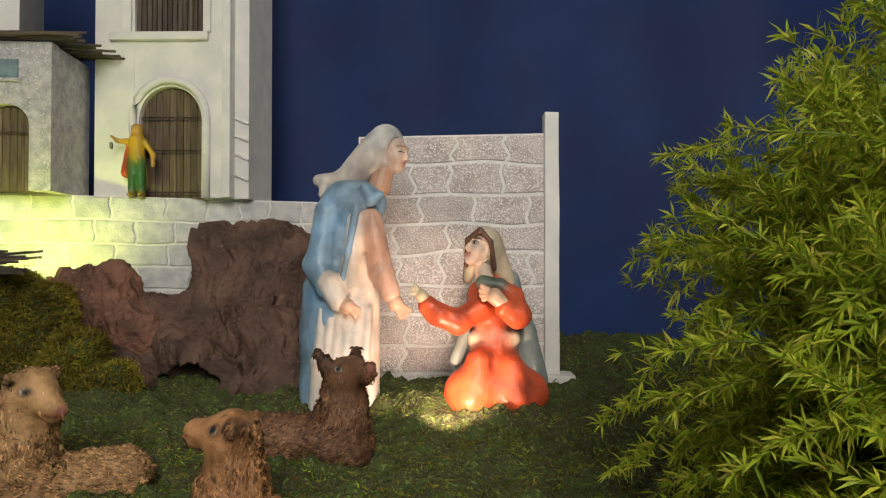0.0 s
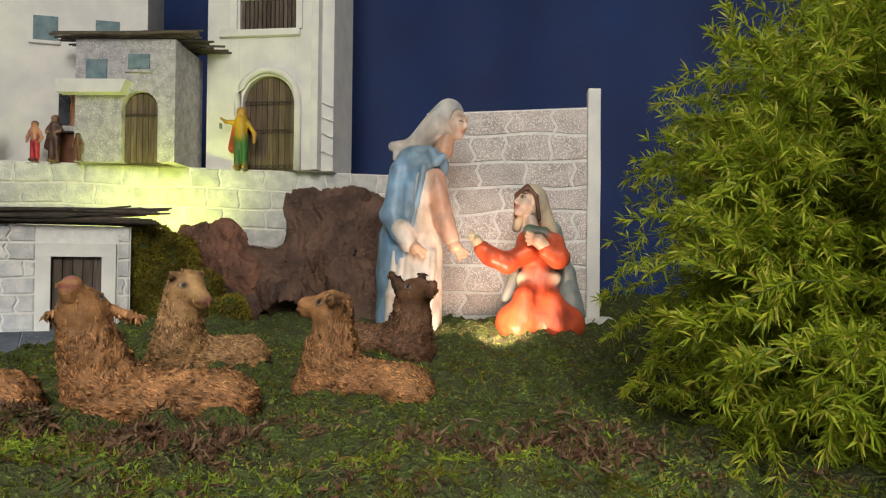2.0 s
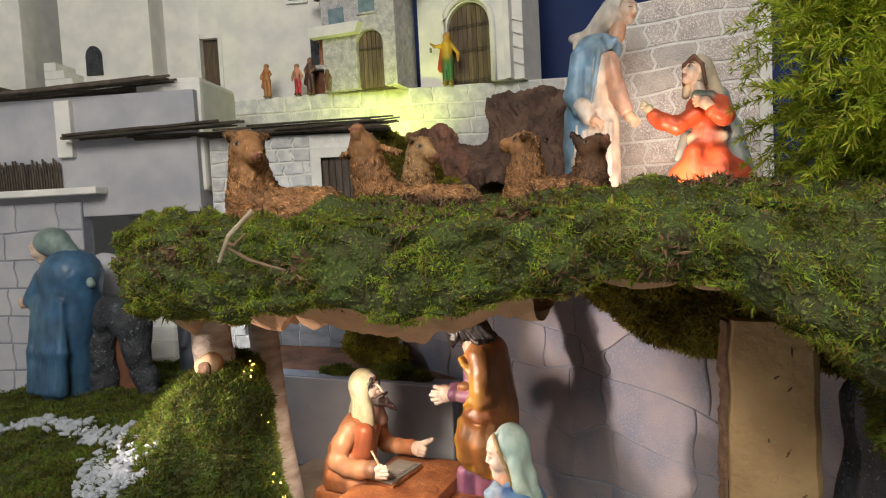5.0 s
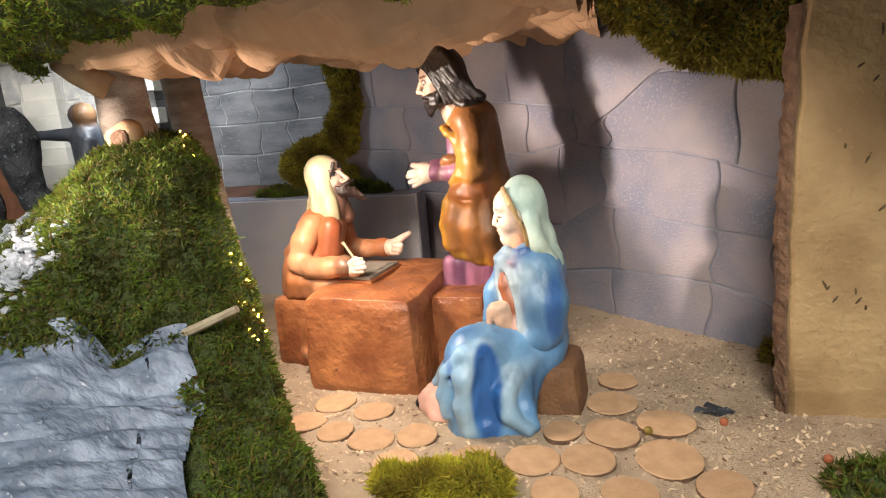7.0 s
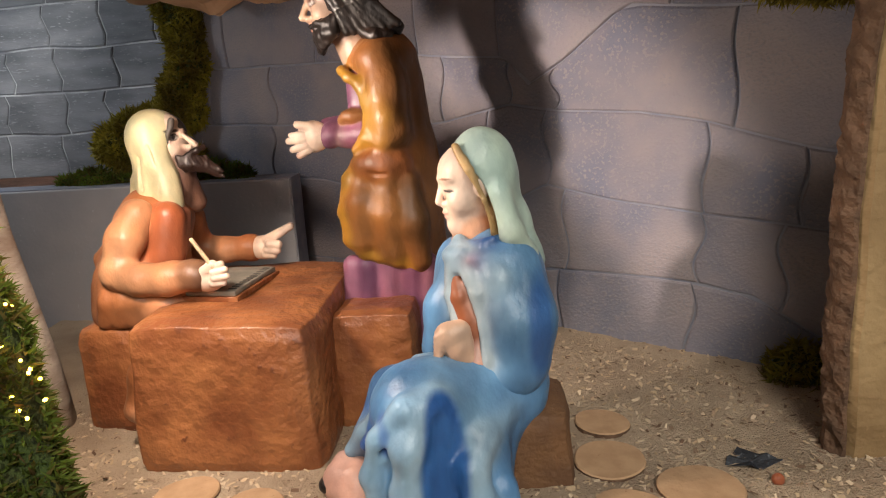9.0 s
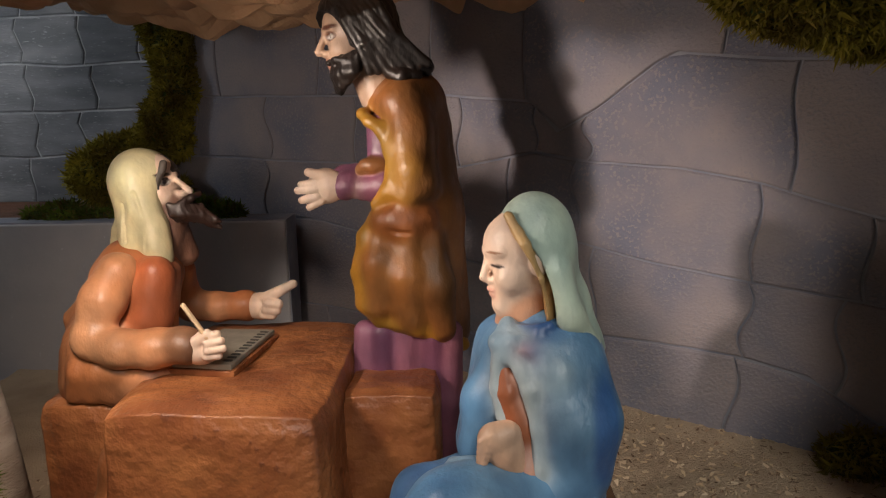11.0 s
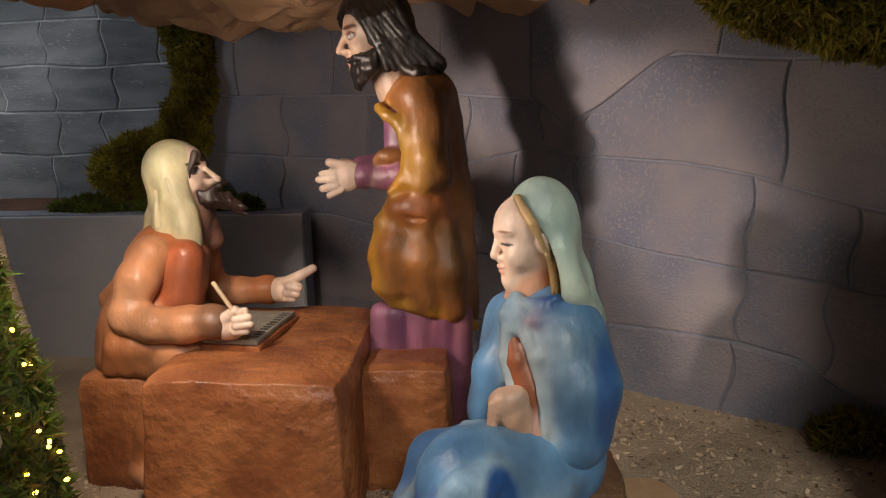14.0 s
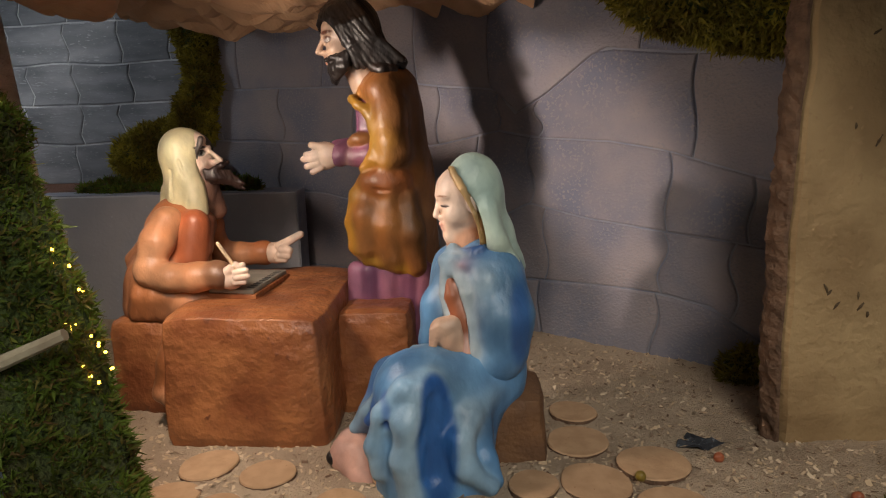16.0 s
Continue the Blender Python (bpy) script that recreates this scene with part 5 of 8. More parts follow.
    inside = chain([(-0.1570, 0.3030, 0.1800), (-0.1540, 0.2985, 0.1650), (-0.1490, 0.2955, 0.1490), (-0.1420, 0.2925, 0.1340)], [0.0045, 0.0070, 0.0068, 0.0058], INNER, 0.002)
    inside += chain([(-0.1510, 0.2985, 0.1750), (-0.1480, 0.2955, 0.1610), (-0.1440, 0.2925, 0.1490)], [0.0022, 0.0034, 0.0022], PINK, 0.001)
    inside += chain([(-0.1420, 0.2915, 0.1310), (-0.1430, 0.2890, 0.1190), (-0.1470, 0.2880, 0.1090)], [0.0060, 0.0085, 0.0070], PINK, 0.002)
    hand = [ell((-0.1590, 0.2890, 0.1360), (0.0150, 0.0090, 0.0125), SKIN, 0.003, (0, 32, 0)), cap((-0.1550, 0.2890, 0.1280), (-0.1460, 0.2890, 0.1150), 0.0100, 0.0080, SKIN, 0.004), cap((-0.1630, 0.2880, 0.1410), (-0.1540, 0.2890, 0.1440), 0.0075, 0.0070, SKIN, 0.004)]
    for i in range(5):
        hand.append(cap(np.array((-0.1640, 0.2830, 0.1440)) + i * np.array([-0.0014, 0.0002, -0.0042]), np.array((-0.1710, 0.2845, 0.1400)) + i * np.array([-0.0002, 0.0002, -0.0036]), 0.0030, 0.0026, SKIN, 0.0009))
    lap = [cap((-0.1250, 0.3150, 0.0920), (-0.1840, 0.2760, 0.0910), 0.036, 0.034, B, 0.015), cap((-0.1350, 0.3500, 0.0800), (-0.2080, 0.3180, 0.0820), 0.030, 0.020, B, 0.012), cap((-0.1850, 0.2700, 0.0880), (-0.1850, 0.2560, 0.0200), 0.033, 0.033, B, 0.015),
           cap((-0.2070, 0.3160, 0.0830), (-0.2230, 0.3000, 0.0560), 0.019, 0.017, D, 0.010), cap((-0.2230, 0.3000, 0.0590), (-0.2370, 0.3000, 0.0470), 0.014, 0.009, L, 0.006), cap((-0.1500, 0.2900, 0.0790), (-0.1490, 0.2620, 0.0160), 0.032, 0.028, B, 0.015),
           cap((-0.1260, 0.3050, 0.0770), (-0.1330, 0.2900, 0.0580), 0.026, 0.016, B, 0.012), cap((-0.2090, 0.2580, 0.0070), (-0.1750, 0.2500, 0.0060), 0.013, 0.012, B, 0.010), cap((-0.1750, 0.2500, 0.0060), (-0.1280, 0.2520, 0.0110), 0.012, 0.010, B, 0.010)]
    # pale blue along the fold ridges, deep blue in the creases
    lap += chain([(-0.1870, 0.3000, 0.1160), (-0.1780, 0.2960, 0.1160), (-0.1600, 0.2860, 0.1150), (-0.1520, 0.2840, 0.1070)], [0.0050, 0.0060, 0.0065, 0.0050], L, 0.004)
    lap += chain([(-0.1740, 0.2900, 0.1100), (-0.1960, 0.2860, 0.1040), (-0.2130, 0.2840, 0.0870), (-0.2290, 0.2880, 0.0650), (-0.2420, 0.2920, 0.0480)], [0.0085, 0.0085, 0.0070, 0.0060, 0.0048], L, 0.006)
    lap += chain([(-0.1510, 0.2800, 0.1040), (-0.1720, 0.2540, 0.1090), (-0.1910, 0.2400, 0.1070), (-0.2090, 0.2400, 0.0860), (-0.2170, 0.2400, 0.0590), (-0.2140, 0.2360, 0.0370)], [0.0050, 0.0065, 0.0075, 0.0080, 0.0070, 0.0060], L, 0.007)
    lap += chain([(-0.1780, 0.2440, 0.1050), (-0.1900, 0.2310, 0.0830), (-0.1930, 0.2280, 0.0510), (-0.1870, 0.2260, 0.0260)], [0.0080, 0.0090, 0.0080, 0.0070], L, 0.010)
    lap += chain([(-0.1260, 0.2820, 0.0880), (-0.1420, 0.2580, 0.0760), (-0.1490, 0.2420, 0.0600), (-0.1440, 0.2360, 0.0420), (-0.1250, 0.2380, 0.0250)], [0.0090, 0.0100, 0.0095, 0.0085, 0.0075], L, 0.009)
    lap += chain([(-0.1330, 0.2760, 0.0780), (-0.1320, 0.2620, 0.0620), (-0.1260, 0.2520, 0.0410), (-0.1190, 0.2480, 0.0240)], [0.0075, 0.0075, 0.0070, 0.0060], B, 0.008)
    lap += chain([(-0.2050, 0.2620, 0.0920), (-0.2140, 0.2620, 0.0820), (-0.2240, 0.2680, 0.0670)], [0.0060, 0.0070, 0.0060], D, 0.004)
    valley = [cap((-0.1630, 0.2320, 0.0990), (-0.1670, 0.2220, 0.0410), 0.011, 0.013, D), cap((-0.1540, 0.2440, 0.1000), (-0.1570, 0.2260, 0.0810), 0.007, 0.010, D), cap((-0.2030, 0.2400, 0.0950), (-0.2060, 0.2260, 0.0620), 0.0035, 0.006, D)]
    dress = [cap((-0.2440, 0.2960, 0.0310), (-0.2470, 0.2840, 0.0230), 0.0150, 0.0155, PINK, 0.008), cap((-0.2360, 0.2840, 0.0290), (-0.2290, 0.2660, 0.0130), 0.0140, 0.0120, PINK, 0.008), cap((-0.2500, 0.2860, 0.0280), (-0.2330, 0.2620, 0.0120), 0.0110, 0.0085, PINK, 0.006), cap((-0.2290, 0.2660, 0.0130), (-0.2170, 0.2580, 0.0060), 0.0090, 0.0080, PINK, 0.006)]
    shoes = [ell((-0.2570, 0.2840, 0.0250), (0.010, 0.010, 0.007), INK, 0.003, (0, 0, 30)), ell((-0.2260, 0.2500, 0.0080), (0.014, 0.010, 0.006), (0.04, 0.05, 0.08), 0.003, (0, 0, 20))]
    # dabs of deeper blue in the fold valleys, at the knee and back
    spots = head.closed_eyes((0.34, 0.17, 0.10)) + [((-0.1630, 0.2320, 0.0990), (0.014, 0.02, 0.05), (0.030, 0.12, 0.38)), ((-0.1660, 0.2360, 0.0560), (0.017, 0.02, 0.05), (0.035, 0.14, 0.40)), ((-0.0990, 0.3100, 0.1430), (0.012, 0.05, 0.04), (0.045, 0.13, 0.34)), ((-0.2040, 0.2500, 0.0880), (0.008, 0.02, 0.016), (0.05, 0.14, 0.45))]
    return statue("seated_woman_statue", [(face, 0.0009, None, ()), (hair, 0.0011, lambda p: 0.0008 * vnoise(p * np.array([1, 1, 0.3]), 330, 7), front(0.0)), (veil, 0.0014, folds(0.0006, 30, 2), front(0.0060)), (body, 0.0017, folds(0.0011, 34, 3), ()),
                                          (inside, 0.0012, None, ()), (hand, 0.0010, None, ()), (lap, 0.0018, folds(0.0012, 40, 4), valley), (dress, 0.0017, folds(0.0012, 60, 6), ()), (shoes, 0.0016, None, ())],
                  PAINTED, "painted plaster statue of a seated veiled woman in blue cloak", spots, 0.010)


def standing_man():
    # BR2: paler brown for the cloak's lit lower front, light put into colour
    BR2, HAIRC, DULL = (0.30, 0.125, 0.036), (0.014, 0.011, 0.010), (0.47, 0.33, 0.24)
    head = Head((-0.2670, 0.4870, 0.3940), (-0.965, -0.24, -0.12), 1.04)
    face = head.profile(DULL, (0.38, 0.17, 0.12), 0.0) + [cap((-0.2590, 0.4880, 0.3780), (-0.2470, 0.4890, 0.3500), 0.0170, 0.0190, DULL, 0.004)]
    eyes = head.eyeballs(PALE)
    hair = [ell((-0.2650, 0.4905, 0.4090), (0.0325, 0.0310, 0.0310), HAIRC, 0.005), cap((-0.2560, 0.4910, 0.4010), (-0.2330, 0.4910, 0.3730), 0.0240, 0.0160, HAIRC, 0.010)]
    for i in range(8):
        f = i / 7
        hair += chain([np.array((-0.2800, 0.4700, 0.4230)) + f * np.array([0.026, -0.003, 0.006]), np.array((-0.2700, 0.4600, 0.4050)) + f * np.array([0.028, -0.002, 0.008]), np.array((-0.2590, 0.4590, 0.3850)) + f * np.array([0.026, 0.0, 0.010]), np.array((-0.2520, 0.4620, 0.3660)) + f * np.array([0.046, 0.004, 0.006])],
                      [0.0032, 0.0040, 0.0040, 0.0034], HAIRC, 0.0008)
    hair += chain([(-0.2240, 0.4760, 0.3740), (-0.2140, 0.4740, 0.3720), (-0.2100, 0.4780, 0.3690), (-0.2130, 0.4820, 0.3620)], [0.0075, 0.0080, 0.0070, 0.0050], HAIRC, 0.002) + chain([(-0.2370, 0.4640, 0.3650), (-0.2270, 0.4620, 0.3620), (-0.2160, 0.4680, 0.3630)], [0.0045, 0.0060, 0.0050], (0.02, 0.014, 0.012), 0.002)
    bald = [ell((-0.3000, 0.4680, 0.3820), (0.0315, 0.0340, 0.0345), HAIRC)]
    beard = []
    for i in range(8):
        a = i / 7
        beard += chain([np.array((-0.2610, 0.4610, 0.3780)) + a * np.array([-0.0205, 0.013 * a, -0.005]), np.array((-0.2650, 0.4605, 0.3670)) + a * np.array([-0.0150, 0.012 * a, -0.004]), np.array((-0.2750, 0.4660, 0.3560)) + a * np.array([-0.004, 0.008, -0.004])], [0.0050, 0.0062, 0.0036], HAIRC, 0.0011)
    beard += chain([(-0.2880, 0.4760, 0.3740), (-0.2770, 0.4620, 0.3750), (-0.2670, 0.4580, 0.3740)], [0.0026, 0.0032, 0.0028], HAIRC, 0.0015)
    beard += [cap((-0.2750, 0.4780, 0.3710), (-0.2790, 0.4780, 0.3580), 0.0090, 0.0055, HAIRC, 0.004)]
    cloak = [ell((-0.2280, 0.4920, 0.3420), (0.030, 0.042, 0.024), BROWN, 0.012), cap((-0.2210, 0.4920, 0.3390), (-0.2150, 0.4920, 0.2630), 0.0250, 0.0310, BROWN, 0.02), cap((-0.2110, 0.4900, 0.3180), (-0.2100, 0.4900, 0.2630), 0.0200, 0.0240, BROWN, 0.015),
             cap((-0.2210, 0.4890, 0.2380), (-0.2300, 0.4880, 0.1970), 0.0400, 0.0460, BR2, 0.02), cap((-0.2290, 0.4880, 0.1970), (-0.2230, 0.4880, 0.1670), 0.0460, 0.0440, BR2, 0.012), cap((-0.1970, 0.4900, 0.2370), (-0.1890, 0.4900, 0.1400), 0.0150, 0.0150, BROWN, 0.015),
             cap((-0.2300, 0.4620, 0.3410), (-0.2200, 0.4560, 0.3180), 0.0150, 0.0160, BROWN, 0.012), cap((-0.2200, 0.4560, 0.3180), (-0.2150, 0.4520, 0.2770), 0.0150, 0.0170, BROWN, 0.012), ell((-0.2270, 0.4520, 0.2490), (0.028, 0.018, 0.016), (0.25, 0.085, 0.026), 0.005)]
    cloak += chain([(-0.2530, 0.4740, 0.3380), (-0.2600, 0.4640, 0.3330), (-0.2540, 0.4580, 0.3270), (-0.2440, 0.4530, 0.3210), (-0.2360, 0.4500, 0.3040), (-0.2340, 0.4480, 0.2870), (-0.2390, 0.4470, 0.2720), (-0.2500, 0.4480, 0.2620)], [0.0032, 0.0040, 0.0044, 0.0052, 0.0060, 0.0066, 0.0066, 0.0052], OCHRE, 0.006)
    cloak += chain([(-0.2270, 0.4470, 0.3100), (-0.2210, 0.4430, 0.2900), (-0.2240, 0.4430, 0.2690)], [0.0050, 0.0070, 0.0070], (0.34, 0.17, 0.026), 0.012)
    cloak += chain([(-0.2510, 0.4700, 0.3420), (-0.2370, 0.4620, 0.3460), (-0.2240, 0.4580, 0.3490)], [0.0050, 0.0060, 0.0060], BR2, 0.003) + chain([(-0.2450, 0.4620, 0.3350), (-0.2320, 0.4540, 0.3310), (-0.2190, 0.4520, 0.3320)], [0.0040, 0.0050, 0.0045], BR2, 0.003)
    cloak += chain([(-0.2480, 0.4580, 0.2530), (-0.2600, 0.4540, 0.2340), (-0.2660, 0.4520, 0.2040), (-0.2620, 0.4520, 0.1780), (-0.2490, 0.4500, 0.1630), (-0.2170, 0.4460, 0.1550), (-0.1810, 0.4620, 0.1370)], [0.0060, 0.0075, 0.0075, 0.0075, 0.0060, 0.0050, 0.0055], OCHRE, 0.005)
    cloak += chain([(-0.2450, 0.4520, 0.2470), (-0.2500, 0.4460, 0.2130), (-0.2490, 0.4460, 0.1770)], [0.0070, 0.0100, 0.0090], BR2, 0.012) + chain([(-0.2220, 0.4460, 0.2370), (-0.2240, 0.4410, 0.2020), (-0.2210, 0.4430, 0.1680)], [0.0080, 0.0110, 0.0100], BR2, 0.014)
    cloak += chain([(-0.2030, 0.4500, 0.2300), (-0.1990, 0.4460, 0.1940), (-0.1950, 0.4480, 0.1570)], [0.0080, 0.0100, 0.0090], BROWN, 0.014)
    creases = [cap((-0.2380, 0.4360, 0.2400), (-0.2020, 0.4300, 0.2380), 0.0026, 0.0020, BROWN)]
    tunic = [cap((-0.2450, 0.4680, 0.3220), (-0.2450, 0.4660, 0.2890), 0.0130, 0.0130, PLUM, 0.004), cap((-0.2430, 0.4600, 0.2750), (-0.2600, 0.4620, 0.2740), 0.0150, 0.0115, PLUM, 0.004), cap((-0.2610, 0.4620, 0.2740), (-0.2710, 0.4630, 0.2740), 0.0098, 0.0092, (0.60, 0.42, 0.32), 0.002),
             cap((-0.2740, 0.4630, 0.2760), (-0.2760, 0.4630, 0.2750), 0.0125, 0.0120, PLUM, 0.002), ell((-0.2510, 0.4550, 0.2920), (0.0130, 0.008, 0.0075), (0.24, 0.10, 0.032), 0.003), cap((-0.2540, 0.4700, 0.2840), (-0.2790, 0.4720, 0.2820), 0.0110, 0.0095, PLUM, 0.004), ell((-0.2610, 0.4580, 0.2890), (0.006, 0.006, 0.005), (0.30, 0.14, 0.05), 0.002)]
    hand = [ell((-0.2930, 0.4640, 0.2750), (0.0150, 0.0090, 0.0150), PALE, 0.003), cap((-0.2790, 0.4640, 0.2750), (-0.2880, 0.4640, 0.2750), 0.0100, 0.0120, PALE, 0.004), cap((-0.2930, 0.4590, 0.2840), (-0.3050, 0.4570, 0.2870), 0.0048, 0.0036, PALE, 0.002)]
    for i, (a, b, r) in enumerate((((-0.3000, 0.4580, 0.2780), (-0.3120, 0.4590, 0.2770), 0.0036), ((-0.3000, 0.4570, 0.2730), (-0.3150, 0.4590, 0.2720), 0.0038), ((-0.2990, 0.4570, 0.2670), (-0.3120, 0.4590, 0.2640), 0.0038), ((-0.2960, 0.4580, 0.2630), (-0.3060, 0.4590, 0.2580), 0.0036))):
        hand.append(cap(a, b, r, r * 0.85, PALE, 0.0005))
    skirt = [cap((-0.2220, 0.4880, 0.1480), (-0.2230, 0.4880, 0.0590), 0.0400, 0.0430, PLUM, 0.008)]
    for i, x in enumerate((-0.264, -0.248, -0.228, -0.206, -0.190)):
        skirt += chain([(x, 0.458 - 0.004 * (i in (1, 2, 3)), 0.150), (x - 0.002, 0.452, 0.090), (x - 0.004, 0.446, 0.020)], [0.010, 0.011, 0.013], (0.32, 0.13, 0.20) if i % 2 == 0 else (0.16, 0.06, 0.12), 0.005)
    spots = head.open_eyes((0.10, 0.035, 0.02))
    return statue("standing_man_statue", [(face, 0.0010, None, head.sockets()), (eyes, 0.0009, None, ()), (hair, 0.0012, lambda p: 0.0016 * np.abs(vnoise((p - p.mean(axis=0)) @ np.array([[0.8, 0, 0.3], [0, 1, 0], [0.6, 0, 0.35]]), 260, 7)), bald), (beard, 0.0010, lambda p: 0.0012 * vnoise(p * np.array([1, 1, 0.3]), 320, 9), ()), (cloak, 0.0018, folds(0.0011, 40, 8), creases), (tunic, 0.0013, folds(0.0008, 80, 10), ()), (hand, 0.0010, None, ()),
                                          (skirt, 0.0020, folds(0.0010, 50, 9), ())], PAINTED, "plaster statue of a bearded man in brown cloak and plum tunic", spots, 0.012)


def scribe():
    DB, SLEEVE = (0.035, 0.018, 0.014), (0.50, 0.235, 0.115)
    head = Head((-0.4350, 0.4580, 0.2780), (0.975, -0.20, 0.06), 0.88)
    face = head.profile(PALE, (0.42, 0.17, 0.12), 0.0085) + [cap((-0.4210, 0.4590, 0.2610), (-0.4330, 0.4570, 0.2210), 0.0150, 0.0180, (0.16, 0.085, 0.06), 0.005), cap((-0.4170, 0.4650, 0.2350), (-0.4190, 0.4700, 0.2190), 0.008, 0.012, (0.18, 0.09, 0.06), 0.005)]
    eyes = head.eyeballs(PALE)
    locks = [ell((-0.4350, 0.4585, 0.2830), (0.0230, 0.0180, 0.0222), (0.060, 0.045, 0.036), 0.004)] + chain([(-0.4160, 0.4400, 0.2970), (-0.4180, 0.4370, 0.2840), (-0.4180, 0.4370, 0.2690)], [0.0030, 0.0032, 0.0030], (0.085, 0.070, 0.060), 0.002)
    bare = [ell((-0.3870, 0.4400, 0.2700), (0.0340, 0.060, 0.0345), DB)]
    veil = [ell((-0.4430, 0.4585, 0.2840), (0.0255, 0.0275, 0.0250), CREAM, 0.006), cap((-0.4450, 0.4570, 0.2730), (-0.4440, 0.4530, 0.2370), 0.0215, 0.0205, CREAM, 0.010), cap((-0.4610, 0.4520, 0.2410), (-0.4650, 0.4500, 0.2280), 0.0090, 0.0065, CREAM, 0.006), cap((-0.4270, 0.4400, 0.2480), (-0.4230, 0.4360, 0.2220), 0.0100, 0.0095, CREAM, 0.006),
            cap((-0.4300, 0.4385, 0.2660), (-0.4280, 0.4340, 0.2310), 0.0085, 0.0100, CREAM, 0.008), cap((-0.4430, 0.4390, 0.2480), (-0.4460, 0.4360, 0.2270), 0.0095, 0.0090, CREAM, 0.008), cap((-0.4420, 0.4375, 0.2890), (-0.4360, 0.4320, 0.2600), 0.0050, 0.0060, CREAM, 0.012)]
    opening = [ell((-0.3500, 0.4450, 0.2810), (0.0735, 0.09, 0.0765), CREAM)]
    pleats = [cap((-0.4360, 0.4270, 0.2750), (-0.4270, 0.4225, 0.2470), 0.0024, 0.0020, CREAM), cap((-0.4280, 0.4235, 0.2470), (-0.4310, 0.4220, 0.2250), 0.0020, 0.0030, CREAM), cap((-0.4490, 0.4340, 0.2660), (-0.4480, 0.4300, 0.2370), 0.0016, 0.0024, CREAM)]
    beard = []
    for i in range(9):
        a = i / 8
        beard += chain([np.array((-0.4130, 0.4370, 0.2640)) + a * np.array([0.020, 0.012 * a, -0.002]), np.array((-0.4110, 0.4375, 0.2570)) + a * np.array([0.022, 0.012 * a, -0.002]), np.array((-0.4090, 0.4420, 0.2510)) + a * np.array([0.030, 0.010, -0.003])], [0.0024, 0.0032, 0.0020], DB, 0.0006)
    beard += [cap((-0.4070, 0.4540, 0.2580), (-0.3870, 0.4550, 0.2460), 0.0070, 0.0036, DB, 0.004), cap((-0.3870, 0.4530, 0.2470), (-0.3800, 0.4540, 0.2430), 0.0035, 0.0018, DB, 0.002)]
    beard += chain([(-0.3950, 0.4530, 0.2710), (-0.3980, 0.4440, 0.2690), (-0.4050, 0.4395, 0.2650)], [0.0024, 0.0030, 0.0026], DB, 0.0015)
    body = [ell((-0.4520, 0.4480, 0.2050), (0.032, 0.040, 0.022), CLAY2, 0.010), cap((-0.4470, 0.4480, 0.2080), (-0.4660, 0.4450, 0.1420), 0.0300, 0.0400, CLAY, 0.015), cap((-0.4900, 0.4400, 0.1790), (-0.5020, 0.4380, 0.1710), 0.0120, 0.0090, CLAY2, 0.008), cap((-0.4780, 0.4400, 0.1820), (-0.4840, 0.4360, 0.1640), 0.0150, 0.0170, CLAY, 0.010),
            cap((-0.4750, 0.4200, 0.1490), (-0.4850, 0.4120, 0.1240), 0.0200, 0.0180, CLAY2, 0.012), cap((-0.4610, 0.4280, 0.1440), (-0.4280, 0.4120, 0.1290), 0.0420, 0.0330, CLAY2, 0.015), cap((-0.4240, 0.4240, 0.2110), (-0.4290, 0.4200, 0.1760), 0.0150, 0.0170, (0.46, 0.13, 0.052), 0.006), cap((-0.4180, 0.4400, 0.2100), (-0.4240, 0.4360, 0.1820), 0.0080, 0.0110, (0.34, 0.12, 0.06), 0.005)]
    for x0, x1 in ((250, 243), (275, 262), (300, 290)):
        k = (x0 - 300) / 1720
        body += chain([np.array((-0.4440, 0.3960, 0.1580)) + np.array([k, 0, 0]), np.array((-0.4450, 0.3900, 0.1420)) + np.array([k, 0.0, 0]), np.array((-0.4520, 0.3920, 0.1230)) + np.array([k, 0, 0])], [0.0050, 0.0075, 0.0070], CLAY, 0.008)
    gap_cut = [cap((-0.4320, 0.4060, 0.2110), (-0.4370, 0.3950, 0.1900), 0.0045, 0.0075, CLAY), cap((-0.4370, 0.3950, 0.1900), (-0.4410, 0.3950, 0.1780), 0.0075, 0.0040, CLAY)]
    arms = chain([(-0.4490, 0.4160, 0.2150), (-0.4560, 0.4020, 0.1950), (-0.4610, 0.3940, 0.1740)], [0.0155, 0.0160, 0.0150], SLEEVE, 0.008)
    arms += chain([(-0.4620, 0.3925, 0.1670), (-0.4390, 0.3870, 0.1620), (-0.4130, 0.3860, 0.1620), (-0.3920, 0.3865, 0.1650)], [0.0160, 0.0150, 0.0145, 0.0135], SLEEVE, 0.005)
    arms += chain([(-0.3910, 0.3865, 0.1650), (-0.3880, 0.3865, 0.1640)], [0.0140, 0.0140], (0.045, 0.025, 0.02), 0.002)
    arms += chain([(-0.4330, 0.4840, 0.1990), (-0.4390, 0.4960, 0.1760), (-0.4300, 0.5000, 0.1640)], [0.0150, 0.0150, 0.0140], CLAY, 0.008)
    arms += chain([(-0.4300, 0.5000, 0.1630), (-0.4050, 0.5000, 0.1610), (-0.3820, 0.4980, 0.1630)], [0.0140, 0.0135, 0.0135], SLEEVE, 0.004) + chain([(-0.3820, 0.4980, 0.1630), (-0.3790, 0.4980, 0.1630)], [0.0145, 0.0145], CLAY, 0.002)
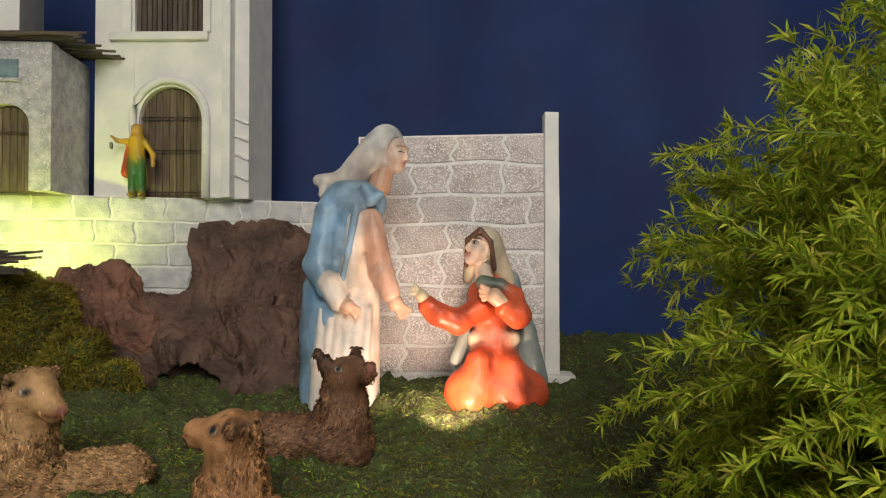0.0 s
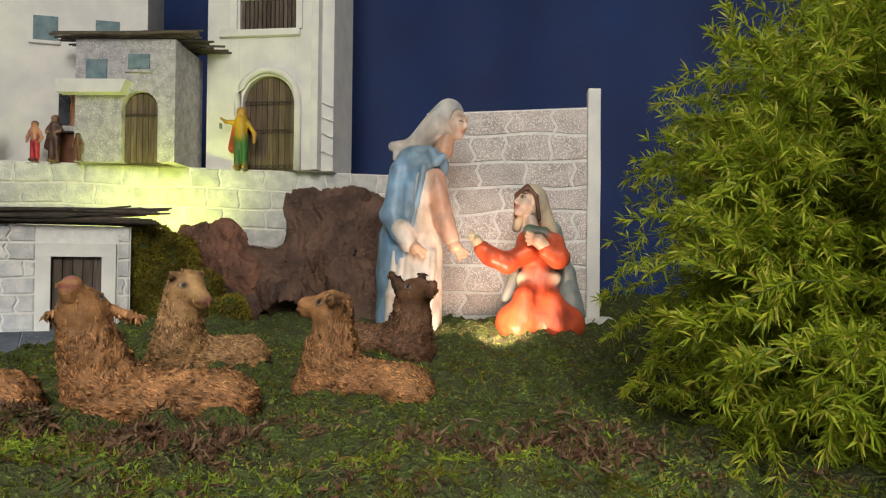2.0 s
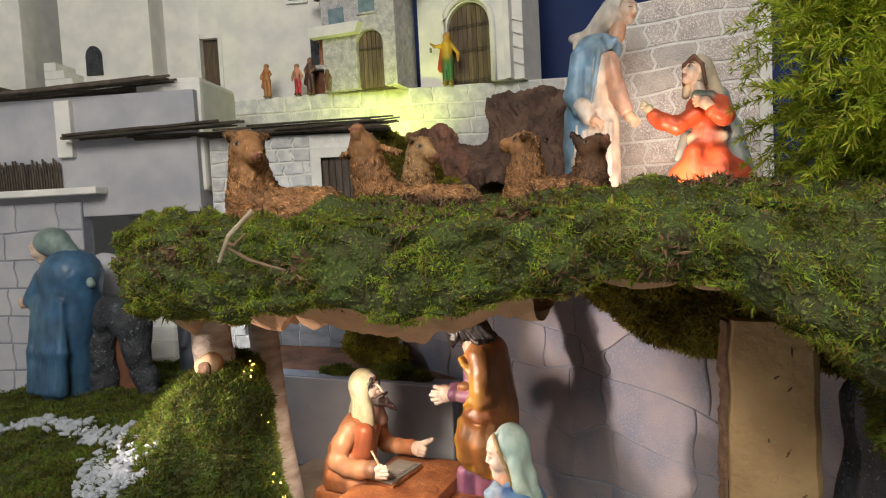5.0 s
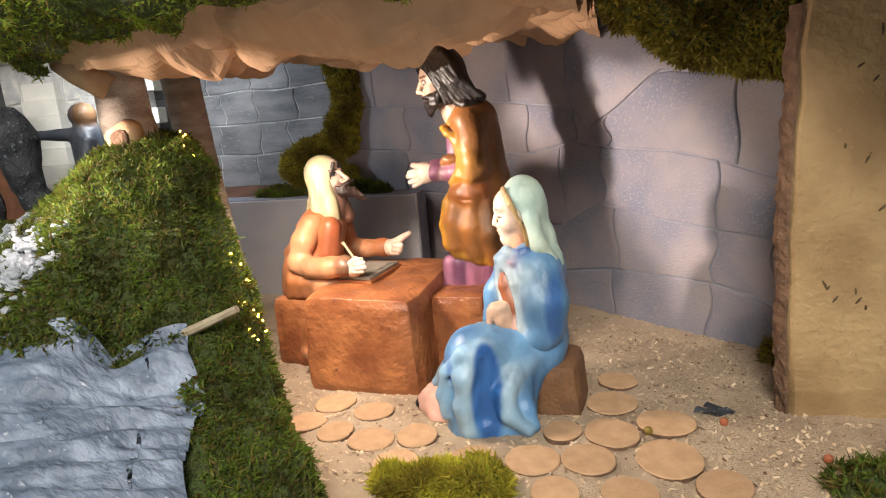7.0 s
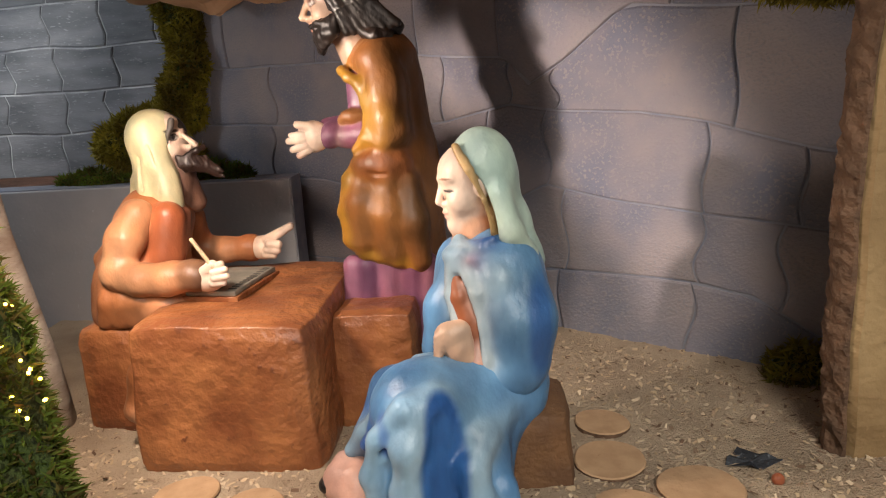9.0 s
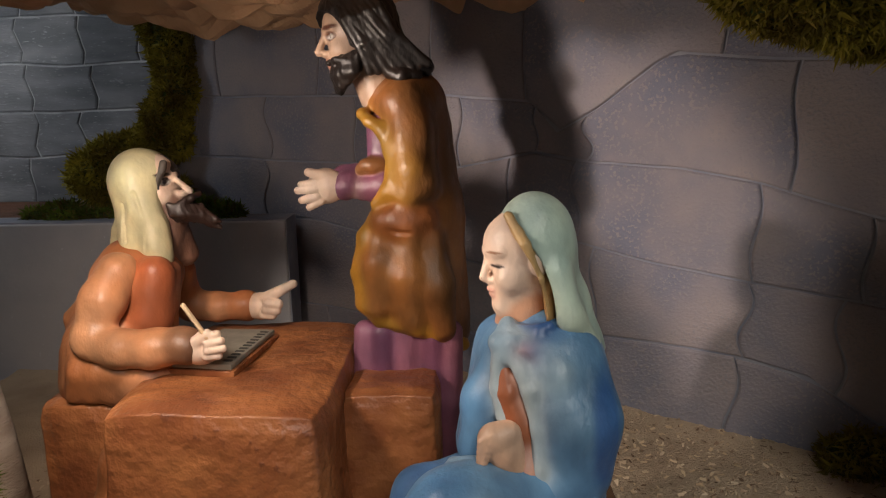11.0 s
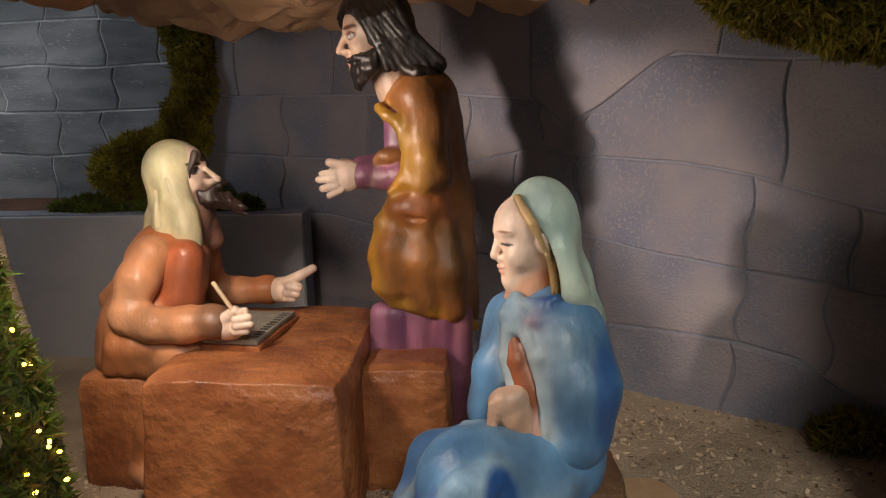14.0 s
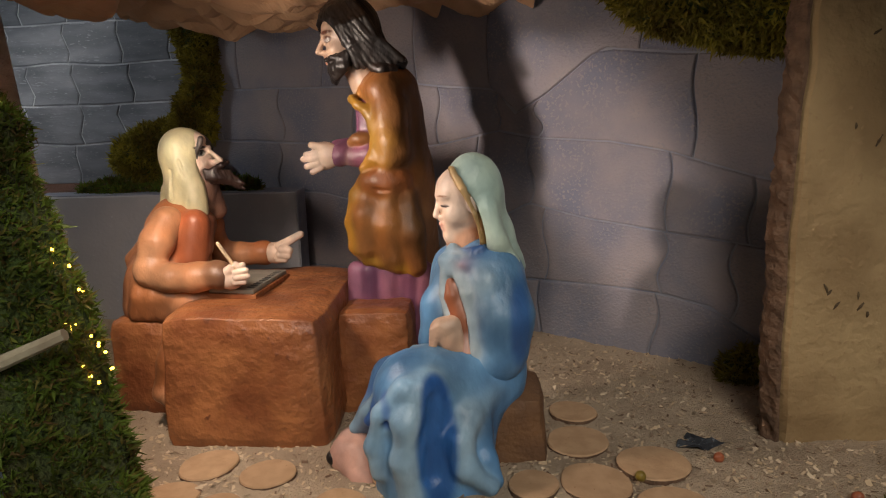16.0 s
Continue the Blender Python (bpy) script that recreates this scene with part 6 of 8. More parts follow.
    near = [ell((-0.3770, 0.3870, 0.1620), (0.0140, 0.0095, 0.0125), PALE, 0.003), cap((-0.3860, 0.3870, 0.1630), (-0.3810, 0.3870, 0.1630), 0.0110, 0.0110, PALE, 0.004), cap((-0.3770, 0.3800, 0.1700), (-0.3690, 0.3790, 0.1760), 0.0046, 0.0040, PALE, 0.002)]
    for a, b in (((-0.3700, 0.3800, 0.1730), (-0.3610, 0.3790, 0.1760)), ((-0.3680, 0.3780, 0.1690), (-0.3580, 0.3780, 0.1710)), ((-0.3680, 0.3775, 0.1640), (-0.3570, 0.3780, 0.1650)), ((-0.3700, 0.3790, 0.1590), (-0.3610, 0.3790, 0.1590))):
        near += [cap(a, b, 0.0037, 0.0030, PALE, 0.0005)]
    pen = [cap((-0.3840, 0.3790, 0.1980), (-0.3680, 0.3770, 0.1740), 0.0019, 0.0019, (0.66, 0.45, 0.27), 0.001)]
    far = [ell((-0.3630, 0.4960, 0.1630), (0.0150, 0.0110, 0.0120), PALE, 0.003), cap((-0.3740, 0.4970, 0.1630), (-0.3640, 0.4960, 0.1630), 0.0105, 0.0115, PALE, 0.004), cap((-0.3570, 0.4900, 0.1720), (-0.3310, 0.4860, 0.1860), 0.0058, 0.0040, PALE, 0.002),
           cap((-0.3540, 0.4840, 0.1690), (-0.3450, 0.4840, 0.1680), 0.0050, 0.0046, PALE, 0.0010), cap((-0.3560, 0.4840, 0.1630), (-0.3470, 0.4840, 0.1620), 0.0048, 0.0044, PALE, 0.0010), cap((-0.3590, 0.4850, 0.1580), (-0.3510, 0.4850, 0.1570), 0.0044, 0.0038, PALE, 0.0010)]
    legs = chain([(-0.4320, 0.3800, 0.1060), (-0.4320, 0.3600, 0.0840), (-0.4410, 0.3520, 0.0570)], [0.0160, 0.0140, 0.0100], CLAY, 0.008) + chain([(-0.4410, 0.3500, 0.0550), (-0.4250, 0.3380, 0.0530), (-0.4080, 0.3280, 0.0540)], [0.0085, 0.0080, 0.0060], (0.44, 0.20, 0.10), 0.005)
    spots = head.open_eyes((0.04, 0.020, 0.015))
    return statue("scribe_statue", [(face, 0.0009, None, head.sockets()), (eyes, 0.0008, None, ()), (veil, 0.0013, folds(0.0006, 40, 1), opening + pleats), (locks, 0.0011, None, bare), (beard, 0.0010, lambda p: 0.0008 * vnoise(p * np.array([1, 1, 0.4]), 320, 9), ()), (body, 0.0018, folds(0.0012, 45, 15), gap_cut), (arms, 0.0015, folds(0.0009, 60, 16), ()),
                                    (near, 0.0010, None, ()), (pen, 0.0009, None, ()), (far, 0.0010, None, ()), (legs, 0.0018, None, ())], PAINTED, "painted plaster statue of a bearded scribe writing in a book", spots, 0.010)


def lumpy(name, x0, x1, y0, y1, z0, z1, colour, label, category, seed, bevel=0.008, top=None):
    """A cloth- or clay-like block with soft edges and an uneven skin."""
    cx, cy = (x0 + x1) / 2, (y0 + y1) / 2
    bm = box_bm(x0, x1, y0, y1, z0, z1, bevel, 7, 0.0, seed)
    for v in bm.verts:
        n = Vector(noise.noise_vector(v.co * 14 + Vector((seed, 0, 0))))
        f = (v.co.z - z0) / (z1 - z0)
        v.co += n * 0.006 + Vector(noise.noise_vector(v.co * 55)) * 0.0012
        v.co.x = cx + (v.co.x - cx) * (1.03 - 0.05 * f)
        v.co.y = cy + (v.co.y - cy) * (1.04 - 0.06 * f)
    me = bpy.data.meshes.new(name)
    bmesh.ops.recalc_face_normals(bm, faces=bm.faces)
    bm.to_mesh(me)
    bm.free()
    me.polygons.foreach_set("use_smooth", np.full(len(me.polygons), True))
    return mesh_thing(name, me, colour, label, category)


TABLE_CLAY = surface("painted_clay", (0.20, 0.065, 0.026), (0.40, 0.155, 0.058), 19, 0.36, 0.75, 85, (0.16, 0.052, 0.023), -0.01, depth=0.005)
seated_woman()
standing_man()
scribe()
desk = lumpy("desk", -0.425, -0.272, 0.315, 0.53, 0.012, 0.140, TABLE_CLAY, "reddish-brown draped plaster desk with soft edges", "desk", 3, 0.016)
lumpy("stool", -0.512, -0.446, 0.385, 0.47, 0.012, 0.115, TABLE_CLAY, "low reddish-brown plaster stool under the scribe", "stool", 9, 0.014)
lumpy("bench", -0.275, -0.200, 0.385, 0.455, 0.012, 0.122, TABLE_CLAY, "low reddish-brown plaster bench against the desk", "bench", 5, 0.012)
PAGE = surface("old_page", (0.30, 0.27, 0.22), (0.22, 0.20, 0.17), 60, 0.7, 0.3, 300)
INKED = surface("ink", (0.03, 0.03, 0.03), (0.05, 0.045, 0.04), 100, 0.6, 0.1, 300)
book = thing("open_book", "worn open book with grey pages on the desk", "book", (-0.372, 0.432, 0.143))
book.rotation_euler = (0, 0, radians(-7))
part("cover", box_bm(-0.030, 0.024, -0.044, 0.044, -0.004, 0.001, 0.001, 2, 0.0008), TABLE_CLAY, book)
part("page", box_bm(-0.027, 0.021, -0.042, 0.042, 0.001, 0.0055, 0.0012, 3, 0.001), PAGE, book)
for i in range(11):
    part("text_line", box_bm(0.012, 0.019, -0.036 + 0.0068 * i, -0.0335 + 0.0068 * i, 0.0056, 0.0064), INKED, book)
ROCKY = surface("seat_rock", (0.20, 0.10, 0.045), (0.14, 0.07, 0.035), 40, 0.7, 0.6, 250, depth=0.003)
lumpy("rock_seat", -0.128, -0.075, 0.285, 0.36, 0.008, 0.075, ROCKY, "rough brown rock seat under the seated statue", "rock", 7, 0.012)


# sheep and calf lying on the moss
def lying_sheep(name, head, nose, foot, rump, colour, label, size=1.0, step=0.0022, ears=0.0, horn=False):
    """A lying animal: a thick neck that rises from its foot on the ground to the head, and a low body back to the rump."""
    head, nose, foot, rump = (np.array(a, float) for a in (head, nose, foot, rump))
    k = size
    way = nose - head
    reach = np.linalg.norm(way)
    way /= reach
    side = np.cross(way, [0, 0, 1])
    side /= np.linalg.norm(side)
    up = np.cross(side, way)
    pale = tuple(min(1.0, 1.18 * c) for c in colour)
    dark = tuple(0.6 * c for c in colour)
    ground = foot[2]
    chest = foot + np.array([0, 0, 0.022 * k])
    body = foot * 0.45 + rump * 0.55
    neck = head - way * 0.006 - up * 0.006
    shapes = [cap(chest, neck, 0.040 * k, 0.0225 * k, colour, 0.012), cap(chest - way * np.array([1, 1, 0]) * 0.004, chest + way * np.array([1, 1, 0]) * 0.022 - np.array([0, 0, 0.012]), 0.026 * k, 0.02 * k, colour, 0.012),
              cap(foot * 0.75 + rump * 0.25 + np.array([0, 0, 0.020 * k]), rump + np.array([0, 0, 0.022 * k]), 0.034 * k, 0.032 * k, colour, 0.014),
              ell(head, (0.0228 * k, 0.0222 * k, 0.0225 * k), pale, 0.008), cap(head, nose - way * 0.010 - up * 0.003, 0.020 * k, 0.0115 * k, pale, 0.008),
              cap(nose - way * 0.014 - up * 0.010, nose - way * 0.010 - up * 0.010, 0.008 * k, 0.007 * k, pale, 0.003),
              cap(rump + side * 0.022 * k + np.array([0, 0, 0.010]), rump * 0.7 + foot * 0.3 + side * 0.030 * k + np.array([0, 0, 0.006]), 0.018 * k, 0.010 * k, colour, 0.01)]
    for sgn in (-1, 1):
        e = head + side * sgn * 0.018 * k + up * 0.012 * k - way * 0.008 * k
        shapes.append(cap(e, e + side * sgn * (0.010 + ears) * k + up * (0.020 if horn else 0.004) * k - np.array([0, 0, ears * 0.6]), (0.007 if ears else 0.009) * k, (0.0030 if ears else 0.0042) * k, pale if ears else dark, 0.004))
    spots = []
    for sgn in (-1, 1):
        e = head + way * 0.011 * k + side * sgn * 0.0205 * k + up * 0.008 * k
        spots += [(e, (0.0085 * k, 0.0085 * k, 0.0058 * k), dark), (e, (0.0052 * k, 0.0052 * k, 0.0034 * k), (0.50, 0.47, 0.40)), (e + way * 0.001 + up * 0.0006, (0.0040 * k, 0.0050 * k, 0.0040 * k), (0.012, 0.010, 0.010))]
    spots.append((nose - way * 0.006 - up * 0.006, (0.010, 0.010, 0.0026), (0.26, 0.08, 0.06)))
    spots.append((nose - up * 0.0, (0.006, 0.006, 0.005), (0.36, 0.15, 0.11)))
    def wool(p):
        away = smoothstep(0.016, 0.045, np.linalg.norm(p - (head + way * 0.012), axis=1))
        tall = smoothstep(0.03, 0.07, p[:, 2] - ground)
        stretch = np.array([1.2, 1.2, 0.55])
        locks = (1 - tall) * np.abs(vnoise(p * np.array([0.9, 0.9, 0.9]), 125, 2)) + tall * np.abs(vnoise(p * stretch, 125, 2))
        fine = np.abs(vnoise(p * stretch, 260, 4))
        return (0.0040 * locks + 0.0024 * fine - 0.0022) * (0.12 + 0.88 * away) + 0.002 * vnoise(p, 40, 3)
    v, q, c = moulded(shapes, step, wool, ground)
    tall = smoothstep(0.03, 0.07, v[:, 2] - ground)
    patch = vnoise(v, 30, 6)
    c = c * (0.82 + 0.22 * patch)[:, None] + np.array([0.02, 0.016, 0.008]) * np.clip(patch, 0, 1)[:, None]
    # locks of wool: short curved wedges that lie down the neck and along the body
    rng = np.random.default_rng(int(1000 * (head[0] + 2)))
    tri = np.concatenate([q[:, [0, 1, 2]], q[:, [0, 2, 3]]])
    nrm = np.cross(v[tri[:, 1]] - v[tri[:, 0]], v[tri[:, 2]] - v[tri[:, 0]])
    size_of = np.linalg.norm(nrm, axis=1)
    pick = rng.choice(len(tri), 9000, p=size_of / size_of.sum())
    at, up_of = v[tri[pick]].mean(axis=1), nrm[pick] / size_of[pick, None]
    cl = c[tri[pick, 0]]
    keep = (rng.random(len(at)) < 0.05 + 0.95 * smoothstep(0.026, 0.046, np.linalg.norm(at - (head + way * 0.014), axis=1))) & (at[:, 2] > ground + 0.003)
    at, up_of, cl = at[keep], up_of[keep], cl[keep]
    back = (rump - foot) / np.linalg.norm(rump - foot)
    hang = smoothstep(0.03, 0.07, at[:, 2] - ground)[:, None]
    flow = np.array([0, 0, -1.0]) * (0.35 + 0.65 * hang) + back * (1 - hang) + 0.32 * rng.normal(size=at.shape)
    flow -= up_of * np.sum(flow * up_of, axis=1, keepdims=True)
    flow /= np.linalg.norm(flow, axis=1, keepdims=True) + 1e-6
    across = np.cross(up_of, flow)
    ln, wd = rng.uniform(0.005, 0.010, (len(at), 1)) * k, rng.uniform(0.0006, 0.0012, (len(at), 1)) * k
    lock = np.stack([at - across * wd - up_of * 0.001, at + across * wd - up_of * 0.001, at + flow * ln * 0.45 + up_of * 0.0022 * k, at + flow * ln - up_of * 0.0006], axis=1).reshape(-1, 3)
    base = np.arange(len(at))[:, None] * 4 + len(v)
    wedge = np.concatenate([base + np.array([0, 2, 3, 3]), base + np.array([1, 3, 2, 2]), base + np.array([0, 1, 2, 2])])
    shade = rng.uniform(0.42, 1.0, (len(at), 1)) ** 2 * 2.1
    lc = np.repeat(np.clip(cl * shade, 0, 0.8), 4, axis=0)
    lc[3::4] *= 1.12
    v, c = np.concatenate([v, lock]), np.concatenate([c, lc])
    c = dabbed(v, c, spots)
    faces = np.concatenate([tri, wedge[:, :3]])
    return mesh_thing(name, mesh_np(name, v, faces, True, c), WOOLLY, label, "figurine", "flock")


WOOL, WOOL2, CALF = (0.42, 0.21, 0.085), (0.46, 0.27, 0.12), (0.20, 0.10, 0.05)
lying_sheep("sheep_figurine", (-0.352, 0.356, 0.672), (-0.350, 0.334, 0.704), (-0.335, 0.372, 0.560), (-0.232, 0.410, 0.556), WOOL, "large brown plaster sheep with raised head lying on moss", 0.98, ears=0.020)
lying_sheep("sheep_figurine", (-0.366, 0.575, 0.685), (-0.330, 0.562, 0.668), (-0.385, 0.585, 0.566), (-0.310, 0.630, 0.566), WOOL2, "pale brown plaster sheep looking aside with open eyes", 0.92)
lying_sheep("sheep_figurine", (-0.148, 0.490, 0.666), (-0.186, 0.492, 0.676), (-0.152, 0.495, 0.564), (-0.062, 0.490, 0.556), WOOL, "brown woolly plaster sheep with a blunt raised muzzle", 0.92)
lying_sheep("calf_figurine", (-0.094, 0.73, 0.672), (-0.062, 0.700, 0.688), (-0.105, 0.735, 0.572), (-0.190, 0.730, 0.572), CALF, "dark brown plaster calf with small horns", 1.0, horn=True)
lying_sheep("sheep_figurine", (-0.505, 0.280, 0.680), (-0.468, 0.256, 0.664), (-0.518, 0.300, 0.560), (-0.415, 0.330, 0.560), WOOL, "brown plaster sheep lying at the edge of the meadow", 1.05)


def visiting_woman():
    W, PINK, BL = (0.58, 0.54, 0.49), (0.58, 0.36, 0.27), (0.20, 0.32, 0.44)
    X = 0.036
    head = Head((-0.098 + X, 0.948, 0.972), (0.90, -0.40, -0.14), 1.0)
    face = head.face(PALE, (0.55, 0.2, 0.15), True) + [cap((-0.108 + X, 0.952, 0.955), (-0.118 + X, 0.954, 0.922), 0.014, 0.018, (0.55, 0.33, 0.22), 0.005)]
    def at(*p):
        return (p[0] + X, p[1], p[2])
    veil = [ell(at(-0.110, 0.955, 0.980), (0.030, 0.031, 0.036), W, 0.006), cap(at(-0.125, 0.958, 0.970), at(-0.175, 0.958, 0.925), 0.030, 0.020, W, 0.010), cap(at(-0.175, 0.958, 0.930), at(-0.212, 0.958, 0.930), 0.016, 0.010, W, 0.008),
            cap(at(-0.200, 0.955, 0.928), at(-0.205, 0.955, 0.908), 0.010, 0.008, W, 0.005)]
    opening = [ell(at(-0.076, 0.930, 0.966), (0.028, 0.024, 0.032), W)]
    robe = [ell(at(-0.155, 0.957, 0.895), (0.046, 0.048, 0.032), BL, 0.01), cap(at(-0.165, 0.957, 0.885), at(-0.188, 0.957, 0.70), 0.042, 0.048, BL, 0.02), cap(at(-0.200, 0.955, 0.76), at(-0.205, 0.950, 0.585), 0.036, 0.034, BL, 0.02)]
    robe += chain([at(-0.195, 0.925, 0.88), at(-0.205, 0.915, 0.80), at(-0.190, 0.905, 0.765)], [0.018, 0.018, 0.016], BL, 0.010)
    robe += chain([at(-0.137, 0.918, 0.915), at(-0.125, 0.914, 0.895), at(-0.112, 0.914, 0.905)], [0.008, 0.008, 0.006], BL, 0.005)
    robe += chain([at(-0.148, 0.910, 0.885), at(-0.158, 0.900, 0.82), at(-0.170, 0.905, 0.76)], [0.006, 0.006, 0.006], BL, 0.006)
    under = [cap(at(-0.150, 0.948, 0.79), at(-0.165, 0.945, 0.585), 0.034, 0.048, W, 0.015), cap(at(-0.150, 0.922, 0.87), at(-0.158, 0.918, 0.775), 0.014, 0.017, W, 0.01),
             cap(at(-0.128, 0.925, 0.87), at(-0.110, 0.916, 0.790), 0.016, 0.017, PINK, 0.01), cap(at(-0.110, 0.916, 0.790), at(-0.098, 0.914, 0.760), 0.017, 0.015, PINK, 0.006), cap(at(-0.185, 0.902, 0.775), at(-0.172, 0.896, 0.750), 0.018, 0.015, W, 0.008)]
    for i in range(6):
        x = -0.205 + 0.014 * i
        under += chain([at(x + 0.006, 0.915, 0.735), at(x, 0.908, 0.66), at(x - 0.003, 0.904, 0.585)], [0.005, 0.007, 0.009], W, 0.008)
    palms = grip(at(-0.098, 0.913, 0.758), at(-0.090, 0.911, 0.745), [at(-0.070, 0.910, 0.735), at(-0.072, 0.908, 0.729), at(-0.077, 0.907, 0.725), at(-0.083, 0.906, 0.724)], 1.15, SKIN)
    palms += grip(at(-0.170, 0.895, 0.750), at(-0.158, 0.893, 0.742), [at(-0.140, 0.892, 0.737), at(-0.141, 0.891, 0.731), at(-0.146, 0.890, 0.727)], 1.1, SKIN)
    return statue("veiled_woman_statue", [(face, 0.0012, None, ()), (veil, 0.0022, folds(0.0012, 40, 21), opening), (robe, 0.0026, folds(0.0024, 36, 22), ()), (under, 0.0024, folds(0.0016, 40, 23), ()), (palms, 0.0014, None, ())],
                  PAINTED, "tall plaster statue of a veiled woman in pale blue robes", head.closed_eyes((0.3, 0.16, 0.1)), 0.575)


def kneeling_woman():
    VEIL, K = (0.50, 0.42, 0.30), (0.30, 0.33, 0.30)
    X = 0.030
    def at(*p):
        return (p[0] + X, p[1], p[2])
    head = Head(at(0.040, 0.948, 0.826), (-0.72, -0.62, 0.30), 0.95)
    face = head.face(PALE, (0.45, 0.15, 0.1), True) + [cap(at(0.045, 0.952, 0.805), at(0.050, 0.952, 0.772), 0.013, 0.015, PALE, 0.004)]
    veil = [ell(at(0.050, 0.957, 0.828), (0.027, 0.028, 0.032), VEIL, 0.005), cap(at(0.062, 0.960, 0.815), at(0.084, 0.957, 0.775), 0.020, 0.012, VEIL, 0.008), cap(at(0.030, 0.955, 0.815), at(0.022, 0.952, 0.780), 0.012, 0.008, VEIL, 0.006)]
    opening = [ell(at(0.028, 0.925, 0.823), (0.025, 0.024, 0.029), VEIL)]
    hairs = chain([at(0.040, 0.930, 0.853), at(0.022, 0.935, 0.838), at(0.020, 0.940, 0.800)], [0.004, 0.004, 0.0035], (0.10, 0.05, 0.03), 0.003) + chain([at(0.042, 0.930, 0.852), at(0.056, 0.929, 0.835), at(0.062, 0.932, 0.795)], [0.004, 0.004, 0.0035], (0.10, 0.05, 0.03), 0.003)
    dress = [ell(at(0.060, 0.955, 0.750), (0.038, 0.036, 0.030), RED, 0.010), cap(at(0.060, 0.955, 0.750), at(0.062, 0.955, 0.700), 0.034, 0.029, RED, 0.010), cap(at(0.045, 0.928, 0.775), at(0.070, 0.925, 0.770), 0.012, 0.012, (0.08, 0.13, 0.10), 0.004)]
    dress += chain([at(0.042, 0.928, 0.738), at(0.008, 0.916, 0.718), at(-0.020, 0.913, 0.728), at(-0.036, 0.912, 0.742)], [0.019, 0.018, 0.016, 0.014], RED, 0.008)
    dress += chain([at(0.088, 0.925, 0.755), at(0.094, 0.912, 0.728), at(0.074, 0.902, 0.738)], [0.018, 0.019, 0.015], RED, 0.008)
    dress += [cap(at(0.034, 0.938, 0.690), at(0.090, 0.938, 0.692), 0.012, 0.012, (0.6, 0.5, 0.36), 0.002), cap(at(0.060, 0.950, 0.680), at(0.062, 0.945, 0.625), 0.032, 0.056, RED, 0.015), cap(at(0.020, 0.930, 0.612), at(0.108, 0.930, 0.612), 0.035, 0.033, RED, 0.02),
              cap(at(0.038, 0.912, 0.66), at(0.030, 0.905, 0.605), 0.020, 0.030, RED, 0.012), cap(at(0.085, 0.912, 0.65), at(0.092, 0.905, 0.605), 0.020, 0.028, RED, 0.012)]
    shawl = chain([at(0.086, 0.968, 0.775), at(0.105, 0.965, 0.70), at(0.122, 0.962, 0.625)], [0.018, 0.020, 0.022], K, 0.012) + chain([at(0.020, 0.962, 0.70), at(0.005, 0.962, 0.655)], [0.012, 0.010], K, 0.010)
    palms = grip(at(-0.038, 0.911, 0.745), at(-0.046, 0.910, 0.756), [at(-0.056, 0.909, 0.772), at(-0.059, 0.908, 0.766), at(-0.060, 0.907, 0.760)], 0.95, (0.62, 0.5, 0.32))
    palms += grip(at(0.074, 0.900, 0.742), at(0.060, 0.900, 0.756), [at(0.042, 0.902, 0.770), at(0.040, 0.901, 0.764), at(0.041, 0.900, 0.757), at(0.044, 0.900, 0.751)], 1.15, SKIN)
    return statue("kneeling_woman_statue", [(face, 0.0012, None, ()), (veil, 0.0022, None, opening), (hairs, 0.0016, None, ()), (dress, 0.0024, folds(0.0024, 36, 25), ()), (shawl, 0.0024, folds(0.002, 36, 26), ()), (palms, 0.0014, None, ())],
                  PAINTED, "plaster statue of a kneeling woman in a red dress", head.open_eyes((0.12, 0.06, 0.04)), 0.575)


visiting_woman()
kneeling_woman()


# ---- posts of the grotto ----
birch = thing("birch_post", "leaning pale birch trunk with peeling bark", "post", (-0.56, 0.39, 0.0))
part("trunk", tube_bm([(0.005, 0.0, -0.01), (-0.005, 0.005, 0.08), (-0.03, 0.012, 0.20), (-0.055, 0.025, 0.33), (-0.082, 0.042, 0.50)], [0.026, 0.024, 0.024, 0.025, 0.026], 18, True, 0.15, 2), BARK, birch, smooth=True)
stump = thing("birch_branch", "short knotty birch trunk with sawn-off branches", "post", (-0.585, 0.27, 0.30))
part("trunk", tube_bm([(0.03, 0.02, -0.08), (0.01, 0.0, 0.0), (-0.01, 0.0, 0.08), (-0.02, 0.01, 0.17), (-0.03, 0.01, 0.24)], [0.03, 0.032, 0.030, 0.027, 0.027], 16, True, 0.2, 5), BARK, stump, smooth=True)
plank = thing("split_log", "upright split log with bark edge and marked flat face", "log", (0.188, 0.352, 0.0))
def log_side(z, side):
    """The log's left and right edge at a height."""
    wob = 0.003 * noise.noise(Vector((z * 22, side * 9.0, 1)))
    return (-0.060 - 0.006 * math.sin(z * 7) if side < 0 else 0.040 + 0.022 * max(0.0, 0.12 - z) / 0.12) + wob


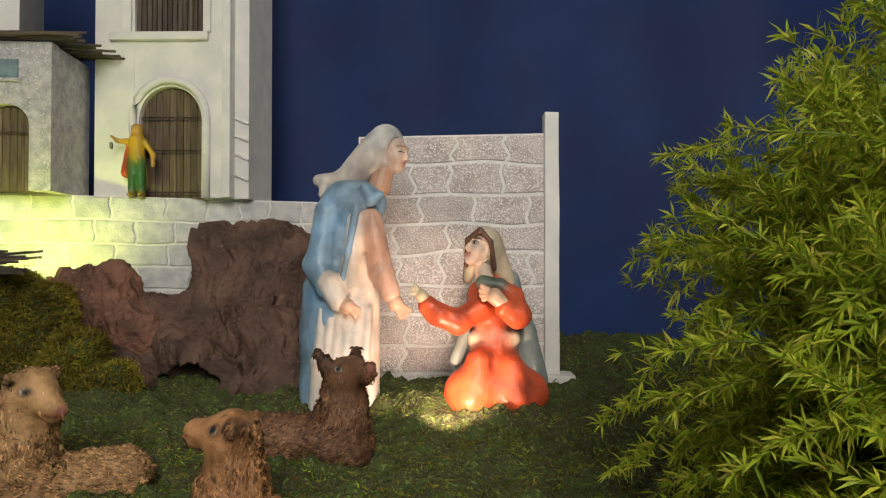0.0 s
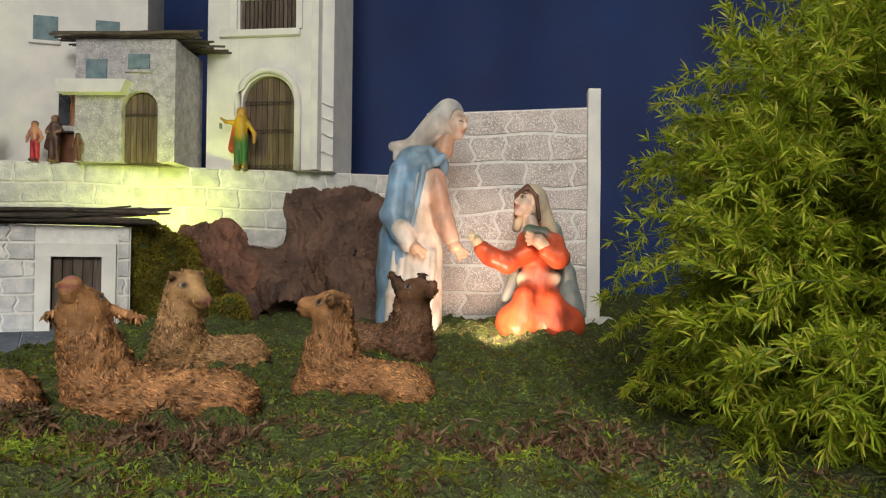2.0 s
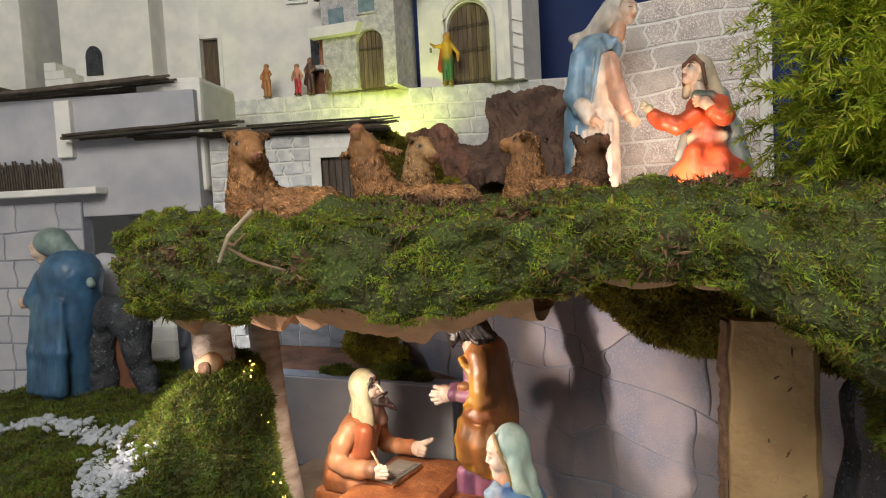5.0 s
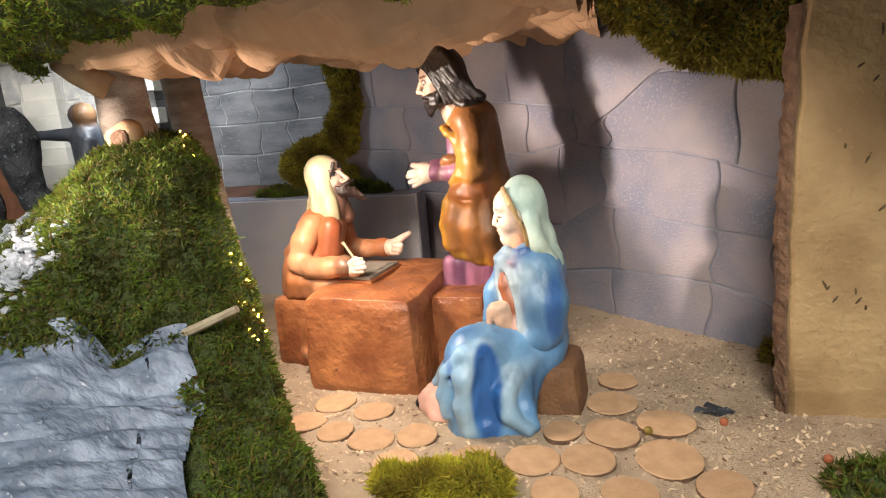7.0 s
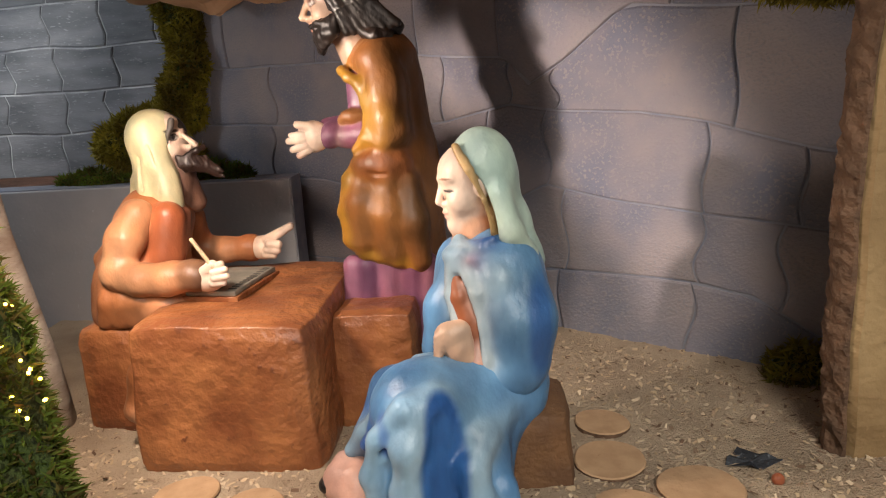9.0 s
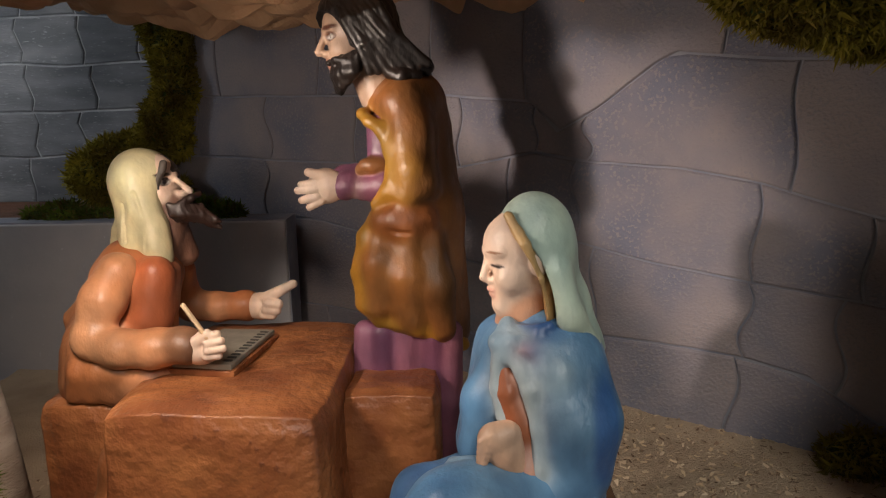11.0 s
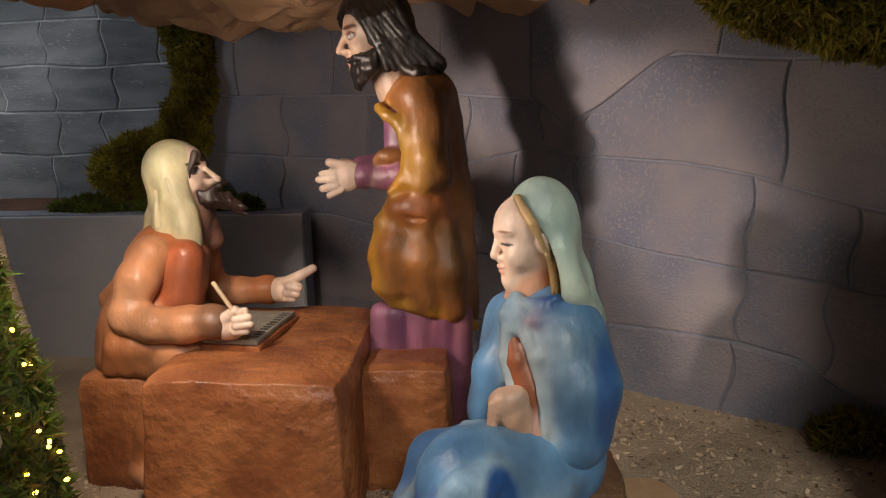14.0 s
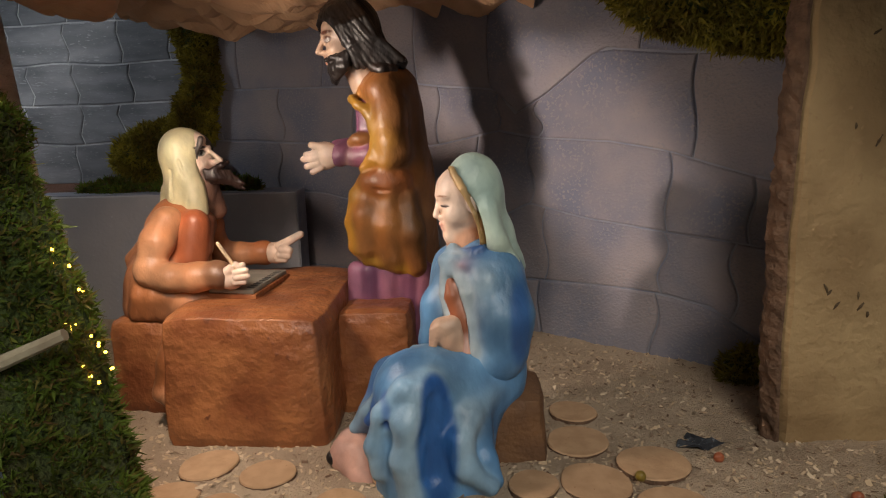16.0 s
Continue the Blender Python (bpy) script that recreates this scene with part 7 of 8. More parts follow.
def log_bm(inset_left, inset_right, y0, y1, rows=40):
    bm = bmesh.new()
    rings = []
    for r in range(rows + 1):
        z = -0.01 + 0.442 * r / rows
        a, b = log_side(z, -1) + inset_left, log_side(z, 1) + inset_right
        ring = []
        for x, y in ((a, y1), (a, y0 + 0.006), (a + 0.005, y0), ((a + b) / 2, y0 - 0.001), (b - 0.006, y0 + 0.001), (b, y0 + 0.008), (b, y1)):
            ring.append(bm.verts.new((x + 0.0012 * noise.noise(Vector((x * 50, y * 50, z * 40))), y + 0.0015 * noise.noise(Vector((x * 30, 3, z * 35))), z)))
        rings.append(ring)
    for p, q in zip(rings, rings[1:]):
        for k in range(len(p)):
            bm.faces.new((p[k], p[(k + 1) % len(p)], q[(k + 1) % len(p)], q[k]))
    bm.faces.new(rings[0][::-1])
    bm.faces.new(rings[-1])
    return bm


part("timber", log_bm(0.011, 0.0, -0.03, 0.006), PLANK, plank)
bark = bmesh.new()
rows = []
for r in range(70):
    z = -0.01 + 0.440 * r / 69
    a = log_side(z, -1)
    ring = []
    for k in range(6):
        f = k / 5
        wob = 0.0035 * noise.noise(Vector((z * 90, f * 4, 2))) + 0.0025 * noise.noise(Vector((z * 210, f * 8, 5)))
        ring.append(bark.verts.new((a + 0.0108 - 0.010 * math.sin(math.pi * min(1.0, f * 0.8 + 0.1)) + wob, -0.027 + 0.031 * f, z)))
    rows.append(ring + [bark.verts.new((a + 0.0109, 0.0045, z)), bark.verts.new((a + 0.0109, -0.027, z))])
for p, q in zip(rows, rows[1:]):
    for k in range(8):
        bark.faces.new((p[k], p[(k + 1) % 8], q[(k + 1) % 8], q[k]))
bark.faces.new(rows[0][::-1])
bark.faces.new(rows[-1])
part("bark", bark, PLANK_BARK, plank, "dark ragged bark edge")
SCRATCH = surface("scratch", (0.07, 0.045, 0.025), (0.12, 0.08, 0.04), 100, 0.9, 0.2, 300)
rng = random.Random(77)
for x, z in ((-0.025, 0.165), (-0.018, 0.160), (-0.010, 0.150), (0.004, 0.158), (0.010, 0.148), (0.014, 0.140), (0.0, 0.372), (0.012, 0.360), (-0.012, 0.300), (0.01, 0.29), (0.025, 0.24), (0.012, 0.405)):
    dx, dz = rng.uniform(-0.007, 0.007), rng.uniform(-0.012, -0.004)
    part("gouge", tube_bm([(x, -0.0305, z), (x + dx * 0.6, -0.0312, z + dz * 0.5), (x + dx, -0.0305, z + dz)], [0.0008, 0.0013, 0.0006], 5), SCRATCH, plank)


# slices of wood laid as paving
def wood_slice(x, y, r, seed, tilt=0):
    rng = random.Random(seed)
    n = 22
    bm = bmesh.new()
    z0 = 0.0022
    ring = [r * (1 + 0.06 * noise.noise(Vector((math.cos(2 * math.pi * k / n) * 1.2, math.sin(2 * math.pi * k / n) * 1.2, seed)))) for k in range(n)]
    rows = []
    for f, z in ((1.0, -0.004), (1.0, z0), (0.965, z0 + 0.0012)):
        rows.append([bm.verts.new((f * ring[k] * math.cos(2 * math.pi * k / n), f * ring[k] * math.sin(2 * math.pi * k / n) * 0.92, z)) for k in range(n)])
    for a, b in zip(rows, rows[1:]):
        for k in range(n):
            bm.faces.new((a[k], a[(k + 1) % n], b[(k + 1) % n], b[k]))
    bm.faces.new(rows[-1])
    bm.faces.new(rows[0][::-1])
    me = bpy.data.meshes.new("wood_slice")
    bm.to_mesh(me)
    bm.free()
    me.materials.append(SLICE)
    me.materials.append(PLANK_BARK)
    for p in me.polygons:
        p.material_index = 1 if abs(p.normal.z) < 0.5 else 0
    ob = tagged(new("wood_slice", me), "round slice of pale wood with bark rim pressed into sand", "wood slice", "paving slices")
    ob.matrix_world = pose(x, y, float(sand_height(np.array([x]), np.array([y]))[0]), rng.uniform(-2, 2), rng.uniform(-2, 2), rng.uniform(0, 360))


SLICE = surface("slice_wood", (0.48, 0.31, 0.18), (0.40, 0.25, 0.14), 70, 0.75, 0.3, 300, (0.3, 0.17, 0.09), -0.03, piece=0.14)
for i, (x, y, r) in enumerate([(-0.29, 0.202, 0.027), (-0.242, 0.215, 0.024), (-0.113, 0.190, 0.028), (-0.06, 0.197, 0.028), (-0.04, 0.248, 0.029), (0.015, 0.213, 0.034), (0.014, 0.280, 0.031),
                               (-0.043, 0.322, 0.030), (-0.382, 0.227, 0.025), (-0.369, 0.277, 0.026), (-0.312, 0.262, 0.024), (-0.039, 0.379, 0.024), (-0.172, 0.178, 0.027), (-0.338, 0.212, 0.022),
                               (0.06, 0.178, 0.026), (-0.09, 0.245, 0.022), (-0.245, 0.160, 0.026), (-0.02, 0.150, 0.026), (-0.085, 0.14, 0.024), (-0.20, 0.265, 0.024)]):
    wood_slice(x, y, r, i)


# ---- moss clumps under the ledge and along the walls ----
def moss_lump(name, shapes, count, length, seed, material, label, lean=1.0, step=0.006):
    v, q, c = moulded([cap(a, b, ra, rb, (1, 1, 1), 0.02) for a, b, ra, rb in shapes], step, lambda p: 0.008 * fbm(p, 25, 3, seed))
    return moss_over(name, v, q, count, length, seed, material, label, MOSS_BED, lean)


moss_lump("hanging_moss", [((-0.02, 0.43, 0.465), (0.06, 0.42, 0.440), 0.03, 0.05), ((0.06, 0.42, 0.44), (0.15, 0.41, 0.425), 0.05, 0.055), ((0.15, 0.41, 0.43), (0.27, 0.38, 0.43), 0.055, 0.06), ((0.05, 0.46, 0.47), (0.15, 0.45, 0.46), 0.05, 0.06)],
          16000, 0.0085, 61, MOSS_OLIVE, "olive moss hanging from the ledge beside the log")
moss_lump("hanging_moss", [((-0.60, 0.89, 0.47), (-0.585, 0.885, 0.38), 0.03, 0.022), ((-0.585, 0.885, 0.38), (-0.615, 0.885, 0.31), 0.022, 0.028), ((-0.615, 0.885, 0.31), (-0.70, 0.87, 0.255), 0.028, 0.036), ((-0.70, 0.87, 0.25), (-0.60, 0.86, 0.225), 0.03, 0.02)],
          7000, 0.011, 62, MOSS_OLIVE, "dark moss strand hanging down the stone wall's edge")
moss_lump("moss_cushion", [((-0.74, 0.745, 0.212), (-0.47, 0.742, 0.210), 0.010, 0.008), ((-0.60, 0.75, 0.215), (-0.52, 0.75, 0.215), 0.014, 0.012)], 2600, 0.008, 63, MOSS_LEAF, "dry moss lying on top of the low wall")
moss_lump("moss_cushion", [((-0.235, 0.130, 0.014), (-0.15, 0.138, 0.014), 0.020, 0.022), ((-0.20, 0.150, 0.016), (-0.165, 0.152, 0.016), 0.012, 0.014)], 4200, 0.0085, 64, FRESH_MOSS, "fresh moss cushion before the wood slices")
moss_lump("moss_cushion", [((0.17, 0.18, 0.015), (0.26, 0.20, 0.02), 0.025, 0.04), ((0.24, 0.16, 0.02), (0.36, 0.22, 0.05), 0.03, 0.06)], 5000, 0.0085, 65, MOSS_LEAF, "dark green moss cushion beside the log")
moss_lump("moss_cushion", [((0.16, 0.455, 0.03), (0.24, 0.46, 0.03), 0.022, 0.03)], 1500, 0.009, 66, MOSS_OLIVE, "small olive moss cushion at the foot of the wall")
moss_lump("moss_slope", [((0.28, 0.30, 0.48), (0.32, 0.24, 0.36), 0.06, 0.05), ((0.32, 0.24, 0.36), (0.33, 0.22, 0.24), 0.045, 0.03), ((0.36, 0.26, 0.46), (0.48, 0.22, 0.30), 0.06, 0.06)], 9000, 0.0085, 67, MOSS_LEAF, "dark moss hanging down the slope behind the log")
moss_lump("moss_cushion", [((-0.76, 1.04, 0.60), (-0.72, 1.05, 0.745), 0.05, 0.045), ((-0.69, 1.05, 0.60), (-0.66, 1.06, 0.72), 0.05, 0.045), ((-0.62, 1.02, 0.60), (-0.58, 1.01, 0.65), 0.045, 0.04), ((-0.54, 1.0, 0.60), (-0.50, 0.99, 0.62), 0.04, 0.03)],
          12000, 0.0085, 68, MOSS_OLIVE, "mossy mound between hut and driftwood")

# dark rock face with pale streaks beyond the log
v, q, c = moulded([cap((0.30, 0.36, 0.0), (0.31, 0.34, 0.38), 0.06, 0.05, (1, 1, 1), 0.03), cap((0.42, 0.32, 0.0), (0.42, 0.30, 0.36), 0.09, 0.07, (1, 1, 1), 0.03)], 0.006,
                  lambda p: 0.014 * fbm(p * np.array([1, 1, 0.5]), 20, 3, 71))
mesh_thing("dark_rock", mesh_np("dark_rock", v, q), BLACK_ROCK, "dark wet-looking rock with pale streaks", "rock")


# ---- blue woman at the well, far left ----
def well_woman():
    BLU, GRN = (0.05, 0.12, 0.21), (0.20, 0.27, 0.25)
    X, Y = -1.150, 0.435
    def at(x, y, z):
        return (X + x, Y + y, z)
    head = Head(at(-0.062, -0.012, 0.536), (-0.85, -0.35, -0.35), 1.1)
    face = head.face(PALE, (0.5, 0.2, 0.15), True)
    veil = [ell(at(-0.046, -0.004, 0.545), (0.036, 0.034, 0.030), GRN, 0.006), cap(at(-0.035, -0.004, 0.545), at(0.035, -0.002, 0.500), 0.030, 0.018, GRN, 0.010), cap(at(0.030, -0.004, 0.505), at(0.068, -0.002, 0.455), 0.016, 0.008, GRN, 0.008)]
    opening = [ell(at(-0.088, -0.026, 0.530), (0.030, 0.030, 0.030), GRN)]
    robe = [ell(at(0.0, 0, 0.480), (0.062, 0.052, 0.044), BLU, 0.01), cap(at(0.008, 0, 0.47), at(-0.002, 0, 0.38), 0.058, 0.056, BLU, 0.02), cap(at(-0.002, 0, 0.38), at(-0.025, 0, 0.23), 0.056, 0.056, BLU, 0.02),
            cap(at(-0.045, -0.02, 0.41), at(-0.065, -0.02, 0.30), 0.036, 0.040, (0.12, 0.22, 0.25), 0.015), cap(at(-0.040, -0.03, 0.47), at(-0.072, -0.040, 0.425), 0.022, 0.018, BLU, 0.008)]
    for i in range(5):
        x = -0.050 + 0.024 * i
        robe += chain([at(x * 0.8, -0.050, 0.42), at(x - 0.01, -0.056, 0.32), at(x - 0.025, -0.054, 0.235)], [0.006, 0.009, 0.011], BLU, 0.012)
    hand = grip(at(-0.072, -0.042, 0.425), at(-0.088, -0.044, 0.420), [at(-0.102, -0.046, 0.426), at(-0.102, -0.046, 0.418), at(-0.098, -0.046, 0.411)], 1.2, SKIN)
    return statue("well_woman_statue", [(face, 0.0014, None, ()), (veil, 0.0026, None, opening), (robe, 0.0030, folds(0.002, 36, 81), ()), (hand, 0.0016, None, ())], PAINTED, "plaster statue of a woman in a long dark blue robe", head.closed_eyes((0.2, 0.1, 0.07)), 0.205)


well_woman()
v, q, c = moulded([cap((-1.118, 0.465, 0.20), (-1.108, 0.465, 0.365), 0.032, 0.036, (1, 1, 1), 0.02), cap((-0.992, 0.48, 0.20), (-1.016, 0.47, 0.355), 0.019, 0.034, (1, 1, 1), 0.02), cap((-1.105, 0.475, 0.385), (-1.025, 0.475, 0.378), 0.040, 0.036, (1, 1, 1), 0.02)],
                  0.004, lambda p: 0.008 * fbm(p, 26, 3, 72), 0.19)
cave = mesh_thing("cave_rock", mesh_np("cave_rock", v, q), BLACK_ROCK, "black rock arch with a rusty brown cave opening", "rock")
part("cave_back", box_bm(-1.11, -0.99, 0.478, 0.488, 0.191, 0.375, 0.003, 2, 0.002), RUST_WALL, cave, "rusty brown back of the cave")
v, q, c = moulded([cap((-1.26, 0.56, 0.10), (-1.20, 0.56, 0.47), 0.05, 0.045, (1, 1, 1), 0.02)], 0.006, lambda p: 0.006 * fbm(p, 20, 3, 75))
mesh_thing("grey_rock", mesh_np("grey_rock", v, q), GREY_FLAT, "tall grey rock behind the blue statue", "rock")

# white steps and the wall beside them
steps = thing("white_steps", "white foam block steps climbing beside a white wall", "steps", (-1.405, 0.695, 0.190))
steps.rotation_euler = (0, 0, radians(18))
for i in range(8):
    part("step", box_bm(0.10, 0.215 - 0.006 * i, -0.03 + 0.012 * i, 0.10, 0.036 * i + 0.0005, 0.036 * (i + 1), 0.001), WHITE_PLASTER, steps)
for r in range(8):
    for k in range(3):
        part("block", box_bm(0.225 + 0.05 * k + 0.02 * (r % 2), 0.273 + 0.05 * k + 0.02 * (r % 2), 0.05 + 0.003 * ((r + k) % 2), 0.10, 0.036 * r + 0.0005, 0.036 * (r + 1) - 0.0005, 0.0015), WHITE_STONE, steps)


stone_wall("wall_6", (-1.42, 0.81, 0.17), 6, 0.33, 0.44, 0.03, 0.085, 0.10, 43, WHITE_STONE, JOINT_WHITE, "white wall of large carved stones beside the steps", gap=0.0020, proud=0.004)


def grey_servant():
    G, X, Y = (0.06, 0.07, 0.09), -1.045, 0.655
    s = [ell((X + 0.006, Y - 0.004, 0.398), (0.022, 0.022, 0.024), (0.22, 0.12, 0.06), 0.004), ell((X - 0.012, Y + 0.006, 0.398), (0.022, 0.024, 0.024), G, 0.004), cap((X, Y, 0.355), (X + 0.01, Y, 0.20), 0.032, 0.036, G, 0.01),
         cap((X - 0.01, Y - 0.01, 0.362), (X - 0.090, Y - 0.03, 0.366), 0.014, 0.010, G, 0.006), cap((X + 0.02, Y - 0.02, 0.35), (X + 0.01, Y - 0.035, 0.29), 0.013, 0.010, G, 0.006)]
    return statue("servant_statue", [(s, 0.0026, folds(0.0015, 50, 83), ())], PAINTED, "small dark grey statue with one outstretched arm", (), 0.20)


grey_servant()


# ---- little figures on the terrace ----
def townsman(x, y, z, h, shirt, trousers, skin, hair, label, arm=None, cape=None, lantern=False, turn=0.0, seed=1):
    """A small painted figure of height h: legs, body, head and two arms."""
    def at(a, b, c):
        ca, sa = math.cos(turn), math.sin(turn)
        return (x + h * (a * ca - b * sa), y + h * (a * sa + b * ca), z + h * c)
    k = 0.03 * h
    s = [ell(at(0, 0, 0.91), (0.075 * h, 0.075 * h, 0.09 * h), skin, k), ell(at(0, 0.02, 0.945), (0.078 * h, 0.078 * h, 0.068 * h), hair, k), cap(at(0, 0, 0.78), at(0, 0, 0.55), 0.105 * h, 0.09 * h, shirt, k),
         cap(at(-0.05, 0, 0.50), at(-0.06, -0.01, 0.04), 0.072 * h, 0.055 * h, trousers, k), cap(at(0.05, 0, 0.50), at(0.06, 0.01, 0.04), 0.072 * h, 0.055 * h, trousers, k),
         cap(at(-0.06, -0.02, 0.02), at(-0.07, -0.09, 0.02), 0.045 * h, 0.03 * h, hair, k), cap(at(0.06, 0, 0.02), at(0.07, -0.07, 0.02), 0.045 * h, 0.03 * h, hair, k)]
    wrists = arm or ((-0.17, -0.05, 0.48), (0.17, -0.05, 0.48))
    for sgn, to in zip((-1, 1), wrists):
        sh, hand = np.array(at(sgn * 0.11, 0, 0.76)), np.array(at(*to))
        el = (sh + hand) / 2 + np.array([sgn * 0.05 * h, 0.02 * h, -0.02 * h])
        s += [cap(sh, el, 0.042 * h, 0.036 * h, shirt, k), cap(el, hand, 0.036 * h, 0.03 * h, skin, k)]
    if cape:
        s += [cap(at(-0.10, 0.06, 0.78), at(-0.16, 0.04, 0.34), 0.06 * h, 0.085 * h, cape, k)]
    if lantern:
        l = np.array(at(*wrists[0])) + np.array([0, 0, -0.10 * h])
        s += [cap(l, l + np.array([0, 0, -0.055 * h]), 0.032 * h, 0.032 * h, (0.25, 0.32, 0.2), k * 0.3), cap(l, l + np.array([0, 0, 0.08 * h]), 0.008 * h, 0.008 * h, (0.05, 0.05, 0.04), k * 0.3)]
    return statue("townsman_figurine", [(s, h / 70, folds(0.012 * h, 2.2 / h * 3, seed), ())], PAINTED, label)


townsman(-0.628, 1.300, 0.94, 0.150, (0.60, 0.36, 0.02), (0.03, 0.12, 0.03), (0.55, 0.30, 0.06), (0.45, 0.28, 0.05), "small figurine in yellow shirt and red cape with lantern", ((-0.32, -0.08, 0.82), (0.24, -0.05, 0.42)), (0.55, 0.07, 0.03), True)
townsman(-1.148, 1.115, 0.94, 0.098, (0.42, 0.17, 0.05), (0.34, 0.15, 0.05), (0.40, 0.20, 0.09), (0.25, 0.12, 0.04), "small orange-brown figurine carrying a bundle", ((-0.18, -0.06, 0.58), (0.14, -0.08, 0.62)), (0.40, 0.17, 0.06))
townsman(-1.060, 1.148, 0.94, 0.092, (0.52, 0.25, 0.16), (0.45, 0.03, 0.04), (0.42, 0.22, 0.13), (0.03, 0.02, 0.02), "small figurine in pink top and red skirt", seed=4)
townsman(-1.020, 1.160, 0.94, 0.108, (0.10, 0.05, 0.035), (0.07, 0.035, 0.025), (0.32, 0.17, 0.10), (0.12, 0.05, 0.03), "small dark brown figurine holding something pale", ((-0.10, -0.10, 0.60), (0.10, -0.10, 0.60)), (0.08, 0.04, 0.03), seed=5)
townsman(-0.952, 1.148, 0.94, 0.062, (0.16, 0.08, 0.03), (0.16, 0.08, 0.03), (0.20, 0.11, 0.05), (0.14, 0.08, 0.03), "tiny brown crouching figurine beside the stone house", seed=6)
shelf = thing("market_ledge", "grey stone ledge with a rusty niche below", "ledge", (-1.04, 1.195, 0.94))
shelf.rotation_euler = (0, 0, radians(12))
part("slab", box_bm(-0.015, 0.07, -0.02, 0.05, 0.075, 0.088, 0.002), STONE_HOUSE, shelf)
part("support", box_bm(-0.01, 0.065, 0.0, 0.05, 0, 0.0748, 0.001), RUST_WALL, shelf)
townsman(-0.998, 1.200, 1.028, 0.098, (0.40, 0.15, 0.05), (0.33, 0.13, 0.05), (0.40, 0.18, 0.07), (0.28, 0.11, 0.04), "small orange-brown figurine with raised arm on the ledge", ((-0.20, -0.02, 1.00), (0.22, -0.05, 0.62)), seed=7)
townsman(-1.545, 1.02, 0.94, 0.10, (0.50, 0.06, 0.04), (0.45, 0.05, 0.04), (0.45, 0.24, 0.15), (0.35, 0.28, 0.22), "small grey-haired figurine in red beside the stairs", seed=8)


# ---- pebbles, twigs, sticks, berries ----
def pebble_mesh(seed):
    rng = random.Random(seed)
    bm = bmesh.new()
    bmesh.ops.create_icosphere(bm, subdivisions=1, radius=1.0)
    for v in bm.verts:
        v.co = Vector((v.co.x * 1.1, v.co.y * 0.9, v.co.z * 0.55)) * rng.uniform(0.75, 1.2)
    me = bpy.data.meshes.new("pebble")
    bm.to_mesh(me)
    bm.free()
    me.materials.append(PEBBLE)
    return me


pebbles = [pebble_mesh(i) for i in range(6)]
rng = random.Random(21)


def strew(name, label, spots, count, big):
    bed = thing(name, label, "gravel")
    for i in range(count):
        (x0, y0), (x1, y1), w = rng.choice(spots)
        t = rng.random()
        x, y = x0 + (x1 - x0) * t + rng.gauss(0, w), y0 + (y1 - y0) * t + rng.gauss(0, w)
        r = big * rng.uniform(0.6, 1.2)
        ob = new("pebble", pebbles[i % 6])
        ob.parent = bed
        z = float(bank_height(np.array([x]), np.array([y]))[0])
        ob.matrix_basis = Matrix.LocRotScale((x, y, z + 0.003 + r * 0.25), Euler((rng.gauss(0, 0.4), rng.gauss(0, 0.4), rng.uniform(0, 6))), (r, r, r))


strew("pebble_patch", "patch of white pebbles lying on the moss", [((-0.70, 0.122), (-0.56, 0.105), 0.012), ((-0.66, 0.10), (-0.58, 0.080), 0.011)], 240, 0.0078)
strew("pebble_path", "narrow path of white pebbles through the moss", [((-1.10, 0.25), (-0.88, 0.26), 0.010), ((-0.88, 0.25), (-0.64, 0.15), 0.012)], 170, 0.009)

STICK = surface("dry_stick", (0.42, 0.36, 0.25), (0.30, 0.24, 0.16), 60, 0.8, 0.4, 300)
TWIG = surface("brown_twig", (0.16, 0.10, 0.06), (0.24, 0.17, 0.11), 60, 0.85, 0.4, 300)


def stick(name, pts, r, material, label, sides=7):
    me = bpy.data.meshes.new(name)
    bm = tube_bm(pts, r, sides, True, 0.25, 3)
    bm.to_mesh(me)
    bm.free()
    return mesh_thing(name, me, material, label, "stick")


stick("stick", [(-0.480, 0.105, 0.155), (-0.430, 0.128, 0.172), (-0.385, 0.138, 0.190)], [0.0045, 0.0048, 0.0042], STICK, "pale flat stick laid across the river's head")
stick("twig", [(-0.318, 0.068, 0.584), (-0.338, 0.052, 0.558), (-0.358, 0.056, 0.530)], [0.0022, 0.0026, 0.0022], STICK, "pale twig leaning on the hanging moss")
stick("twig", [(-0.350, 0.056, 0.552), (-0.330, 0.050, 0.548), (-0.318, 0.056, 0.560)], [0.0015, 0.002, 0.0012], TWIG, "thin brown twig caught in the moss")
stick("twig", [(-0.345, 0.058, 0.545), (-0.310, 0.050, 0.532), (-0.270, 0.058, 0.520)], [0.0018, 0.002, 0.0012], TWIG, "thin brown twig caught in the moss")
for i in range(14):
    x, y = rng.uniform(-0.5, 0.12), rng.uniform(0.16, 0.5)
    a = rng.uniform(0, 6.28)
    l = rng.uniform(0.01, 0.035)
    stick("twig", [(x, y, 0.574), (x + l * 0.5 * math.cos(a), y + l * 0.5 * math.sin(a), 0.577), (x + l * math.cos(a), y + l * math.sin(a), 0.575)], [0.0008, 0.0011, 0.0006], TWIG, "short dry brown stalk lying in the moss", 5)

# knots and sawn ends of the short birch trunk
part("sawn_branch", tube_bm([(-0.005, -0.02, 0.115), (-0.030, -0.035, 0.135), (-0.050, -0.040, 0.150)], [0.016, 0.015, 0.014], 12, True, 0.1, 4), CUT_WOOD, stump, smooth=True)
part("knot", tube_bm([(0.012, -0.024, 0.060), (0.016, -0.042, 0.058)], [0.020, 0.016], 14, True, 0.2, 6), CUT_WOOD, stump, smooth=True)
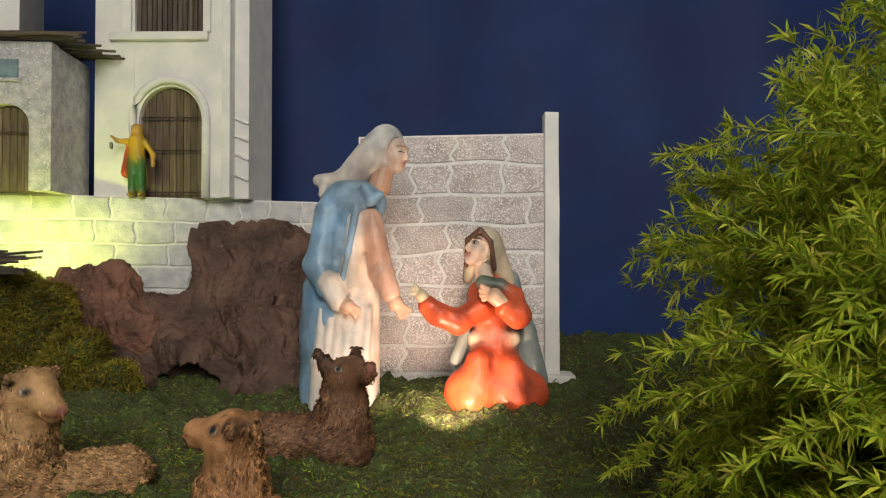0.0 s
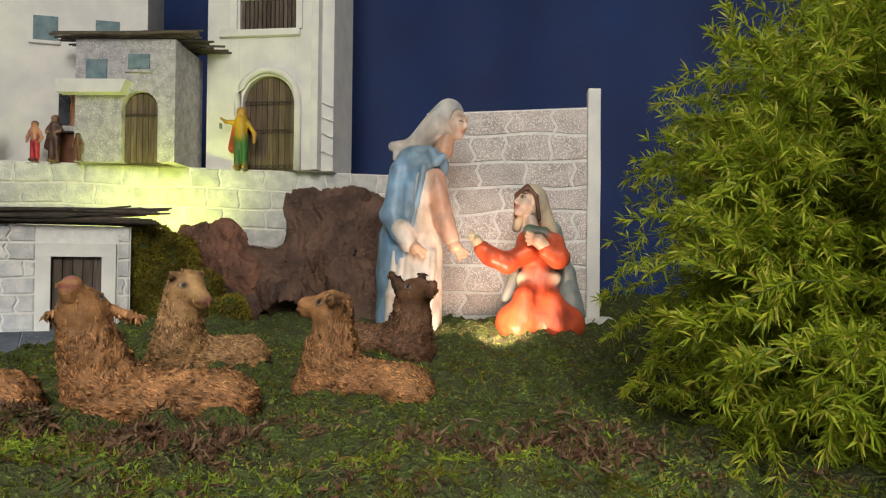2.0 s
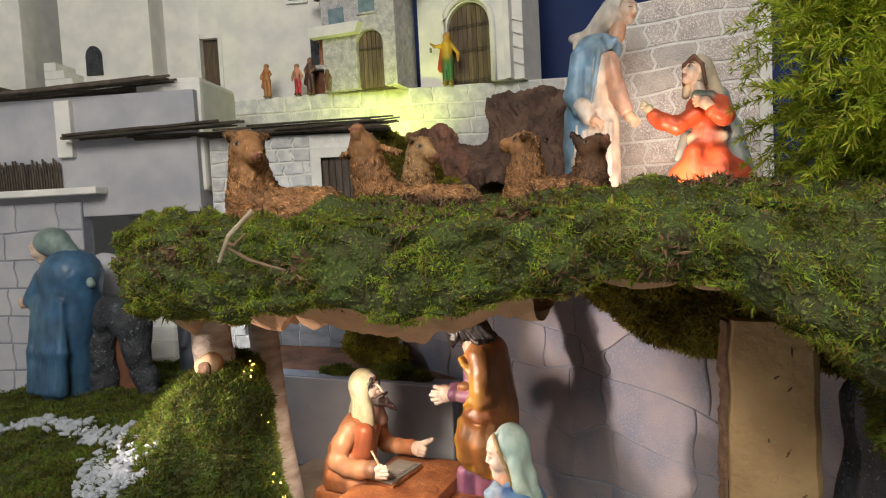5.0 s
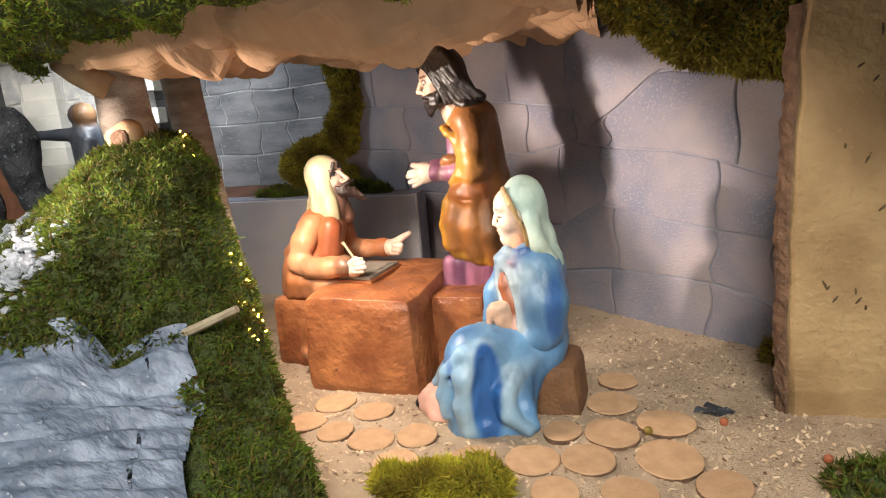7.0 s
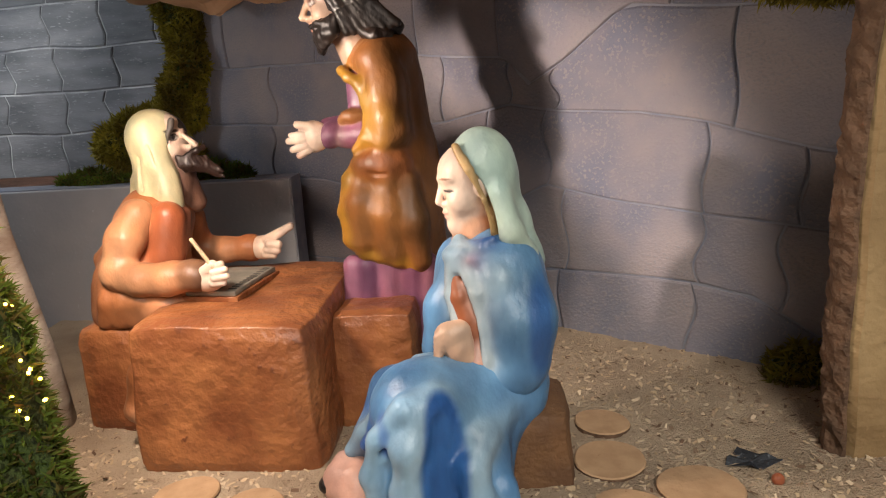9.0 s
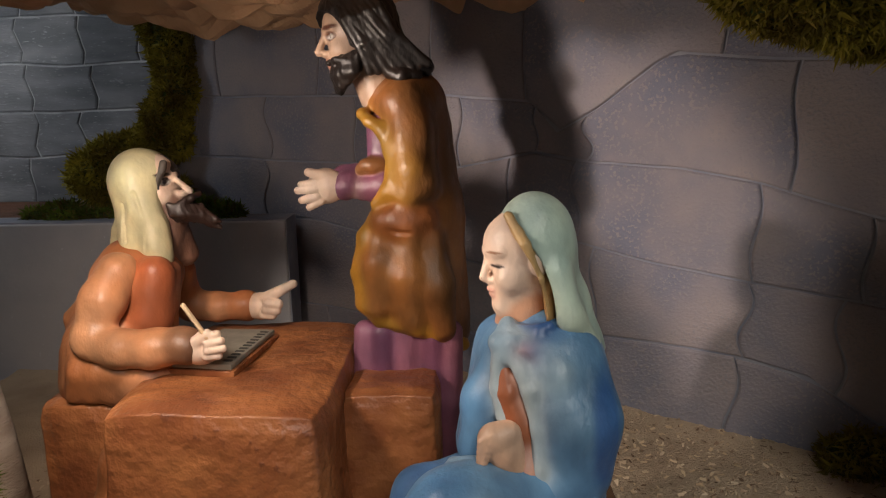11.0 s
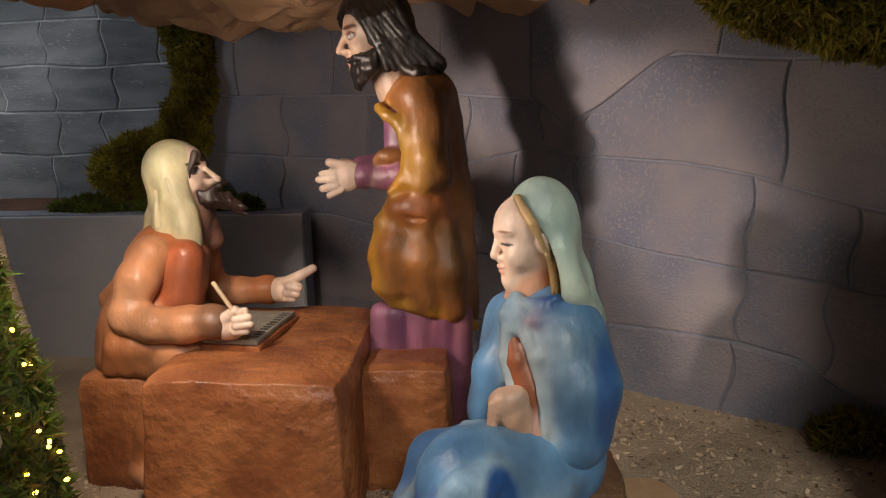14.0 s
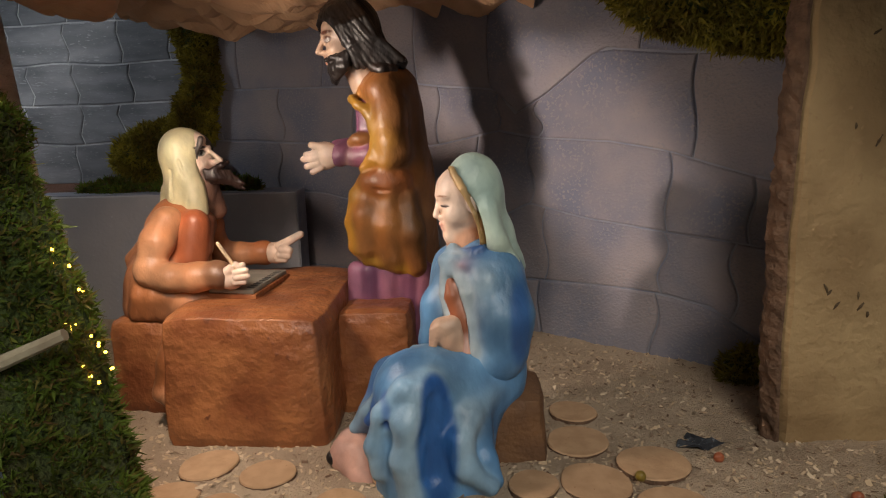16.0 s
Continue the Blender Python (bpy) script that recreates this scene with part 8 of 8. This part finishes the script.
part("knot", tube_bm([(0.016, -0.0420, 0.058), (0.0165, -0.0450, 0.058)], [0.0115, 0.009], 12, True, 0.2, 6), PLANK_BARK, stump, smooth=True)
part("knot", tube_bm([(-0.03, -0.015, 0.17), (-0.045, -0.038, 0.172)], [0.014, 0.012], 12, True, 0.2, 7), PLANK_BARK, birch, smooth=True)

BERRY = surface("red_berry", (0.36, 0.11, 0.05), (0.28, 0.08, 0.04), 200, 0.35, 0.2, 400)
OLIVE = surface("olive_berry", (0.22, 0.15, 0.02), (0.16, 0.11, 0.02), 200, 0.35, 0.2, 400)
for x, y, m, label in ((0.071, 0.287, BERRY, "small reddish berry lying on the sand"), (0.153, 0.228, BERRY, "small reddish berry lying on the sand"), (-0.004, 0.252, OLIVE, "small olive-brown berry on a wood slice")):
    bm = bmesh.new()
    bmesh.ops.create_icosphere(bm, subdivisions=3, radius=0.0045)
    for vert in bm.verts:
        vert.co += Vector(noise.noise_vector(vert.co * 300)) * 0.0004
    top = bm.verts[:]
    me = bpy.data.meshes.new("berry")
    bm.to_mesh(me)
    bm.free()
    me.polygons.foreach_set("use_smooth", np.full(len(me.polygons), True))
    ob = mesh_thing("berry", me, m, label, "berry")
    ob.location = (x, y, float(sand_height(np.array([x]), np.array([y]))[0]) + (0.0040 if m is BERRY else 0.0075))

# dry leaf on the sand
leaf = bmesh.new()
n = 14
ring = [leaf.verts.new((0.020 * math.cos(2 * math.pi * k / n) * (1 + 0.25 * math.sin(5 * k)), 0.012 * math.sin(2 * math.pi * k / n) * (1 + 0.2 * math.cos(3 * k)), 0.003 + 0.003 * math.sin(k * 2.1))) for k in range(n)]
centre = leaf.verts.new((0, 0, 0.001))
for k in range(n):
    leaf.faces.new((ring[k], ring[(k + 1) % n], centre))
me = bpy.data.meshes.new("dry_leaf")
leaf.to_mesh(me)
leaf.free()
ob = mesh_thing("dry_leaf", me, BLACK_ROCK, "dark curled dry leaf lying on the sand", "leaf")
ob.location = (0.064, 0.318, float(sand_height(np.array([0.064]), np.array([0.318]))[0]))
ob.modifiers.new("thickness", "SOLIDIFY").thickness = 0.0005


# sawdust strewn over the sand
def sawdust():
    g = np.random.default_rng(31)
    n = 9000
    x, y = g.uniform(-0.56, 0.22, n), g.uniform(0.12, 0.58, n)
    z = sand_height(x, y) + 0.0006
    a, l = g.uniform(0, 6.28, n), g.uniform(0.0010, 0.0032, n)
    w = l * g.uniform(0.25, 0.6, n)
    t = g.normal(0, 0.25, (n, 2))
    ux = np.c_[np.cos(a) * l, np.sin(a) * l, t[:, 0] * l]
    uy = np.c_[-np.sin(a) * w, np.cos(a) * w, t[:, 1] * w]
    c = np.c_[x, y, z]
    v = np.stack([c - ux - uy, c + ux - uy, c + ux + uy, c - ux + uy], axis=1).reshape(-1, 3)
    f = np.arange(n)[:, None] * 4 + np.array([0, 1, 2, 3])
    ob = thing("sawdust", "pale and brown wood chips strewn over the sand", "sawdust", kind="stuff")
    mesh_thing("chips", mesh_np("chips", v, f, False), CHIPS, parent=ob)


CHIPS = leafy("chips", [(0.62, 0.47, 0.31), (0.52, 0.38, 0.24), (0.70, 0.56, 0.40), (0.14, 0.08, 0.05), (0.60, 0.46, 0.32)], 0.9, 0.0, False)
sawdust()


# ---- glowing bulbs for the yellow glints of moss beside the birch ----
GLOW, t, b = nodes_of("bulb_glow", 0.3)
b.inputs["Base Color"].default_value = (1.0, 0.7, 0.25, 1)
b.inputs["Emission Color"].default_value = (1.0, 0.50, 0.05, 1)
b.inputs["Emission Strength"].default_value = 13.0
bulb = bpy.data.meshes.new("glint_bulb")
bm = bmesh.new()
bmesh.ops.create_icosphere(bm, subdivisions=2, radius=0.0010)
for v in bm.verts:
    v.co.z *= 1.7
bm.to_mesh(bulb)
bm.free()
bulb.materials.append(GLOW)
# bulbs added along the bank's edge; their glow imitates glints of lit moss
for i in range(48):
    f = i / 47
    x = -0.374 - 0.155 * f + rng.uniform(-0.008, 0.008)
    y = 0.158 + 0.120 * f + rng.uniform(-0.008, 0.008)
    z = 0.150 + 0.215 * f + rng.uniform(-0.012, 0.010)
    ob = tagged(new("glint_bulb", bulb), "tiny warm glowing bulb standing in for a glint of lit moss", "light", "fairy lights")
    ob.matrix_world = pose(x, y, z, rng.uniform(0, 90), rng.uniform(0, 90), 0)
